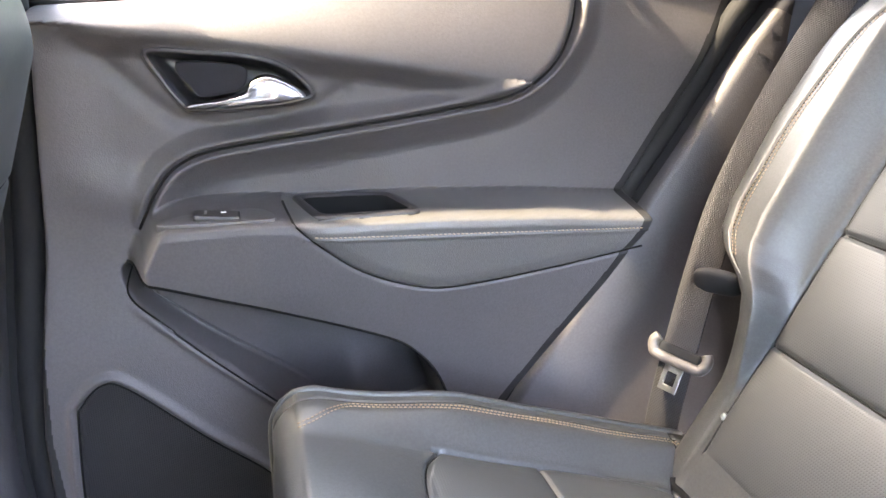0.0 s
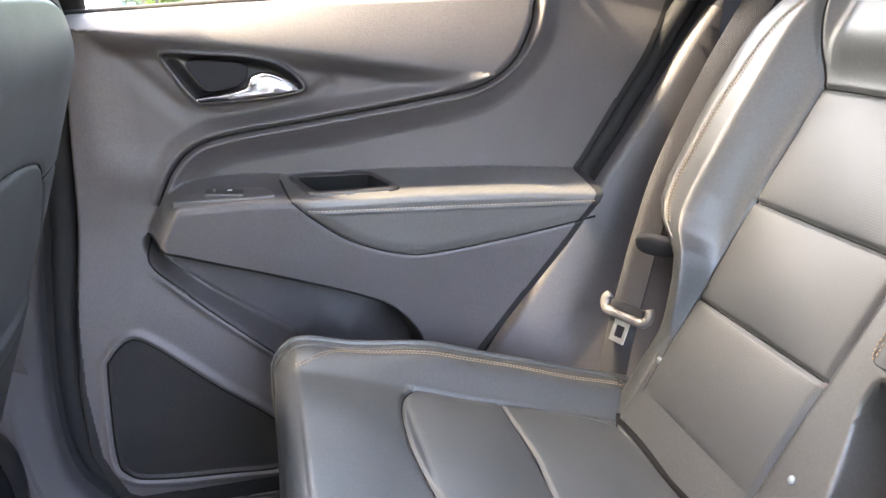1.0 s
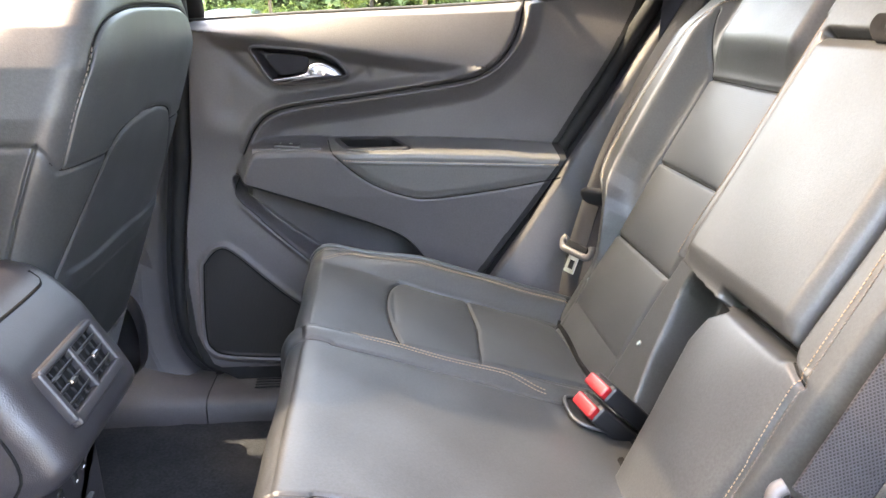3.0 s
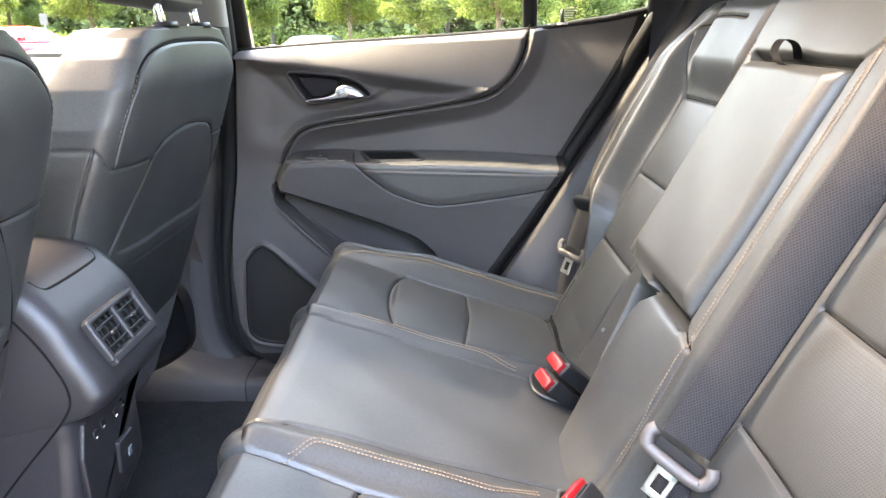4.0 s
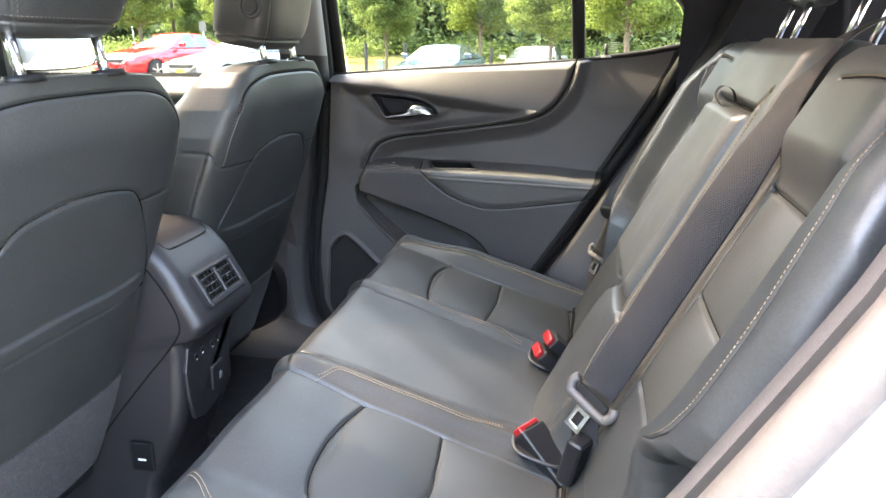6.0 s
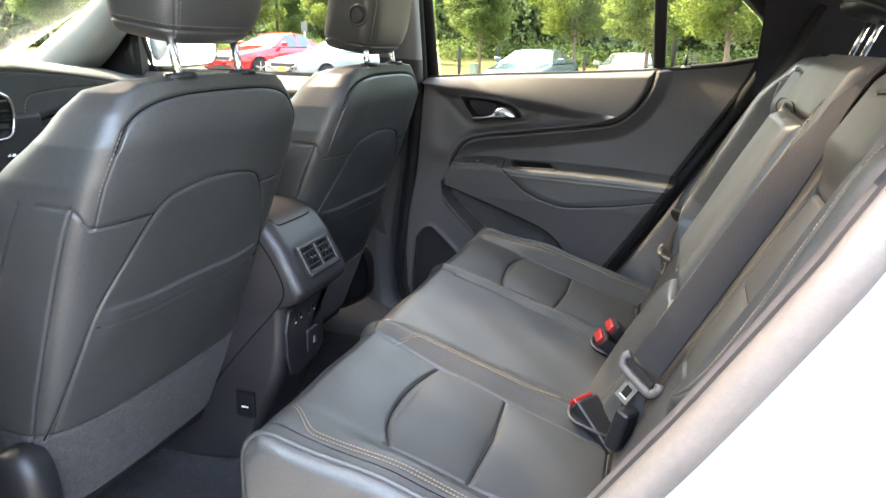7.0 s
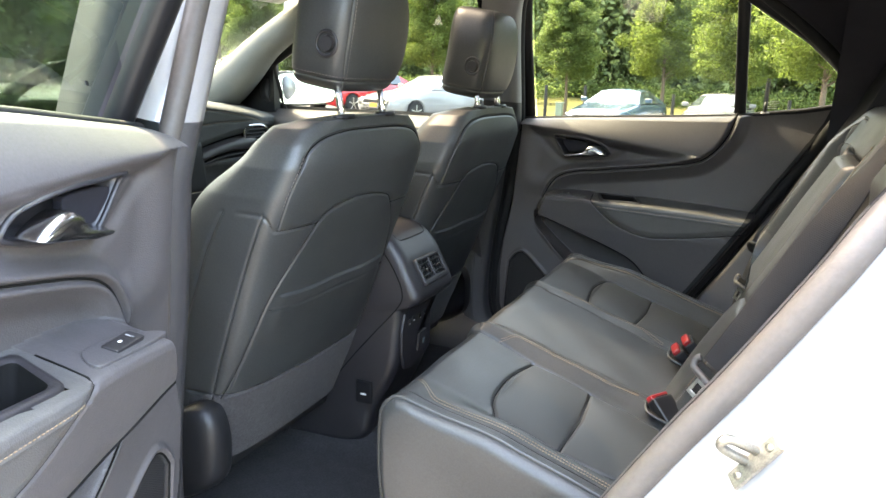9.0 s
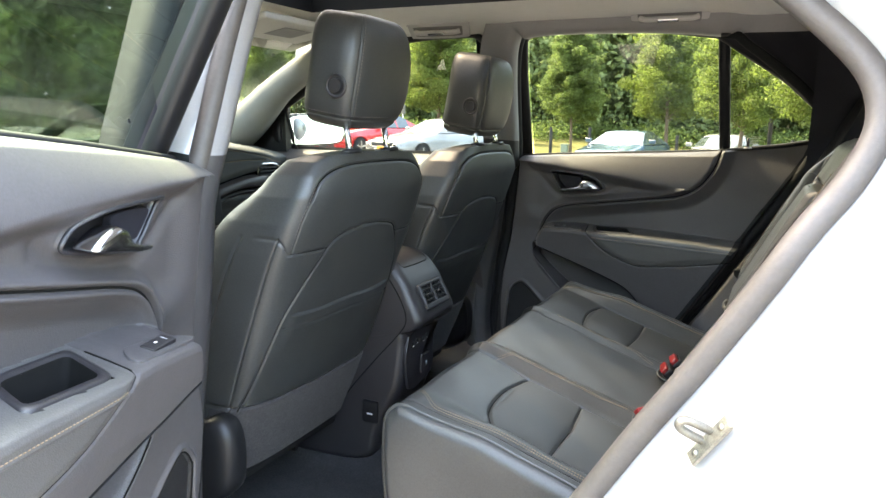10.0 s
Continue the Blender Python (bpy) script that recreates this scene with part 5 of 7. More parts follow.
def headrest_seams(hw, hh, ht, m):
    """Lines of stitches beside the two upright seams and above the lower one."""
    out = []
    for a in (58, 122):
        out.append([m @ Vector(headrest_point(hw, hh, ht + 0.0004, f, math.radians(a))) for f in np.linspace(-0.62, 1.30, 50)])
    fl = -math.asin(0.74 ** (1 / 0.40))
    out.append([m @ Vector(headrest_point(hw + 0.0003, hh, ht + 0.0003, fl, t)) for t in np.linspace(-0.9, math.pi + 0.9, 90)])
    return [np.array([tuple(p) for p in L]) for L in out]


driver_seat = build_front_seat()
driver_seat.location = (0, -0.340, 0)
passenger_seat = copy_thing(driver_seat, pose(0, 0.312, 0))
for ob in passenger_seat.children:
    if ob.name.split(".")[0] == "headrest":
        ob.location.z -= 0.022   # pushed further down on its posts


# ---- front of the cabin ----
def extruded(profile, half, r, name, material, parent, label="", centre=None, yc=0.0, ny=24, fn=None):
    """A body with the given side outline (x, z), 2 * half wide along y, with rounded flanks closed towards the centre."""
    pr = np.asarray(profile, dtype=float)
    c = np.array(centre) if centre is not None else pr.mean(axis=0)
    cols = []
    for sg in (-1, 1):
        block = []
        for a in np.linspace(0, 90, 6):
            k = r * (1 - math.cos(radians(a)))
            tow = c - pr
            q = pr + tow / (np.linalg.norm(tow, axis=1)[:, None] + 1e-9) * k
            block.append((q, sg * (half - r + r * math.sin(radians(a)))))
        for f in (0.3, 0.7, 0.98):
            q = block[5][0] + (c - block[5][0]) * f
            block.append((q, sg * half))
        cols.append(block)
    mid = [(pr, yy) for yy in np.linspace(-(half - r), half - r, ny)[1:-1]]
    rows = [np.stack([q[:, 0], np.full(len(q), yy + yc), q[:, 1]], axis=1) for q, yy in cols[0][::-1] + mid + cols[1]]
    P = np.stack(rows, axis=1)
    if fn is not None:
        P = fn(P)
    return sheet(P, {0: (name, material, label)}, parent, None, wrap=True)[0]


console = thing("centre_console", "dark plastic centre console with rear air vents and sockets", "console")
cprof = spline([(-1.00, 0.80), (-0.70, 0.885), (-0.50, 0.908), (-0.37, 0.916), (-0.305, 0.903), (-0.262, 0.862), (-0.240, 0.822), (-0.220, 0.785), (-0.212, 0.760), (-0.226, 0.740), (-0.262, 0.728), (-0.262, 0.70), (-0.268, 0.60), (-0.285, 0.54), (-0.33, 0.45),
               (-0.365, 0.37), (-0.60, 0.35), (-0.95, 0.36)], 6, closed=True)


def console_shape(P):
    Q = P.copy()
    z = P[..., 2]
    Q[..., 1] = -0.024 - 0.012 * (1 - ease(z, 0.70, 0.76)) + P[..., 1] * np.interp(z, [0.35, 0.45, 0.70, 0.76, 0.80, 0.95], [1.25, 1.05, 0.88, 1.06, 1.06, 0.98])
    x, y = P[..., 0], Q[..., 1]
    seam = np.abs(P[..., 2] - (0.735 + 0.55 * (-(x) - 0.262)))
    return Q


extruded(cprof, 0.100, 0.024, "console_body", HARD_PLASTIC, console, "grained plastic body", centre=(-0.60, 0.64), ny=30, fn=console_shape)
FACE = Matrix.Translation((-0.2395, -0.024, 0.819)) @ Matrix(((0, -0.4772, 0.8788, 0), (1, 0, 0, 0), (0, 0.8788, 0.4772, 0), (0, 0, 0, 1)))


def faced(bm, x=0.0, y=0.0, z=0.0, rx=0, ry=0, rz=0):
    return placed(bm, FACE @ Matrix.Translation((0, -0.006, 0)) @ Matrix.Diagonal((0.78, 0.74, 0.9, 1)) @ pose(x, y, z, rx, ry, rz))


vent_y = (-0.037, 0.037)
L = even(spline([(-0.330, 0.892), (-0.280, 0.830), (-0.254, 0.775), (-0.266, 0.735), (-0.335, 0.655), (-0.420, 0.550), (-0.490, 0.440)], 8), 0.01)
seam(np.stack([L[:, 0], -0.024 - 0.012 * (1 - ease(L[:, 1], 0.70, 0.76)) - 0.1005 * np.interp(L[:, 1], [0.35, 0.45, 0.70, 0.76, 0.80, 0.95], [1.25, 1.05, 0.88, 1.06, 1.06, 0.98]), L[:, 1]], axis=1), console, 0.0016, "side_joint")
# frame bars round the two openings
for x, y, sx, sy in ((0, 0.037, 0.158, 0.012), (0, -0.040, 0.158, 0.018), (-0.077, 0, 0.012, 0.080), (0.077, 0, 0.012, 0.080), (0, 0, 0.010, 0.080)):
    part("vent_frame", faced(rounded_box(sx, sy, 0.018, 0.005, 3), x, y, 0.003), HARD_PLASTIC, console)
for vx in vent_y:
    part("vent_duct", faced(rounded_box(0.066, 0.068, 0.004, 0.001), vx, 0, 0.001), DARK_GAP, console)
    for k in range(3):
        part("vent_slat", faced(rounded_box(0.064, 0.007, 0.0022, 0.0008, 1), vx, -0.020 + 0.019 * k, 0.0075, 30), GLOSS_BLACK, console)
    for k in range(3):
        part("vent_vane", faced(rounded_box(0.002, 0.066, 0.006, 0.0008, 1), vx - 0.018 + 0.018 * k, 0, 0.003), RUBBER, console)
    part("vent_tab", faced(rounded_box(0.018, 0.009, 0.008, 0.003), vx, -0.001, 0.0095, 30), CHROME, console, "bright vent tab")
L = spline([(-0.300, -0.094, 0.899), (-0.288, -0.090, 0.889), (-0.284, -0.070, 0.886), (-0.284, 0.020, 0.886), (-0.288, 0.042, 0.889), (-0.300, 0.046, 0.899)], 6)
seam(L, console, 0.0022, "lid_seam")
plate = part("socket_plate", placed(prism(spline([(-0.105, 0.712), (0.033, 0.712), (0.035, 0.705), (0.035, 0.610), (0.030, 0.592), (0.012, 0.580), (-0.010, 0.574), (-0.105, 0.572)], 3, closed=True), "x", -0.266, -0.2575, 0.003), pose(0, 0, 0)), HARD_PLASTIC, console, "black plate with sockets")
for k in range(2):
    for j in range(2):
        sock = part("usb_socket", placed(rounded_box(0.004, 0.009, 0.013, 0.0015), pose(-0.2575, -0.084 + 0.056 * k + 0.021 * j, 0.686 + 0.004 * j, 12, 3, 0)), RUBBER, plate, "small black socket")
        part("socket_mark", placed(rounded_box(0.001, 0.0035, 0.0018, 0.0003), pose(-0.2553, -0.084 + 0.056 * k + 0.021 * j, 0.682 + 0.004 * j, 12, 3, 0)), LABEL_WHITE, sock)
outlet = part("power_outlet", placed(rounded_box(0.008, 0.044, 0.050, 0.004, 3), pose(-0.2565, -0.020, 0.622, 0, 3, 0)), HARD_PLASTIC, plate, "square power outlet with a flap")
part("outlet_mark", placed(rounded_box(0.001, 0.010, 0.014, 0.0003), pose(-0.2522, -0.014, 0.618, 0, 3, 0)), STUD, outlet)
part("side_socket", placed(rounded_box(0.046, 0.010, 0.060, 0.006), pose(-0.352, -0.138, 0.505)), GLOSS_BLACK, console, "small covered socket")
part("side_mark", placed(rounded_box(0.016, 0.001, 0.004, 0.0003), pose(-0.352, -0.1435, 0.500)), LABEL_WHITE, console)

dash = thing("dashboard", "dark layered dashboard with chrome-ringed air vents", "dashboard")
dprof = spline([(-1.85, 1.08), (-1.55, 1.135), (-1.30, 1.150), (-1.14, 1.132), (-1.085, 1.105), (-1.075, 1.075), (-1.12, 1.055), (-1.10, 1.02), (-1.07, 0.98), (-1.10, 0.93), (-1.12, 0.80), (-1.22, 0.70), (-1.35, 0.60), (-1.85, 0.60)], 6, closed=True)


def dash_shape(P):
    Q = P.copy()
    a = np.abs(P[..., 1])
    Q[..., 0] = P[..., 0] - (0.07 + 0.16 * ease(a, 0.35, 0.74)) * (P[..., 0] > -1.4)
    Q[..., 2] = P[..., 2] + 0.035 * np.exp(-((P[..., 1] + 0.36) / 0.17) ** 2) * ease(P[..., 2], 1.05, 1.13)
    return Q


extruded(dprof, 0.74, 0.05, "dash_pad", DASH, dash, "soft dark dash pad", centre=(-1.5, 0.85), ny=60, fn=dash_shape)
# passenger side fascia: a stitched upper pad, a shadow gap, a lower pad
PAD_SEAM = spline([(0.03, 1.158), (0.10, 1.155), (0.25, 1.143), (0.40, 1.118), (0.52, 1.098), (0.66, 1.085)], 6)
TRIM_SEAM = spline([(0.100, 1.000), (0.102, 1.040), (0.108, 1.078), (0.122, 1.096), (0.155, 1.103), (0.26, 1.110), (0.40, 1.108)], 6)
GAP_HIGH = spline([(0.03, 0.985), (0.085, 1.006), (0.16, 1.028), (0.25, 1.047), (0.34, 1.060), (0.42, 1.062), (0.70, 1.060)], 6)
GAP_LOW = spline([(0.03, 0.915), (0.08, 0.950), (0.16, 0.985), (0.25, 1.004), (0.34, 1.010), (0.70, 1.012)], 6)


def fascia_x(y, z):
    top = np.interp(y, [0.0, 0.1, 0.3, 0.55, 0.72], [1.206, 1.204, 1.178, 1.146, 1.138])
    x = -1.125 - 0.16 * ease(y, 0.35, 0.74) - 0.17 * np.clip((z - (top - 0.040)) / 0.040, 0, 1) ** 2.2
    hi, lo = np.interp(y, GAP_HIGH[:, 0], GAP_HIGH[:, 1]), np.interp(y, GAP_LOW[:, 0], GAP_LOW[:, 1])
    x = x + 0.016 * np.sin(np.clip((z - lo) / (hi - lo), 0, 1) * math.pi) ** 0.7 - 0.05 * ease(lo - z, 0.0, 0.05)
    x = x + groove(np.abs(z - hi), 0.022, 0.006) + groove(np.abs(z - lo), 0.022, 0.005)
    x = x + 0.010 * ease(z, hi + 0.004, hi + 0.030)
    return x + groove(dist(y, z, PAD_SEAM), 0.003, 0.0025) + groove(dist(y, z, TRIM_SEAM), 0.004, 0.003)


fy, fv = np.meshgrid(np.linspace(0.03, 0.71, 150), np.linspace(0, 1, 160), indexing="ij")
fz = 0.80 + fv * (np.interp(fy, [0.0, 0.1, 0.3, 0.55, 0.72], [1.206, 1.204, 1.178, 1.146, 1.138]) - 0.80)
zc, yc = 0.25 * (fz[:-1, :-1] + fz[1:, :-1] + fz[:-1, 1:] + fz[1:, 1:]), 0.5 * (fy[:-1, :-1] + fy[1:, :-1])
low_gap = zc < np.interp(yc, GAP_LOW[:, 0], GAP_LOW[:, 1])
mid_pad = (~low_gap) & (zc < np.interp(yc, GAP_HIGH[:, 0], GAP_HIGH[:, 1]))
sheet(np.stack([fascia_x(fy, fz), fy, fz], axis=-1), {0: ("fascia", DASH, "soft stitched upper fascia"), 1: ("lower_fascia", LOWER_PLASTIC, "padded lower fascia"), 2: ("glovebox_panel", HARD_PLASTIC, "dark glovebox panel")}, dash, np.where(low_gap, 2, np.where(mid_pad, 1, 0)))
stitches([np.stack([fascia_x(L[:, 0], L[:, 1]) + 0.002, L[:, 0], L[:, 1]], axis=1) for L in (even(PAD_SEAM, 0.01), even(TRIM_SEAM, 0.008))], THREAD, dash, pitch=0.008, length=0.0055, radius=0.0010)
# black tubes laid into both gaps to paint in their shade
for line in (GAP_HIGH, GAP_LOW):
    L = even(line, 0.012)
    seam(np.stack([fascia_x(L[:, 0], L[:, 1]) + 0.002, L[:, 0], L[:, 1]], axis=1), dash, 0.006, "shadow_gap")
for vy, vz, hw, hh, vx in ((0.418, 1.062, 0.056, 0.031, -1.122), (-0.048, 1.062, 0.070, 0.055, -1.062)):
    loop = spline([(vy - hw, vz - hh * 0.4), (vy - hw * 1.02, vz + hh * 0.75), (vy - hw * 0.7, vz + hh), (vy + hw * 0.6, vz + hh * 0.9), (vy + hw, vz + hh * 0.3), (vy + hw * 0.85, vz - hh * 0.8), (vy + hw * 0.3, vz - hh), (vy - hw * 0.6, vz - hh * 0.95)], 6, closed=True)
    tube(np.stack([np.full(len(loop), vx), loop[:, 0], loop[:, 1]], axis=1), 0.0050, HANDLE, "vent_ring", dash, "chrome vent ring", closed=True)
    part("vent_duct", prism(loop, "x", vx - 0.012, vx - 0.006), RUBBER, dash)
    for k in range(4):
        part("vent_slat", placed(rounded_box(0.012, hw * 1.7, 0.003, 0.001, 1), pose(vx - 0.003, vy, vz + hh * (-0.6 + 0.4 * k), 0, 20, 0)), GLOSS_BLACK, dash)
part("centre_screen", placed(rounded_box(0.03, 0.26, 0.15, 0.012), pose(-1.075, -0.02, 0.985, 0, -8, 0)), GLOSS_BLACK, dash, "dark glossy centre screen")
for yy in (-0.13, -0.002):
    bm = bmesh.new()
    bmesh.ops.create_cone(bm, cap_ends=True, segments=24, radius1=0.020, radius2=0.017, depth=0.022)
    part("knob", placed(bm, pose(-1.068, yy, 0.955, 0, 90, 0)), HANDLE, dash, "round knob", smooth=True)

wheel = thing("steering_wheel", "black steering wheel behind the glass", "steering wheel")
WM = pose(-1.05, -0.38, 1.105, 0, -64, 0)
rim = [WM @ Vector((0.182 * math.cos(a), 0.182 * math.sin(a), 0)) for a in np.linspace(0, 2 * math.pi, 72, endpoint=False)]
tube(np.array([tuple(p) for p in rim]), 0.016, LEATHER, "rim", wheel, "leather rim", sides=12, closed=True)
part("hub", placed(rounded_box(0.14, 0.16, 0.05, 0.02, 3), WM @ pose(-0.01, 0, -0.02)), HARD_PLASTIC, wheel)
for sg in (1, -1):
    part("spoke", placed(rounded_box(0.035, 0.12, 0.014, 0.006), WM @ pose(0.0, sg * 0.11, -0.006)), GLOSS_BLACK, wheel)
part("spoke", placed(rounded_box(0.12, 0.04, 0.014, 0.006), WM @ pose(-0.11, 0, -0.006)), GLOSS_BLACK, wheel)
part("instrument_hood", placed(rounded_box(0.16, 0.32, 0.05, 0.02, 3), pose(-1.22, -0.36, 1.165)), HARD_PLASTIC, dash)


def build_front_door(side):
    door = thing("car_front_door", "closed front door with dark trim and a clear window", "car door")
    xs, zs = np.meshgrid(np.linspace(-1.42, -0.395, 60), np.linspace(0.36, 1.132, 50), indexing="ij")
    y = 0.735 - 0.055 * ease(0.90 - zs, 0, 0.02) * (1 - ease(0.90 - zs, 0.10, 0.30)) + 0.05 * ease(zs, 1.09, 1.132) - 0.02 * np.exp(-((zs - 1.08) / 0.02) ** 2)
    y = y - groove(np.abs(zs - 1.04 + 0.06 * (xs + 0.9)), 0.006, 0.004) - groove(np.where(zs > 1.0, np.abs(xs + 0.74 + 0.6 * (zs - 1.1)), 1), 0.008, 0.004)
    sheet(np.stack([xs, side * y, zs], axis=-1), {0: ("trim_panel", DOOR_PLASTIC, "")}, door)
    win = even([(-1.312, 1.10), (-1.315, 1.295), (-1.16, 1.372), (-1.0, 1.448), (-0.86, 1.506), (-0.76, 1.528), (-0.60, 1.540), (-0.43, 1.543), (-0.405, 1.52), (-0.40, 1.10)], 0.02)
    link_mesh("window_pane", [(a, side * window_y(b), b) for a, b in win], [tuple(range(len(win)))], GLASS, door, "clear window pane")
    tan = np.gradient(win, axis=0)
    nor = np.stack([-tan[:, 1], tan[:, 0]], axis=1)
    nor /= np.linalg.norm(nor, axis=1)[:, None]
    rows = [np.stack([(win + nor * o)[:, 0], side * (window_y((win + nor * o)[:, 1]) + dy), (win + nor * o)[:, 1]], axis=1) for o, dy in ((0.0, -0.002), (-0.004, -0.024), (0.018, -0.030), (0.036, 0.008))]
    sheet(np.stack(rows), {0: ("window_frame", GLOSS_BLACK, "black window surround")}, door)
    part("mirror_patch", prism([(-1.52, 1.12), (-1.312, 1.12), (-1.316, 1.318), (-1.34, 1.31)], "y", side * 0.765, side * 0.80), GLOSS_BLACK, door, "black triangular corner cover")
    su, sv = np.meshgrid(np.linspace(-1.45, -0.385, 24), np.linspace(0.33, 1.14, 20), indexing="ij")
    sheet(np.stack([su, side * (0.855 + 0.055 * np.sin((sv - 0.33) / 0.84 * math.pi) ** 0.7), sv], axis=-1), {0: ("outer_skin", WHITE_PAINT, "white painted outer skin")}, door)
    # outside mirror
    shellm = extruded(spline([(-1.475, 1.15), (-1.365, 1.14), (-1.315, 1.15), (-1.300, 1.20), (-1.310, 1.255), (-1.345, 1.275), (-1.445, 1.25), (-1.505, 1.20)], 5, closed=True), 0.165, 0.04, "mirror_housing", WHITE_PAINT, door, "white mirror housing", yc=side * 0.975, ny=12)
    eye = spline([(-0.165, -0.045), (-0.168, 0.030), (-0.130, 0.058), (0.0, 0.062), (0.125, 0.050), (0.150, 0.020), (0.140, -0.035), (0.090, -0.056), (-0.10, -0.060)], 6, closed=True)
    mm = pose(-1.288, side * 0.960, 1.208, 0, -4, -side * 12) @ Matrix.Diagonal((1, side, 1, 1))
    part("mirror_shroud", placed(prism(eye * np.array([1.12, 1.14]) + np.array([-0.018, 0.0]), "x", -0.060, -0.005, 0.012), mm), HARD_PLASTIC, shellm, "dark inner shroud of the mirror")
    part("mirror_rim", placed(prism(eye * 1.07, "x", -0.006, 0.001, 0.002), mm), GLOSS_BLACK, shellm)
    part("mirror_glass", placed(prism(eye, "x", 0.001, 0.003), mm), MIRROR, shellm, "mirror glass")
    part("mirror_arm", placed(rounded_box(0.08, 0.10, 0.04, 0.012), pose(-1.365, side * 0.85, 1.165)), GLOSS_BLACK, shellm)
    zz = np.linspace(1.10, 1.535, 12)
    rows = [np.stack([np.full_like(zz, x), side * (window_y(zz) + dy), zz], axis=1) for x, dy in ((-0.440, 0.004), (-0.438, 0.020), (-0.336, 0.030), (-0.330, 0.010))]
    sheet(np.stack(rows), {0: ("pillar_applique", C_PILLAR, "black pillar applique")}, door)
    return door


MIRROR = surface("mirror_silver", (0.50, 0.53, 0.54), 0.02, metal=1.0, stain=0.0)
for side in (1, -1):
    build_front_door(side)
    ap = spline([(-1.88, side * 0.745, 0.99), (-1.60, side * 0.735, 1.165), (-1.45, side * 0.722, 1.256), (-1.30, side * 0.705, 1.368), (-1.13, side * 0.685, 1.460), (-0.97, side * 0.665, 1.525), (-0.75, side * 0.655, 1.553)], 8)
    tube(ap, np.interp(ap[:, 0], [-1.9, -1.5, -1.3, -1.1, -0.75], [0.09, 0.085, 0.060, 0.052, 0.05]), PILLAR_CLOTH, "a_pillar", shell, "light grey windscreen pillar", sides=14)
    tube(ap + np.array([0, side * 0.045, 0.012]), 0.05, WHITE_PAINT, "a_pillar_skin", shell, "", sides=10)
    part("lower_windscreen_side", prism([(-1.85, 0.5), (-1.40, 0.5), (-1.40, 1.12), (-1.85, 1.10)], "y", side * 0.74, side * 0.78), HARD_PLASTIC, shell)
wu, wv = np.meshgrid(np.linspace(0, 1, 8), np.linspace(-0.68, 0.68, 10), indexing="ij")
sheet(np.stack([-1.83 + 0.86 * wu, wv, 1.15 + 0.415 * wu + 0.02 * (1 - (wv / 0.68) ** 2)], axis=-1), {0: ("windscreen", WINDSCREEN, "clear windscreen")}, shell)
bon, bov = np.meshgrid(np.linspace(-2.75, -1.80, 12), np.linspace(-0.82, 0.82, 12), indexing="ij")
sheet(np.stack([bon, bov, 1.06 - 0.10 * np.clip((-1.80 - bon) / 0.95, 0, 1) ** 2 - 0.06 * (bov / 0.82) ** 4], axis=-1), {0: ("bonnet", WHITE_PAINT, "white bonnet")}, shell)
sheet(np.array([[(a, b, 1.475 + 0.10 * (a + 1.30) / 0.36) for b in np.linspace(-0.64, 0.64, 6)] for a in (-1.18, -0.96)]), {0: ("windscreen_header", HEADLINER, "")}, shell)

# headliner fittings
GRAB_GREY = surface("grey_grab_plastic", (0.40, 0.385, 0.38), 0.7, stain=0.06, spec=0.2)
# the same grab plastic darkened, so the recess's shade is in the colour
GRAB_SHADE = surface("shaded_grab_plastic", (0.16, 0.155, 0.155), 0.7, stain=0.06, spec=0.2)
for side in (1, -1):
    visor = part("sun_visor", placed(rounded_box(0.20, 0.40, 0.022, 0.010, 3), pose(-0.98, side * 0.33, 1.548, 0, -10, 0)), HEADLINER, None, "")
    tagged(visor, "folded pale grey sun visor under the headliner", "sun visor", "sun visors")
    part("warning_label", placed(rounded_box(0.09, 0.14, 0.001, 0.0003), pose(-0.97, side * 0.35, 1.5365, 0, -10, 0)), GREY_TRIM, visor)
    grab = thing("grab_handle", "folded grey ceiling grab handle with a lamp", "grab handle", "grab handles")
    gy = side * 0.577
    gm = pose(0.225, gy, 1.567, -side * 52, 0, 0)
    rim = spline([(-0.112, -0.020), (-0.104, -0.029), (0.0, -0.031), (0.104, -0.029), (0.112, -0.020), (0.108, 0.018), (0.094, 0.027), (0.0, 0.029), (-0.094, 0.027), (-0.108, 0.018)], 6, closed=True)
    part("backing", placed(prism(rim, "z", -0.006, 0.010, 0.006), gm), GRAB_GREY, grab, "pale recessed backing", smooth=False)
    part("recess", placed(prism(rim * np.array([0.80, 0.60]), "z", -0.0085, -0.0055, 0.001), gm), GRAB_SHADE, grab, "flat plate coloured as a shaded finger recess")
    bar = spline([(-0.082, -side * 0.004, -0.012), (-0.070, -side * 0.004, -0.019), (-0.045, -side * 0.004, -0.021), (0.045, -side * 0.004, -0.021), (0.070, -side * 0.004, -0.019), (0.082, -side * 0.004, -0.012)], 6)
    tube(np.array([tuple(gm @ Vector(p)) for p in bar]), 0.0085, GRAB_GREY, "grip", grab, sides=10)
    part("lamp_lens", placed(rounded_box(0.060, 0.009, 0.006, 0.003, 2), gm @ pose(0, -side * 0.004, -0.0285)), CHROME, grab, "bright reading lamp lens")
    copy_thing(grab, pose(-0.745, 0, -0.012))
oh = thing("overhead_console", "pale grey overhead lamp console", "lamp console")
part("housing", placed(rounded_box(0.18, 0.20, 0.03, 0.014, 3), pose(-1.02, 0, 1.540, 0, -10, 0)), HEADLINER, oh)
for sg in (1, -1):
    part("map_lamp", placed(rounded_box(0.06, 0.05, 0.010, 0.005), pose(-1.0, sg * 0.055, 1.526, 0, -10, 0)), GREY_TRIM, oh)

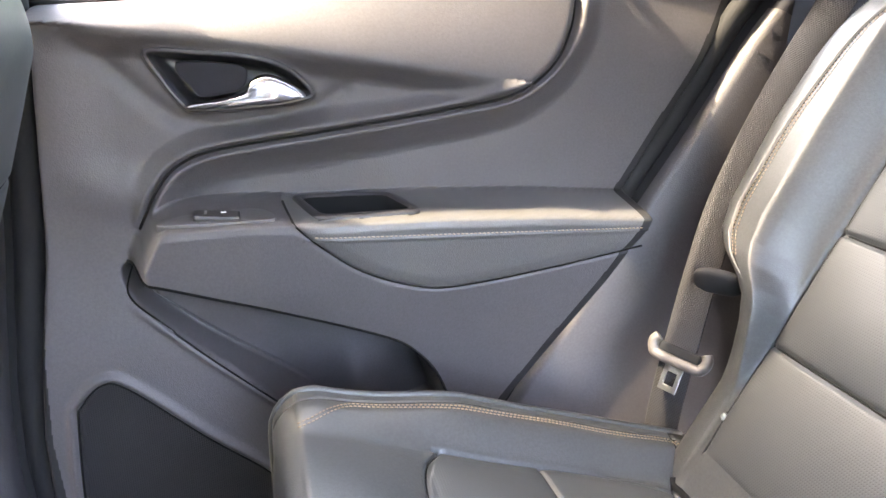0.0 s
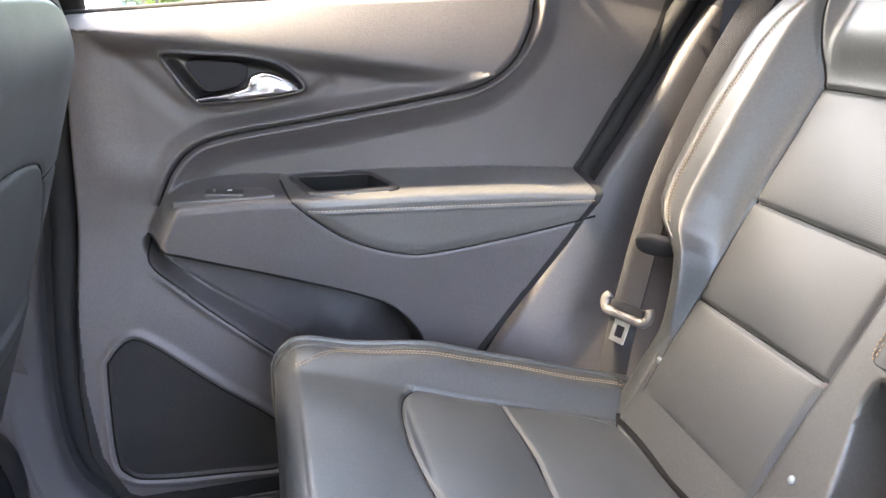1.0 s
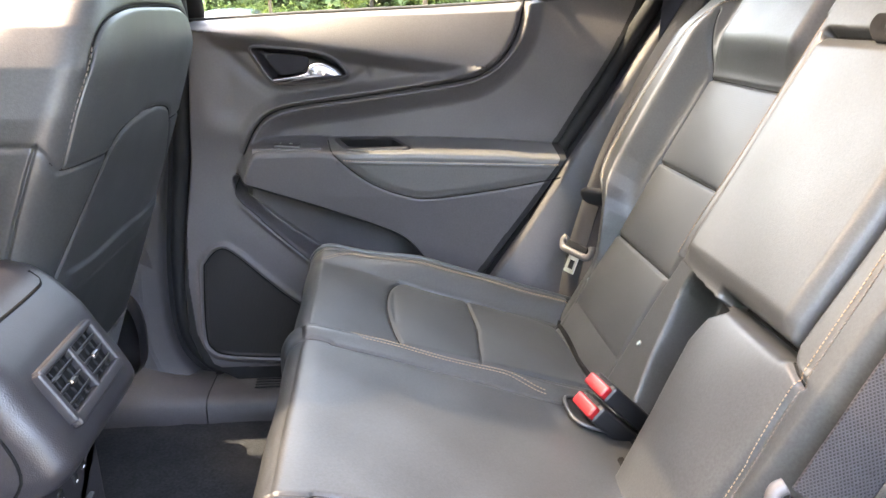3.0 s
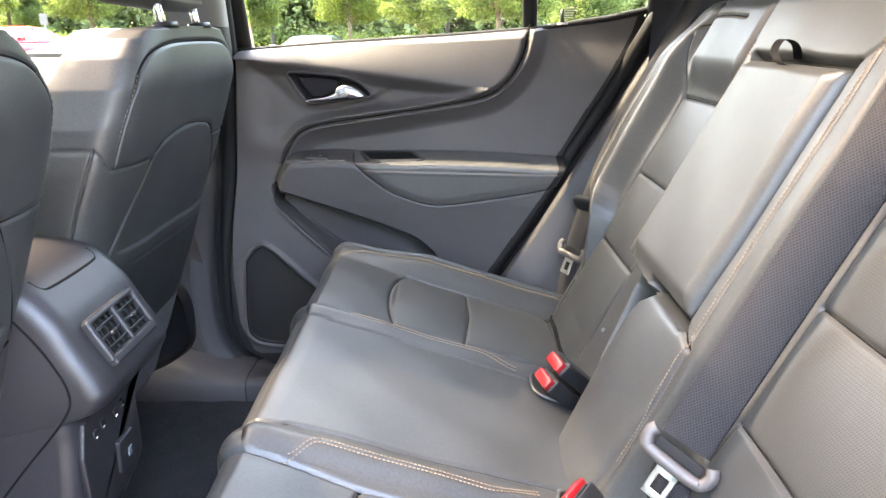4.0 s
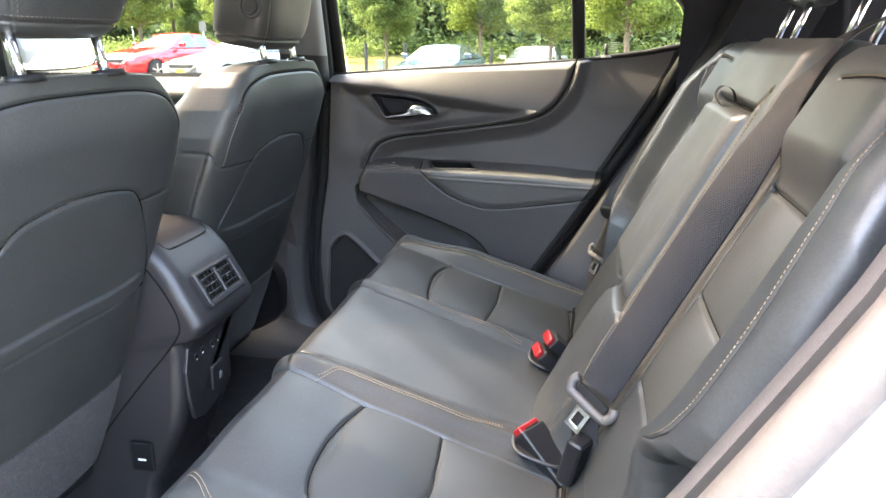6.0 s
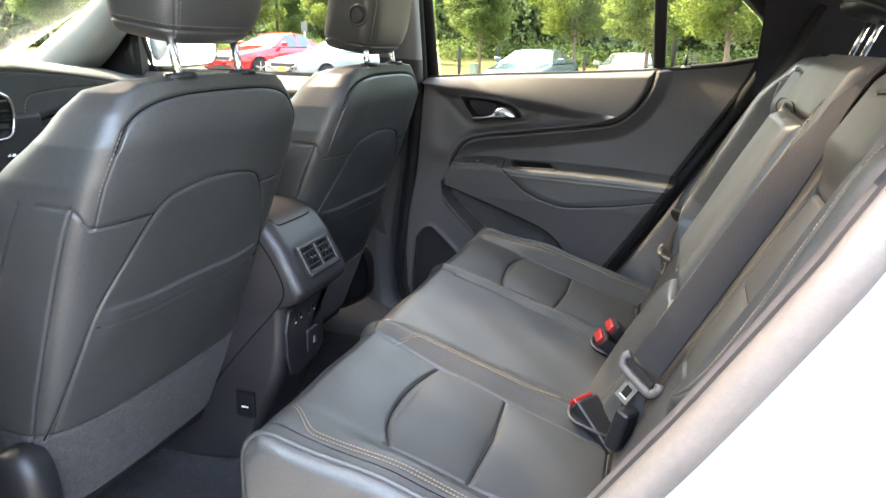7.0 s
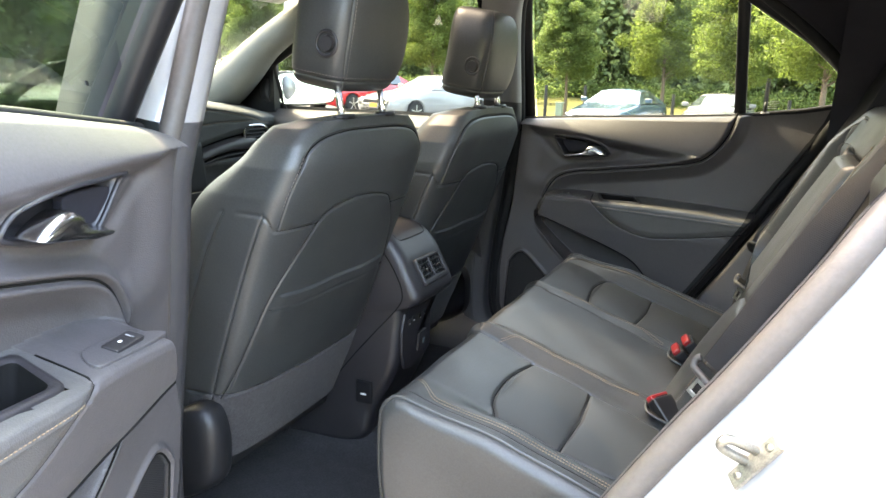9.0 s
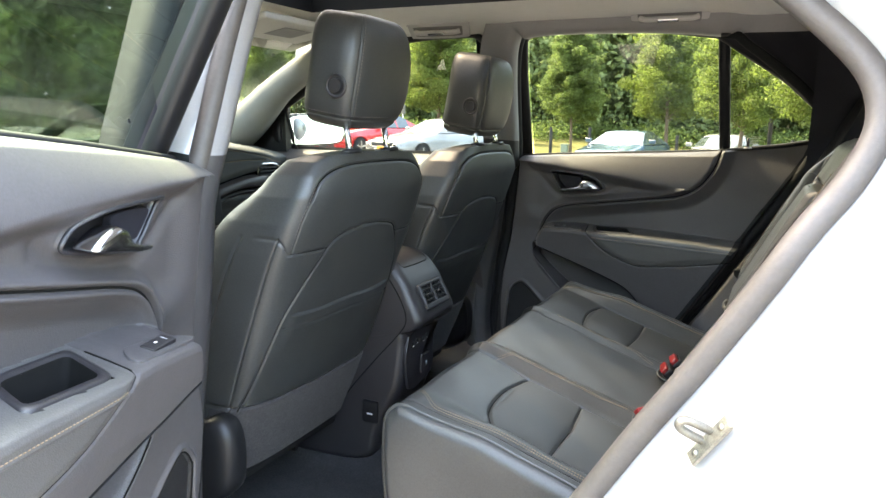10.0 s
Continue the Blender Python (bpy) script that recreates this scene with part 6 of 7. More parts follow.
# left door latch striker
striker = thing("latch_striker", "bare steel door latch striker on the white jamb", "latch striker")
SM = Matrix.Translation((0.514, -0.815, 0.905)) @ Matrix.Scale(0.8, 4) @ Matrix(((0.432, 0.56, -0.70, 0), (-0.844, 0.0, -0.52, 0), (-0.291, 0.83, 0.47, 0), (0, 0, 0, 1)))
part("plate", placed(rounded_box(0.026, 0.084, 0.006, 0.003), SM @ pose(0.014, 0, 0.002)), STRIKER, striker, "zinc-plated plate")
loop = [SM @ Vector(p) for p in ((0.004, 0.010, 0.0), (0.004, 0.010, 0.020), (0.004, 0.008, 0.046), (0.004, 0.0, 0.054), (0.004, -0.008, 0.046), (0.004, -0.010, 0.020), (0.004, -0.010, 0.0))]
tube(spline([tuple(p) for p in loop], 6), 0.0052, STRIKER, "loop", striker, "steel loop", sides=10)
for o in (-0.028, 0.028):
    bm = bmesh.new()
    bmesh.ops.create_cone(bm, cap_ends=True, segments=14, radius1=0.007, radius2=0.005, depth=0.005)
    part("bolt", placed(bm, SM @ pose(0.014, o, 0.006)), STRIKER, striker, smooth=True)


# ---- belts and buckles ----
def ribbon(path, normals, width, name, material, parent, label="", thick=0.0014):
    """A flat strap along a line, its face towards the given normals."""
    p = np.asarray(path, dtype=float)
    n = np.broadcast_to(np.asarray(normals, dtype=float), p.shape)
    t = np.gradient(p, axis=0)
    t /= np.linalg.norm(t, axis=1)[:, None]
    s = np.cross(t, n)
    s /= np.linalg.norm(s, axis=1)[:, None]
    nn = np.cross(s, t)
    d = np.r_[0, np.cumsum(np.linalg.norm(np.diff(p, axis=0), axis=1))]
    verts, uv, faces = [], [], []
    cross = ((-0.5, 0), (-0.46, 1), (0, 1.25), (0.46, 1), (0.5, 0), (0.46, -1), (-0.46, -1))
    for i in range(len(p)):
        for a, b in cross:
            verts.append(p[i] + s[i] * a * width + nn[i] * b * thick)
            uv.append((a * width * 4, d[i] * 4))
    m = len(cross)
    for i in range(len(p) - 1):
        for k in range(m):
            faces.append((i * m + k, i * m + (k + 1) % m, (i + 1) * m + (k + 1) % m, (i + 1) * m + k))
    return link_mesh(name, verts, faces, material, parent, label, uv=uv)


def tongue(parent, m):
    """The metal tongue of a belt in its dark plastic grip; the blade points down the local y axis."""
    bar = spline([(-0.033, 0.014, 0.001), (-0.037, 0.006, 0.002), (-0.034, -0.004, 0.002), (-0.024, -0.009, 0.002), (0.024, -0.009, 0.002), (0.034, -0.004, 0.002), (0.037, 0.006, 0.002), (0.033, 0.014, 0.001)], 6)
    grip = tube(np.array([tuple(m @ Vector(p)) for p in bar]), 0.0072, TONGUE, "tongue_grip", parent, "grey-brown plastic tongue grip", sides=10)
    part("belt_slot", placed(rounded_box(0.054, 0.012, 0.006, 0.002, 2), m @ pose(0, 0.004, 0.001)), RUBBER, grip)
    for (x, y, sx, sy) in ((-0.0095, -0.030, 0.006, 0.036), (0.0095, -0.030, 0.006, 0.036), (0, -0.046, 0.025, 0.008), (0, -0.018, 0.025, 0.012)):
        part("tongue_blade", placed(rounded_box(sx, sy, 0.003, 0.001), m @ pose(x, y, 0)), STEEL, grip, "bright steel blade")


belt_c = thing("seat_belt", "dark grey belt hanging down over the backrest to its stowed tongue", "seat belt", "seat belts")
pts = spline([(0.790, -0.110, 1.262), (0.752, -0.135, 1.250), (0.706, -0.165, 1.226), (0.668, -0.196, 1.186), (0.634, -0.220, 1.128), (0.596, -0.231, 1.058), (0.557, -0.233, 0.983), (0.508, -0.236, 0.888), (0.462, -0.241, 0.800), (0.446, -0.243, 0.770)], 10)
face = np.array([(-0.50, 0.05, 0.86), (-0.50, 0.05, 0.86), (-0.55, -0.10, 0.82), (-0.50, -0.62, 0.60), (-0.36, -0.86, 0.36), (-0.42, -0.86, 0.30)])
k = np.linspace(0, 1, len(pts))
normals = np.stack([np.interp(k, [0.10, 0.30, 0.40, 0.49, 0.60, 0.95], face[:, c]) for c in range(3)], axis=1)
normals /= np.linalg.norm(normals, axis=1)[:, None]
ribbon(pts, normals, 0.054, "webbing", BELT, belt_c, "woven dark grey webbing")
tongue(belt_c, Matrix.Translation((0.438, -0.246, 0.755)) @ Matrix(((0.72, 0.52, -0.46, 0), (-0.56, 0.10, -0.82, 0), (-0.41, 0.85, 0.33, 0), (0, 0, 0, 1))))
pts = spline([(0.441, -0.242, 0.750), (0.432, -0.246, 0.715), (0.436, -0.250, 0.675), (0.455, -0.252, 0.62)], 8)
ribbon(pts, (-0.55, -0.80, 0.2), 0.044, "lower_webbing", BELT, belt_c)
part("stalk", placed(rounded_box(0.026, 0.040, 0.075, 0.008, 3), pose(0.420, -0.258, 0.668, 0, 14, -30)), GLOSS_BLACK, belt_c, "black plastic stalk")

belt_l = thing("seat_belt", "dark grey belt hanging beside the white doorway", "seat belt", "seat belts")
ribbon(spline([(0.78, -0.600, 1.34), (0.72, -0.612, 1.20), (0.655, -0.622, 1.05), (0.590, -0.620, 0.90), (0.520, -0.600, 0.76), (0.470, -0.575, 0.62)], 10), (-0.60, -0.72, 0.33), 0.046, "webbing", BELT, belt_l, "woven dark grey webbing")
belt_r = thing("seat_belt", "dark grey belt running behind the bolster to a stowed tongue", "seat belt", "seat belts")
ribbon(spline([(0.74, 0.62, 1.34), (0.68, 0.628, 1.20), (0.60, 0.630, 1.05), (0.535, 0.618, 0.92), (0.498, 0.598, 0.83), (0.468, 0.578, 0.74), (0.452, 0.572, 0.66), (0.445, 0.572, 0.58)], 10), (-0.80, -0.50, 0.33), 0.046, "webbing", BELT, belt_r, "woven dark grey webbing")
tongue(belt_r, Matrix.Translation((0.462, 0.572, 0.722)) @ Matrix(((0.52, 0.33, -0.78, 0), (-0.85, 0.10, -0.52, 0), (-0.09, 0.94, 0.33, 0), (0, 0, 0, 1))))
for bl, p in ((belt_r, (0.480, 0.540, 0.835)),):
    bm = bmesh.new()
    bmesh.ops.create_uvsphere(bm, u_segments=24, v_segments=14, radius=1)
    for v in bm.verts:
        v.co = [math.copysign(abs(c) ** 0.7, c) * r for c, r in zip(v.co, (0.008, 0.030, 0.018))]
    part("belt_guide", placed(bm, pose(*p, 0, -25, 40 if p[1] > 0 else -40)), RUBBER, bl, "oval black rubber guide", smooth=True)


def build_buckle(p, rz, lean, buttons=1):
    """A buckle whose head lies at p; two buckles share one housing when buttons is 2."""
    b = thing("belt_buckle", "black belt buckle with a red release button standing in the seat" if buttons == 1 else "double black belt buckle with two red release buttons", "belt buckle", "belt buckles", at=p)
    m = pose(*p, 0, -lean, rz)
    wide = 0.052
    for k in range(buttons):
        o = m @ pose(0.030 * k, 0.008 * k, 0)
        bm = rounded_box(0.026, wide, 0.100, 0.006, 3)
        for v in bm.verts:
            v.co.y *= 1.0 - 0.18 * float(ease(np.array(-v.co.z), 0.0, 0.05))
        part("housing", placed(bm, o @ pose(0, 0, -0.048)), GLOSS_BLACK, b, "smooth black housing", smooth=False)
        bm = rounded_box(0.018, wide - 0.006, 0.013, 0.004, 3)
        part("release_button", placed(bm, o @ pose(-0.002, 0, 0.0045)), BUCKLE_RED, b, "bright red button", smooth=True)
        part("slot", placed(rounded_box(0.0035, 0.030, 0.003, 0.001, 1), o @ pose(0.0098, 0, 0.0020)), RUBBER, b)
    return b


build_buckle((0.350, 0.094, 0.668), 12, 46, 2)
build_buckle((0.350, -0.178, 0.660), -34, 50)
for y in (0.118, -0.190):
    well = thing("buckle_well", "elastic black leather pocket round the buckle", "buckle pocket", "buckle pockets")
    ring = spline([(0.335, y - 0.030, 0.648), (0.328, y, 0.651), (0.335, y + 0.034, 0.648), (0.365, y + 0.040, 0.638), (0.40, y + 0.030, 0.626), (0.40, y - 0.026, 0.626), (0.365, y - 0.036, 0.638)], 6, closed=True)
    tube(ring, 0.0028, LEATHER, "hem", well, closed=True)
    link_mesh("lining", [tuple(p - np.array([0, 0, 0.002])) for p in ring], [tuple(range(len(ring)))], RUBBER, well)

# rear headrests
for y, lift in ((-0.02, 0.0), (0.38, 0.0), (-0.40, 0.0)):
    hr = thing("rear_headrest", "black leather rear headrest on chrome posts", "headrest", "rear headrests", at=(0.785, y, 1.22))
    up = 0.0 if y > -0.1 else 0.0
    part("pad", placed(headrest_mesh(0.115 if abs(y) > 0.1 else 0.10, 0.085, 0.05), pose(0.835, y, 1.375, 0, 20, 0)), LEATHER, hr, "padded leather block", smooth=True)
    for o in (-0.055, 0.055):
        tube(np.array([(0.770, y + o, 1.20), (0.815, y + o, 1.325)]), 0.006, CHROME, "headrest_post", hr, "chrome post", sides=10)


# ---- outside ----
ASPHALT = surface("asphalt", (0.13, 0.127, 0.120), 0.9, grain=0.8, grain_size=0.012, stain=0.25, mottle=1.2, spec=0.3)
GRASS = surface("dry_grass", (0.115, 0.110, 0.040), 0.95, grain=0.8, grain_size=0.04, stain=0.4, mottle=1.5, spec=0.1)
BARK = surface("bark", (0.16, 0.12, 0.09), 0.9, grain=0.8, grain_size=0.02, stain=0.3, spec=0.1)
TYRE = surface("tyre_rubber", (0.015, 0.015, 0.015), 0.8, stain=0.2)
CAR_GLASS = surface("dark_car_glass", (0.05, 0.065, 0.07), 0.05, coat=1.0, stain=0.1, mottle=0.5)
BLACK_POST = surface("black_post_paint", (0.02, 0.02, 0.02), 0.5, stain=0.2)
GREEN_BOX = surface("pale_green_enamel", (0.22, 0.27, 0.20), 0.5, stain=0.15)
SIGN_RED = surface("sign_red", (0.55, 0.02, 0.03), 0.4, stain=0.05)
LAMP_LENS = surface("clear_lamp_lens", (0.6, 0.62, 0.62), 0.1, coat=1.0, stain=0.1)
ORANGE_PLATE = surface("orange_plate", (0.75, 0.33, 0.05), 0.5, stain=0.05)


def leaf_material(name, color):
    m, nt, b = nodes_of(name)
    geo = nt.nodes.new("ShaderNodeNewGeometry")
    ramp = nt.nodes.new("ShaderNodeMix")
    ramp.data_type = "RGBA"
    ramp.inputs["A"].default_value = (color[0] * 0.75, color[1] * 0.78, color[2] * 0.8, 1)
    ramp.inputs["B"].default_value = (color[0] * 1.2, color[1] * 1.2, color[2] * 1.2, 1)
    nt.links.new(geo.outputs["Random Per Island"], ramp.inputs["Factor"])
    nt.links.new(ramp.outputs["Result"], b.inputs["Base Color"])
    b.inputs["Roughness"].default_value = 0.55
    tl = nt.nodes.new("ShaderNodeBsdfTranslucent")
    nt.links.new(ramp.outputs["Result"], tl.inputs["Color"])
    mx = nt.nodes.new("ShaderNodeMixShader")
    mx.inputs[0].default_value = 0.6
    nt.links.new(b.outputs[0], mx.inputs[1])
    nt.links.new(tl.outputs[0], mx.inputs[2])
    nt.links.new(mx.outputs[0], nt.nodes["Material Output"].inputs[0])
    return m


LEAF_BRIGHT = leaf_material("young_leaves", (0.150, 0.200, 0.042))
LEAF_MID = leaf_material("maple_leaves", (0.145, 0.200, 0.055))
LEAF_DARK = leaf_material("wood_leaves", (0.25, 0.31, 0.135))


def ground_z(x, y):
    dip = -0.35 * np.clip((x + 13) / 9.2, 0, 1.3) * ease(y, 3, 19)
    return dip + 0.60 * ease(y, 25, 60)


gx = np.unique(np.r_[np.linspace(-600, -60, 12), np.linspace(-60, 60, 61), np.linspace(60, 600, 12)])
gy = np.unique(np.r_[np.linspace(-600, -60, 12), np.linspace(-60, 80, 71), np.linspace(80, 600, 12)])
A, B = np.meshgrid(gx, gy, indexing="ij")
Ac, Bc = 0.5 * (A[:-1, :-1] + A[1:, 1:]), 0.5 * (B[:-1, :-1] + B[1:, 1:])
lawn = (Bc > 25.5) | (Bc < -16) | (Ac < -38)
gr = sheet(np.stack([A, B, ground_z(A, B)], axis=-1), {0: ("pavement", ASPHALT, "grey asphalt parking lot"), 1: ("ground", GRASS, "dry mown grass")}, None, lawn.astype(int))
for o, cat in ((gr[0], "pavement"), (gr[1], "grass")):
    o["kind"], o["category"] = "structure", cat


def leaves(centres, size, seed):
    """Many small bent leaf clumps round the given places."""
    rng = np.random.default_rng(seed)
    n = len(centres)
    d = rng.normal(size=(n, 3))
    d /= np.linalg.norm(d, axis=1)[:, None]
    e = np.cross(d, rng.normal(size=(n, 3)))
    e /= np.linalg.norm(e, axis=1)[:, None]
    s = size * rng.uniform(0.6, 1.4, size=(n, 1))
    f = np.cross(d, e)
    v = np.stack([centres - d * s, centres + e * s * 0.55 + f * s * 0.2, centres + d * s, centres - e * s * 0.55 + f * s * 0.2], axis=1).reshape(-1, 3)
    q = np.arange(4 * n).reshape(n, 4)
    return v, q


def build_tree(height, spread, seed, leaf, count, size, bare=0.25):
    rng = np.random.default_rng(seed)
    tree = thing("tree", "young leafy street tree on the grass strip", "tree", "parking lot trees")
    trunk = [(0, 0, -0.3), (0.02, 0.01, height * 0.2), (rng.uniform(-0.06, 0.06), rng.uniform(-0.06, 0.06), height * 0.5), (rng.uniform(-0.1, 0.1), rng.uniform(-0.1, 0.1), height * 0.92)]
    sp = spline(trunk, 6)
    tube(sp, np.linspace(0.075, 0.012, len(sp)) * height / 5, BARK, "trunk", tree, "slim brown trunk", sides=8)
    cents = []
    for k in range(46):
        h = height * (bare + (0.94 - bare) * ((k + rng.uniform(0, 1)) / 46) ** 0.9)
        a = k * 2.4 + rng.uniform(-0.4, 0.4)
        u = (h / height - bare) / (1 - bare)
        L = spread * rng.uniform(0.65, 1.08) * (1 - 0.25 * (1 - u) ** 3) * max(0.12, (1 - u ** 1.6)) ** 0.75
        tip = np.array([L * math.cos(a), L * math.sin(a), h + 0.22 * L])
        limb = spline([(0, 0, h - 0.25 * L), tip * np.array([0.5, 0.5, 1]) - np.array([0, 0, 0.16 * L]), tip], 4)
        if k % 2 == 0:
            tube(limb, np.linspace(0.022, 0.004, len(limb)) * height / 5, BARK, "limb", tree, sides=5)
        for f in (0.35, 0.6, 0.82, 1.0):
            r = 0.34 * spread * rng.uniform(0.55, 1.0) * (0.75 + 0.25 * (1 - u))
            cents.append((tip * np.array([f, f, 0]) + np.array([0, 0, h + 0.22 * L * f - 0.1]), r))
    pts = []
    per = count // len(cents)
    for c, r in cents:
        g = rng.normal(size=(per, 3))
        g /= np.linalg.norm(g, axis=1)[:, None]
        pts.append(c + g * (r * rng.uniform(0.0, 1.0, size=(per, 1)) ** 0.45) * np.array([0.9, 0.9, 0.7]))
    v, q = leaves(np.vstack(pts), size, seed + 1)
    link_mesh("crown", v, q, leaf, tree, "loose yellow-green crown", smooth=False)
    return tree


def from_eye(az, dist_m):
    """A place at that bearing (degrees from the car's right-hand side, towards the rear) and distance."""
    return 0.5 + dist_m * math.sin(radians(az)), -1.6 + dist_m * math.cos(radians(az))


t1 = build_tree(5.6, 1.55, 3, LEAF_MID, 42000, 0.045, 0.30)
t2 = build_tree(6.6, 1.9, 8, LEAF_BRIGHT, 46000, 0.047, 0.29)
spots = [(t1, -15.5, 30.5, 1.0, 0), (t2, -8.3, 29.5, 1.0, 40), (t2, -25.9, 30, 0.95, 200), (t1, -20.0, 40, 0.85, 100), (t2, -33.0, 33, 0.95, 120), (t1, -39.5, 34, 1.0, 60), (t2, -3.0, 24, 0.9, 300), (t2, 2.5, 20.0, 1.0, 10), (t1, -46, 34, 1.05, 20), (t2, -55, 36, 1.0, 20), (t1, 9, 26, 1, 0), (t1, -30.0, 44, 0.9, 75)]
done = set()
for src, az, dm, sc, rot in spots:
    x, y = from_eye(az, dm)
    m = pose(x, y, float(ground_z(np.array(x), np.array(y))), 0, 0, rot) @ Matrix.Scale(sc, 4)
    if id(src) in done:
        copy_thing(src, m)
    else:
        src.matrix_basis = m
        done.add(id(src))

# woods all round, far behind
rng = np.random.default_rng(5)


def woods_band(name, place, n, seed, lo=1.0, hi=13.0, per=700, size=0.36):
    rng = np.random.default_rng(seed)
    pts = []
    for k in range(n):
        x, y = place(rng)
        h = rng.uniform(0.7, 1.0) * hi
        r = rng.uniform(1.6, 3.0)
        m = per
        hz = rng.uniform(0.0, 1, size=m) ** 0.8
        w = r * np.sin(math.pi * np.clip(0.12 + 0.86 * hz, 0, 1)) ** 0.6
        a = rng.uniform(0, 2 * math.pi, size=m)
        rr = w * np.sqrt(rng.uniform(0.25, 1, size=m))
        base = float(ground_z(np.array(x), np.array(y)))
        pts.append(np.stack([x + rr * np.cos(a), y + rr * np.sin(a), base + lo * 0.2 + hz * h], axis=1))
    v, q = leaves(np.vstack(pts), size, seed)
    ob = link_mesh(name, v, q, LEAF_DARK, None, smooth=False)
    return tagged(ob, "dense dark green woods behind the parking lot", "woods", kind="stuff")


woods_band("woods", lambda r: (r.uniform(-75, 35), r.uniform(44, 56)), 240, 11, hi=15, per=1300, size=0.22)
woods_band("woods", lambda r: (r.uniform(-90, 45), r.uniform(58, 72)), 200, 15, hi=22, per=500, size=0.6)
woods_band("woods", lambda r: (r.uniform(-75, -48), r.uniform(-40, 50)), 150, 12, hi=14)
woods_band("woods", lambda r: (r.uniform(-34, -19), r.uniform(-30, -6)), 84, 14, hi=21, per=1900, size=0.20)
# unseen bands left and behind, added to hold back sky light and glare
woods_band("woods", lambda r: (r.uniform(-24, 36), r.uniform(-36, -25)), 100, 13, hi=8.5, per=800, size=0.5)
woods_band("woods", lambda r: (r.uniform(20, 36), r.uniform(-30, 6)), 70, 16, hi=4.5, per=900, size=0.5)
# shrubs along the lawn edge
shr = []
for k in range(60):
    x, y = from_eye(rng.uniform(-40, 6), rng.uniform(43, 49))
    g = rng.normal(size=(420, 3)) * np.array([0.9, 0.7, 0.35])
    shr.append(np.array([x, y, float(ground_z(np.array(x), np.array(y))) + 0.5]) + g)
v, q = leaves(np.vstack(shr), 0.08, 21)
tagged(link_mesh("shrubs", v, q, LEAF_MID, None, smooth=False), "low green shrubs along the lawn", "shrubs", kind="stuff")


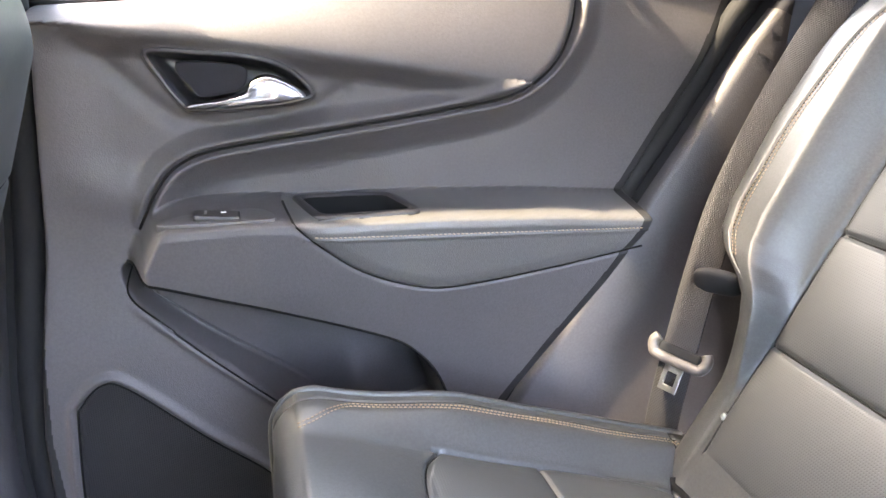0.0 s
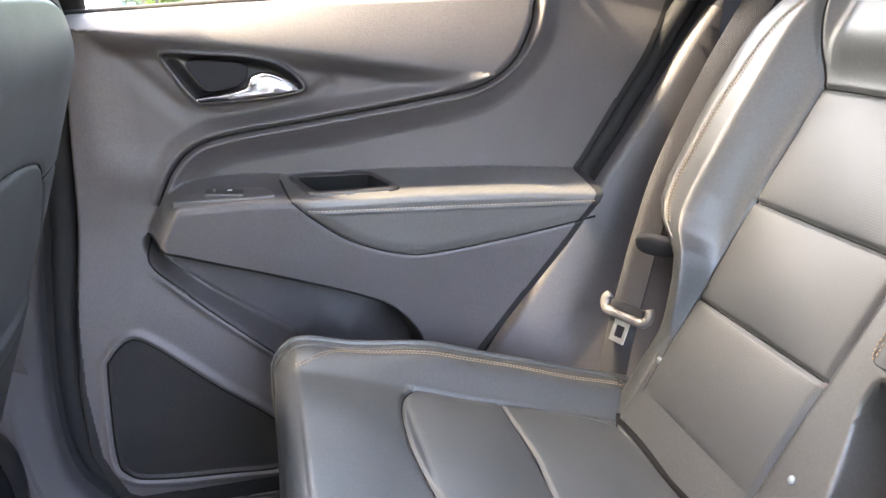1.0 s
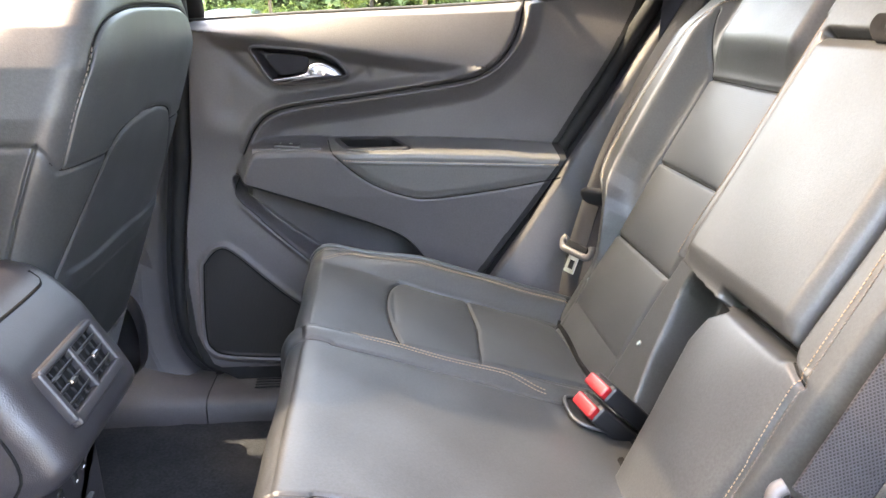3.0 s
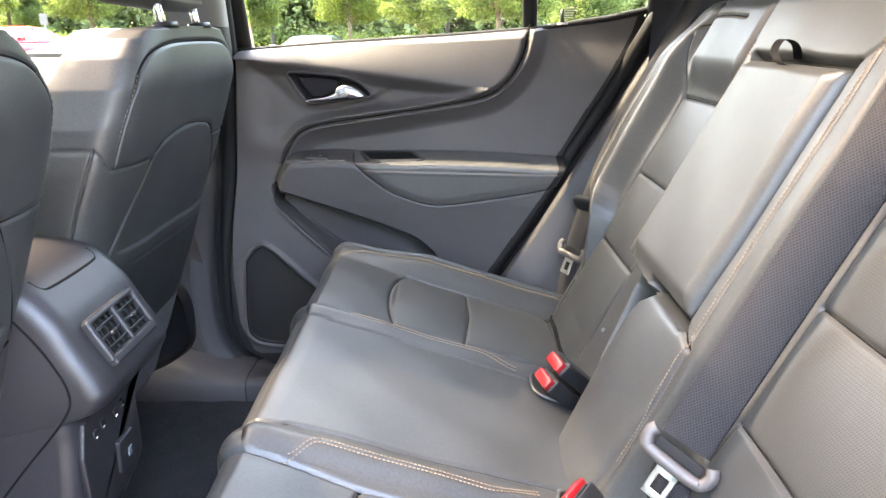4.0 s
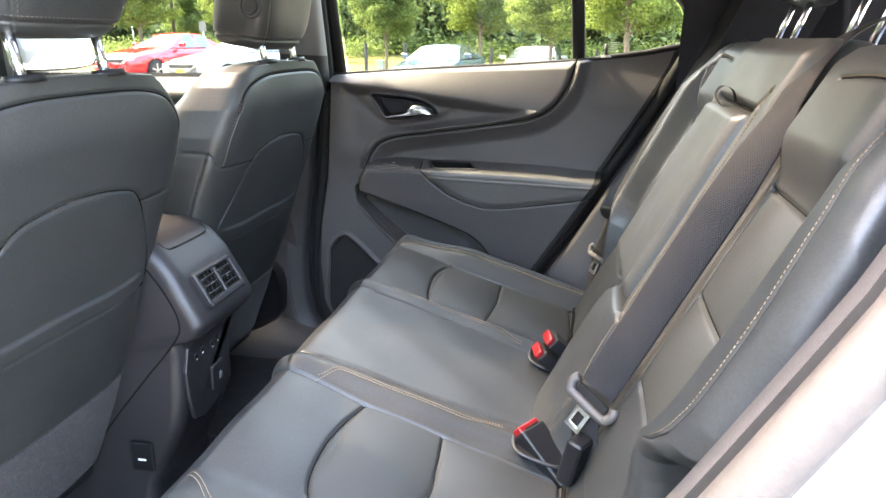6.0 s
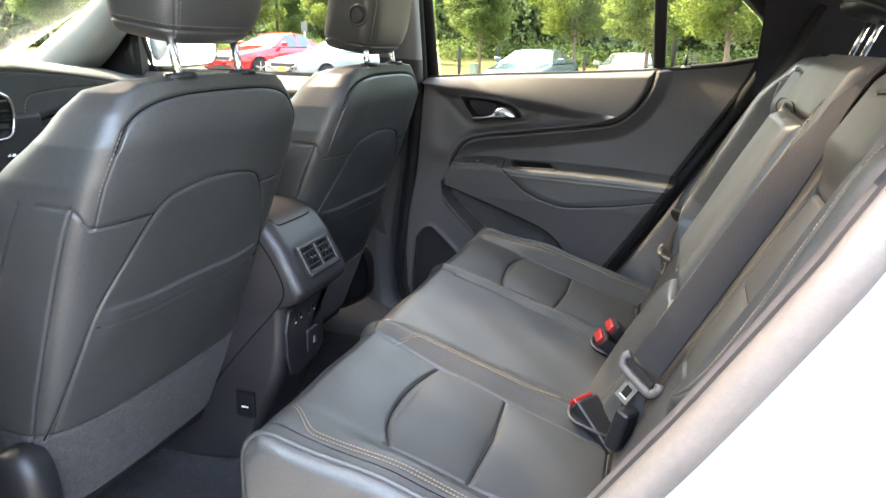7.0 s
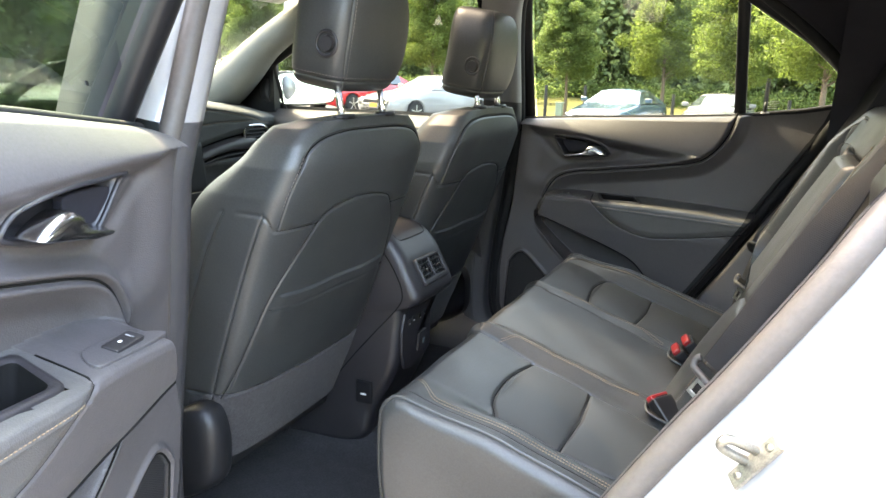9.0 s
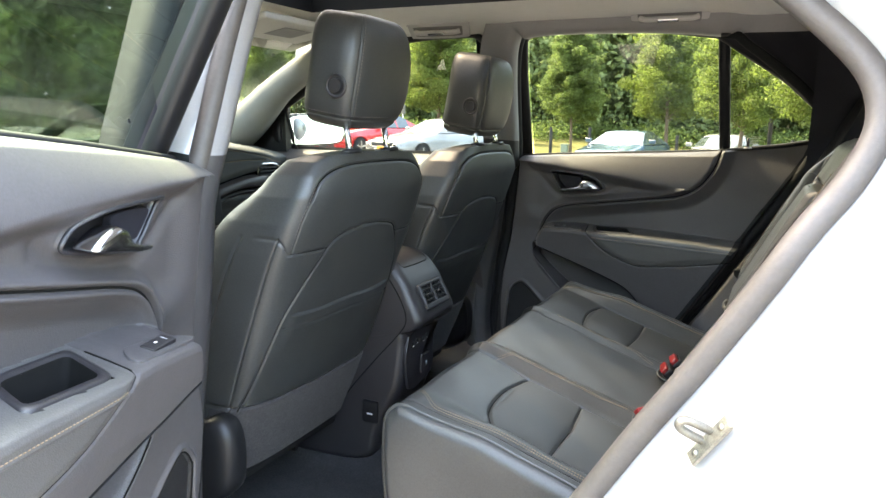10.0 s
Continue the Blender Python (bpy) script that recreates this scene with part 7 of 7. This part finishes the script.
def build_car(name, paint, label, length=4.9, width=1.9, height=1.46, hood=1.05):
    """A parked saloon, nose towards local -y."""
    car = thing(name, label, "car", "parked cars")
    L, Wd = length / 2, width / 2
    rows = []
    stations = np.linspace(-L, L, 60)
    for s in stations:
        f = abs(s) / L
        w = Wd * (1 - 0.16 * f ** 6 - 0.05 * f ** 2)
        top = np.interp(s, [-L, -L + 0.06, -L + 0.35, -0.75, 0.9, 1.55, L - 0.05, L], [0.55, 0.72, 0.84, hood - 0.02, hood - 0.03, hood, hood - 0.05, 0.6])
        low = np.interp(f, [0, 0.85, 1], [0.20, 0.22, 0.34])
        arch = max(0.0, 0.36 - min(abs(s - (-L + 0.95)), abs(s - (L - 1.05)))) > 0
        sec = [(-w * 0.86, low), (-w, low + 0.10), (-w * 1.0, 0.55), (-w * 0.985, 0.70), (-w * 0.93, top - 0.07), (-w * 0.82, top - 0.015), (-w * 0.4, top + 0.018), (0, top + 0.024)]
        if arch:
            dd = min(abs(s - (-L + 0.95)), abs(s - (L - 1.05)))
            az = math.sqrt(max(0, 0.365 ** 2 - dd ** 2)) + 0.33
            sec = [(-w * 0.86, max(az, low)), (-w * 0.99, max(az, low + 0.1)), (-w * 1.01, max(az + 0.02, 0.55)), (-w * 0.985, max(0.72, az + 0.03)), (-w * 0.93, top - 0.07), (-w * 0.82, top - 0.015), (-w * 0.4, top + 0.018), (0, top + 0.024)]
        full = sec + [(-a, b) for a, b in sec[-2::-1]]
        rows.append([(a, s, b) for a, b in full])
    rows = [[(a * 0.3, b, 0.3 + (c - 0.3) * 0.5) for a, b, c in rows[0]]] + rows + [[(a * 0.3, b, 0.3 + (c - 0.3) * 0.5) for a, b, c in rows[-1]]]
    sheet(np.array(rows), {0: ("body", paint, "glossy painted body")}, car)
    # cabin: pillars and roof as a shell, panes let in
    cab = []
    for s in np.linspace(-0.85, 1.75, 40):
        t = np.interp(s, [-0.85, -0.05, 0.35, 0.85, 1.75], [0.0, 0.90, 1.0, 0.96, 0.0])
        zt = hood - 0.03 + (height - hood + 0.03) * t
        wb = Wd * 0.90
        wt = Wd * (0.90 - 0.26 * t)
        sec = [(-wb, hood - 0.05), (-lerp(wb, wt, 0.5), lerp(hood - 0.05, zt - 0.03, 0.5)), (-wt, zt - 0.035), (-wt * 0.88, zt - 0.008), (-wt * 0.4, zt + 0.012), (0, zt + 0.016)]
        cab.append([(a, s, b) for a, b in sec + [(-a, b) for a, b in sec[-2::-1]]])
    cab = np.array(cab)
    nx, ns = cab.shape[0] - 1, cab.shape[1] - 1
    reg = np.zeros((nx, ns), dtype=int)
    ss = 0.5 * (np.linspace(-0.85, 1.75, 40)[1:] + np.linspace(-0.85, 1.75, 40)[:-1])
    reg[(ss < -0.10) & (ss > -0.80), 2:-2] = 1
    reg[(ss > 1.02) & (ss < 1.66), 2:-2] = 2
    for cc, key in (((-0.20, 0.40), 3), ((0.47, 1.10), 4)):
        sel = (ss > cc[0]) & (ss < cc[1])
        reg[np.ix_(sel, [0, 1])] = key
        reg[np.ix_(sel, [ns - 1, ns - 2])] = key + 2
    sheet(cab, {0: ("roof", paint, "painted roof and pillars"), 1: ("windscreen", CAR_GLASS, "dark windscreen"), 2: ("rear_window", CAR_GLASS, ""), 3: ("side_window", CAR_GLASS, ""), 4: ("side_window", CAR_GLASS, ""), 5: ("side_window", CAR_GLASS, ""), 6: ("side_window", CAR_GLASS, "")}, car, reg)
    for sx in (-1, 1):
        for sy in (-L + 0.95, L - 1.05):
            bm = bmesh.new()
            bmesh.ops.create_cone(bm, cap_ends=True, segments=32, radius1=0.335, radius2=0.335, depth=0.22)
            bmesh.ops.bevel(bm, geom=[e for e in bm.edges if e.calc_face_angle(0) > 1], offset=0.03, segments=2, affect="EDGES")
            wh = part("wheel", placed(bm, pose(sx * (Wd - 0.125), sy, 0.335, 0, 90, 0)), TYRE, car, "black tyre")
            bm = bmesh.new()
            bmesh.ops.create_cone(bm, cap_ends=True, segments=28, radius1=0.235, radius2=0.215, depth=0.03)
            part("rim", placed(bm, pose(sx * (Wd - 0.018), sy, 0.335, 0, sx * 90, 0)), BLACK_POST, wh, "dark rim")
            for k in range(5):
                part("spoke", placed(rounded_box(0.02, 0.045, 0.21, 0.006, 1), pose(sx * (Wd - 0.004), sy, 0.335) @ pose(0, 0, 0, 72 * k, 0, 0) @ pose(0, 0, 0.11)), STEEL, wh)
        part("headlight", placed(rounded_box(0.42, 0.16, 0.10, 0.035, 2), pose(sx * (Wd - 0.36), -L + 0.16, 0.685, -12, 0, sx * 16)), LAMP_LENS, car, "clear headlight")
        part("wing_mirror", placed(rounded_box(0.20, 0.12, 0.13, 0.04, 3), pose(sx * (Wd + 0.06), -0.42, hood + 0.05)), paint, car, "painted wing mirror")
    part("grille", placed(rounded_box(1.05, 0.08, 0.14, 0.03, 2), pose(0, -L + 0.045, 0.63)), BLACK_POST, car, "black grille")
    part("bumper_intake", placed(rounded_box(1.25, 0.10, 0.16, 0.03, 2), pose(0, -L + 0.05, 0.38)), BLACK_POST, car, "black lower intake")
    return car


def park(car, az, dm, turn):
    x, y = from_eye(az, dm)
    car.matrix_basis = pose(x, y, float(ground_z(np.array(x), np.array(y))), 0, 0, turn)
    return car


RED_PAINT = surface("red_car_paint", (0.55, 0.012, 0.015), 0.22, coat=1.0, stain=0.03)
BLUE_PAINT = surface("blue_grey_car_paint", (0.055, 0.10, 0.14), 0.22, coat=1.0, stain=0.03)
park(build_car("parked_car", RED_PAINT, "glossy red saloon with a black grille"), -31.2, 26.5, 52 - 90 + 25)
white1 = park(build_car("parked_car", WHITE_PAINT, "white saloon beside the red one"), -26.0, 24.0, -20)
part("front_plate", placed(rounded_box(0.36, 0.02, 0.12, 0.01), white1.matrix_basis @ pose(0, -2.45, 0.52)), ORANGE_PLATE, white1, "orange plate")
park(build_car("parked_car", BLUE_PAINT, "blue-grey coupe parked nose on", height=1.42), -11.3, 23.0, -8)
park(build_car("parked_car", WHITE_PAINT, "white hatchback parked nose on", height=1.44), -4.1, 25.0, -4)

# posts, box, signs, lamp posts
for az, dm, h in ((-17.0, 26, 1.05), (-14.0, 27, 1.1), (-7.45, 27, 1.0), (-21.5, 27, 1.0), (0.5, 26, 1.0)):
    x, y = from_eye(az, dm)
    g = float(ground_z(np.array(x), np.array(y)))
    bm = bmesh.new()
    bmesh.ops.create_cone(bm, cap_ends=True, segments=12, radius1=0.06, radius2=0.06, depth=h + 0.4)
    bmesh.ops.bevel(bm, geom=[e for e in bm.edges if e.calc_face_angle(0) > 1], offset=0.015, segments=2, affect="EDGES")
    ob = part("bollard", placed(bm, pose(x, y, g + h / 2 + 0.1)), BLACK_POST)
    tagged(ob, "black round bollard at the lot edge", "bollard", "bollards")
x, y = from_eye(-15.9, 29)
cab = thing("utility_box", "small pale green utility box on the grass", "utility box", at=(x, y, 0.2))
g = float(ground_z(np.array(x), np.array(y)))
part("cabinet", placed(rounded_box(0.27, 0.24, 0.66, 0.02), pose(x, y, g + 0.30)), GREEN_BOX, cab)
part("lid", placed(rounded_box(0.31, 0.28, 0.05, 0.015), pose(x, y, g + 0.64)), GREEN_BOX, cab)
for az, dm, h in ((-1.05, 27, 8.0), (-30.8, 37, 8.5), (-42, 40, 8.5)):
    x, y = from_eye(az, dm)
    g = float(ground_z(np.array(x), np.array(y)))
    lp = thing("street_lamp", "tall dark parking lot lamp post", "lamp post", "lamp posts", at=(x, y, g))
    tube(np.array([(x, y, g - 0.2), (x, y, g + h)]), 0.075, BLACK_POST, "pole", lp, sides=10)
    part("lamp_head", placed(rounded_box(0.7, 0.35, 0.12, 0.03), pose(x - 0.4, y, g + h)), BLACK_POST, lp)
    bm = bmesh.new()
    bmesh.ops.create_cone(bm, cap_ends=True, segments=16, radius1=0.25, radius2=0.25, depth=0.6)
    part("concrete_foot", placed(bm, pose(x, y, g + 0.1)), GREY_TRIM, lp)
x, y = from_eye(-33.55, 40)
g = float(ground_z(np.array(x), np.array(y)))
sg = thing("road_sign", "round red traffic sign with a white bar on a post", "road sign", at=(x, y, g))
tube(np.array([(x, y, g - 0.2), (x, y, g + 2.7)]), 0.035, STEEL, "post", sg, sides=8)
bm = bmesh.new()
bmesh.ops.create_cone(bm, cap_ends=True, segments=32, radius1=0.38, radius2=0.38, depth=0.03)
part("sign_plate", placed(bm, pose(x, y - 0.06, g + 2.35, 90, 0, 0) @ pose(0, 0, 0)), SIGN_RED, sg, "red disc")
part("sign_bar", placed(rounded_box(0.52, 0.01, 0.12, 0.004), pose(x, y - 0.082, g + 2.35)), LABEL_WHITE, sg, "white bar")
x, y = from_eye(-28.8, 38)
g = float(ground_z(np.array(x), np.array(y)))
sg = thing("parking_sign", "small pale parking sign on a post", "parking sign", at=(x, y, g))
tube(np.array([(x, y, g - 0.2), (x, y, g + 2.0)]), 0.03, STEEL, "post", sg, sides=8)
part("sign_plate", placed(rounded_box(0.34, 0.02, 0.46, 0.01), pose(x, y - 0.05, g + 1.8)), GREY_TRIM, sg)
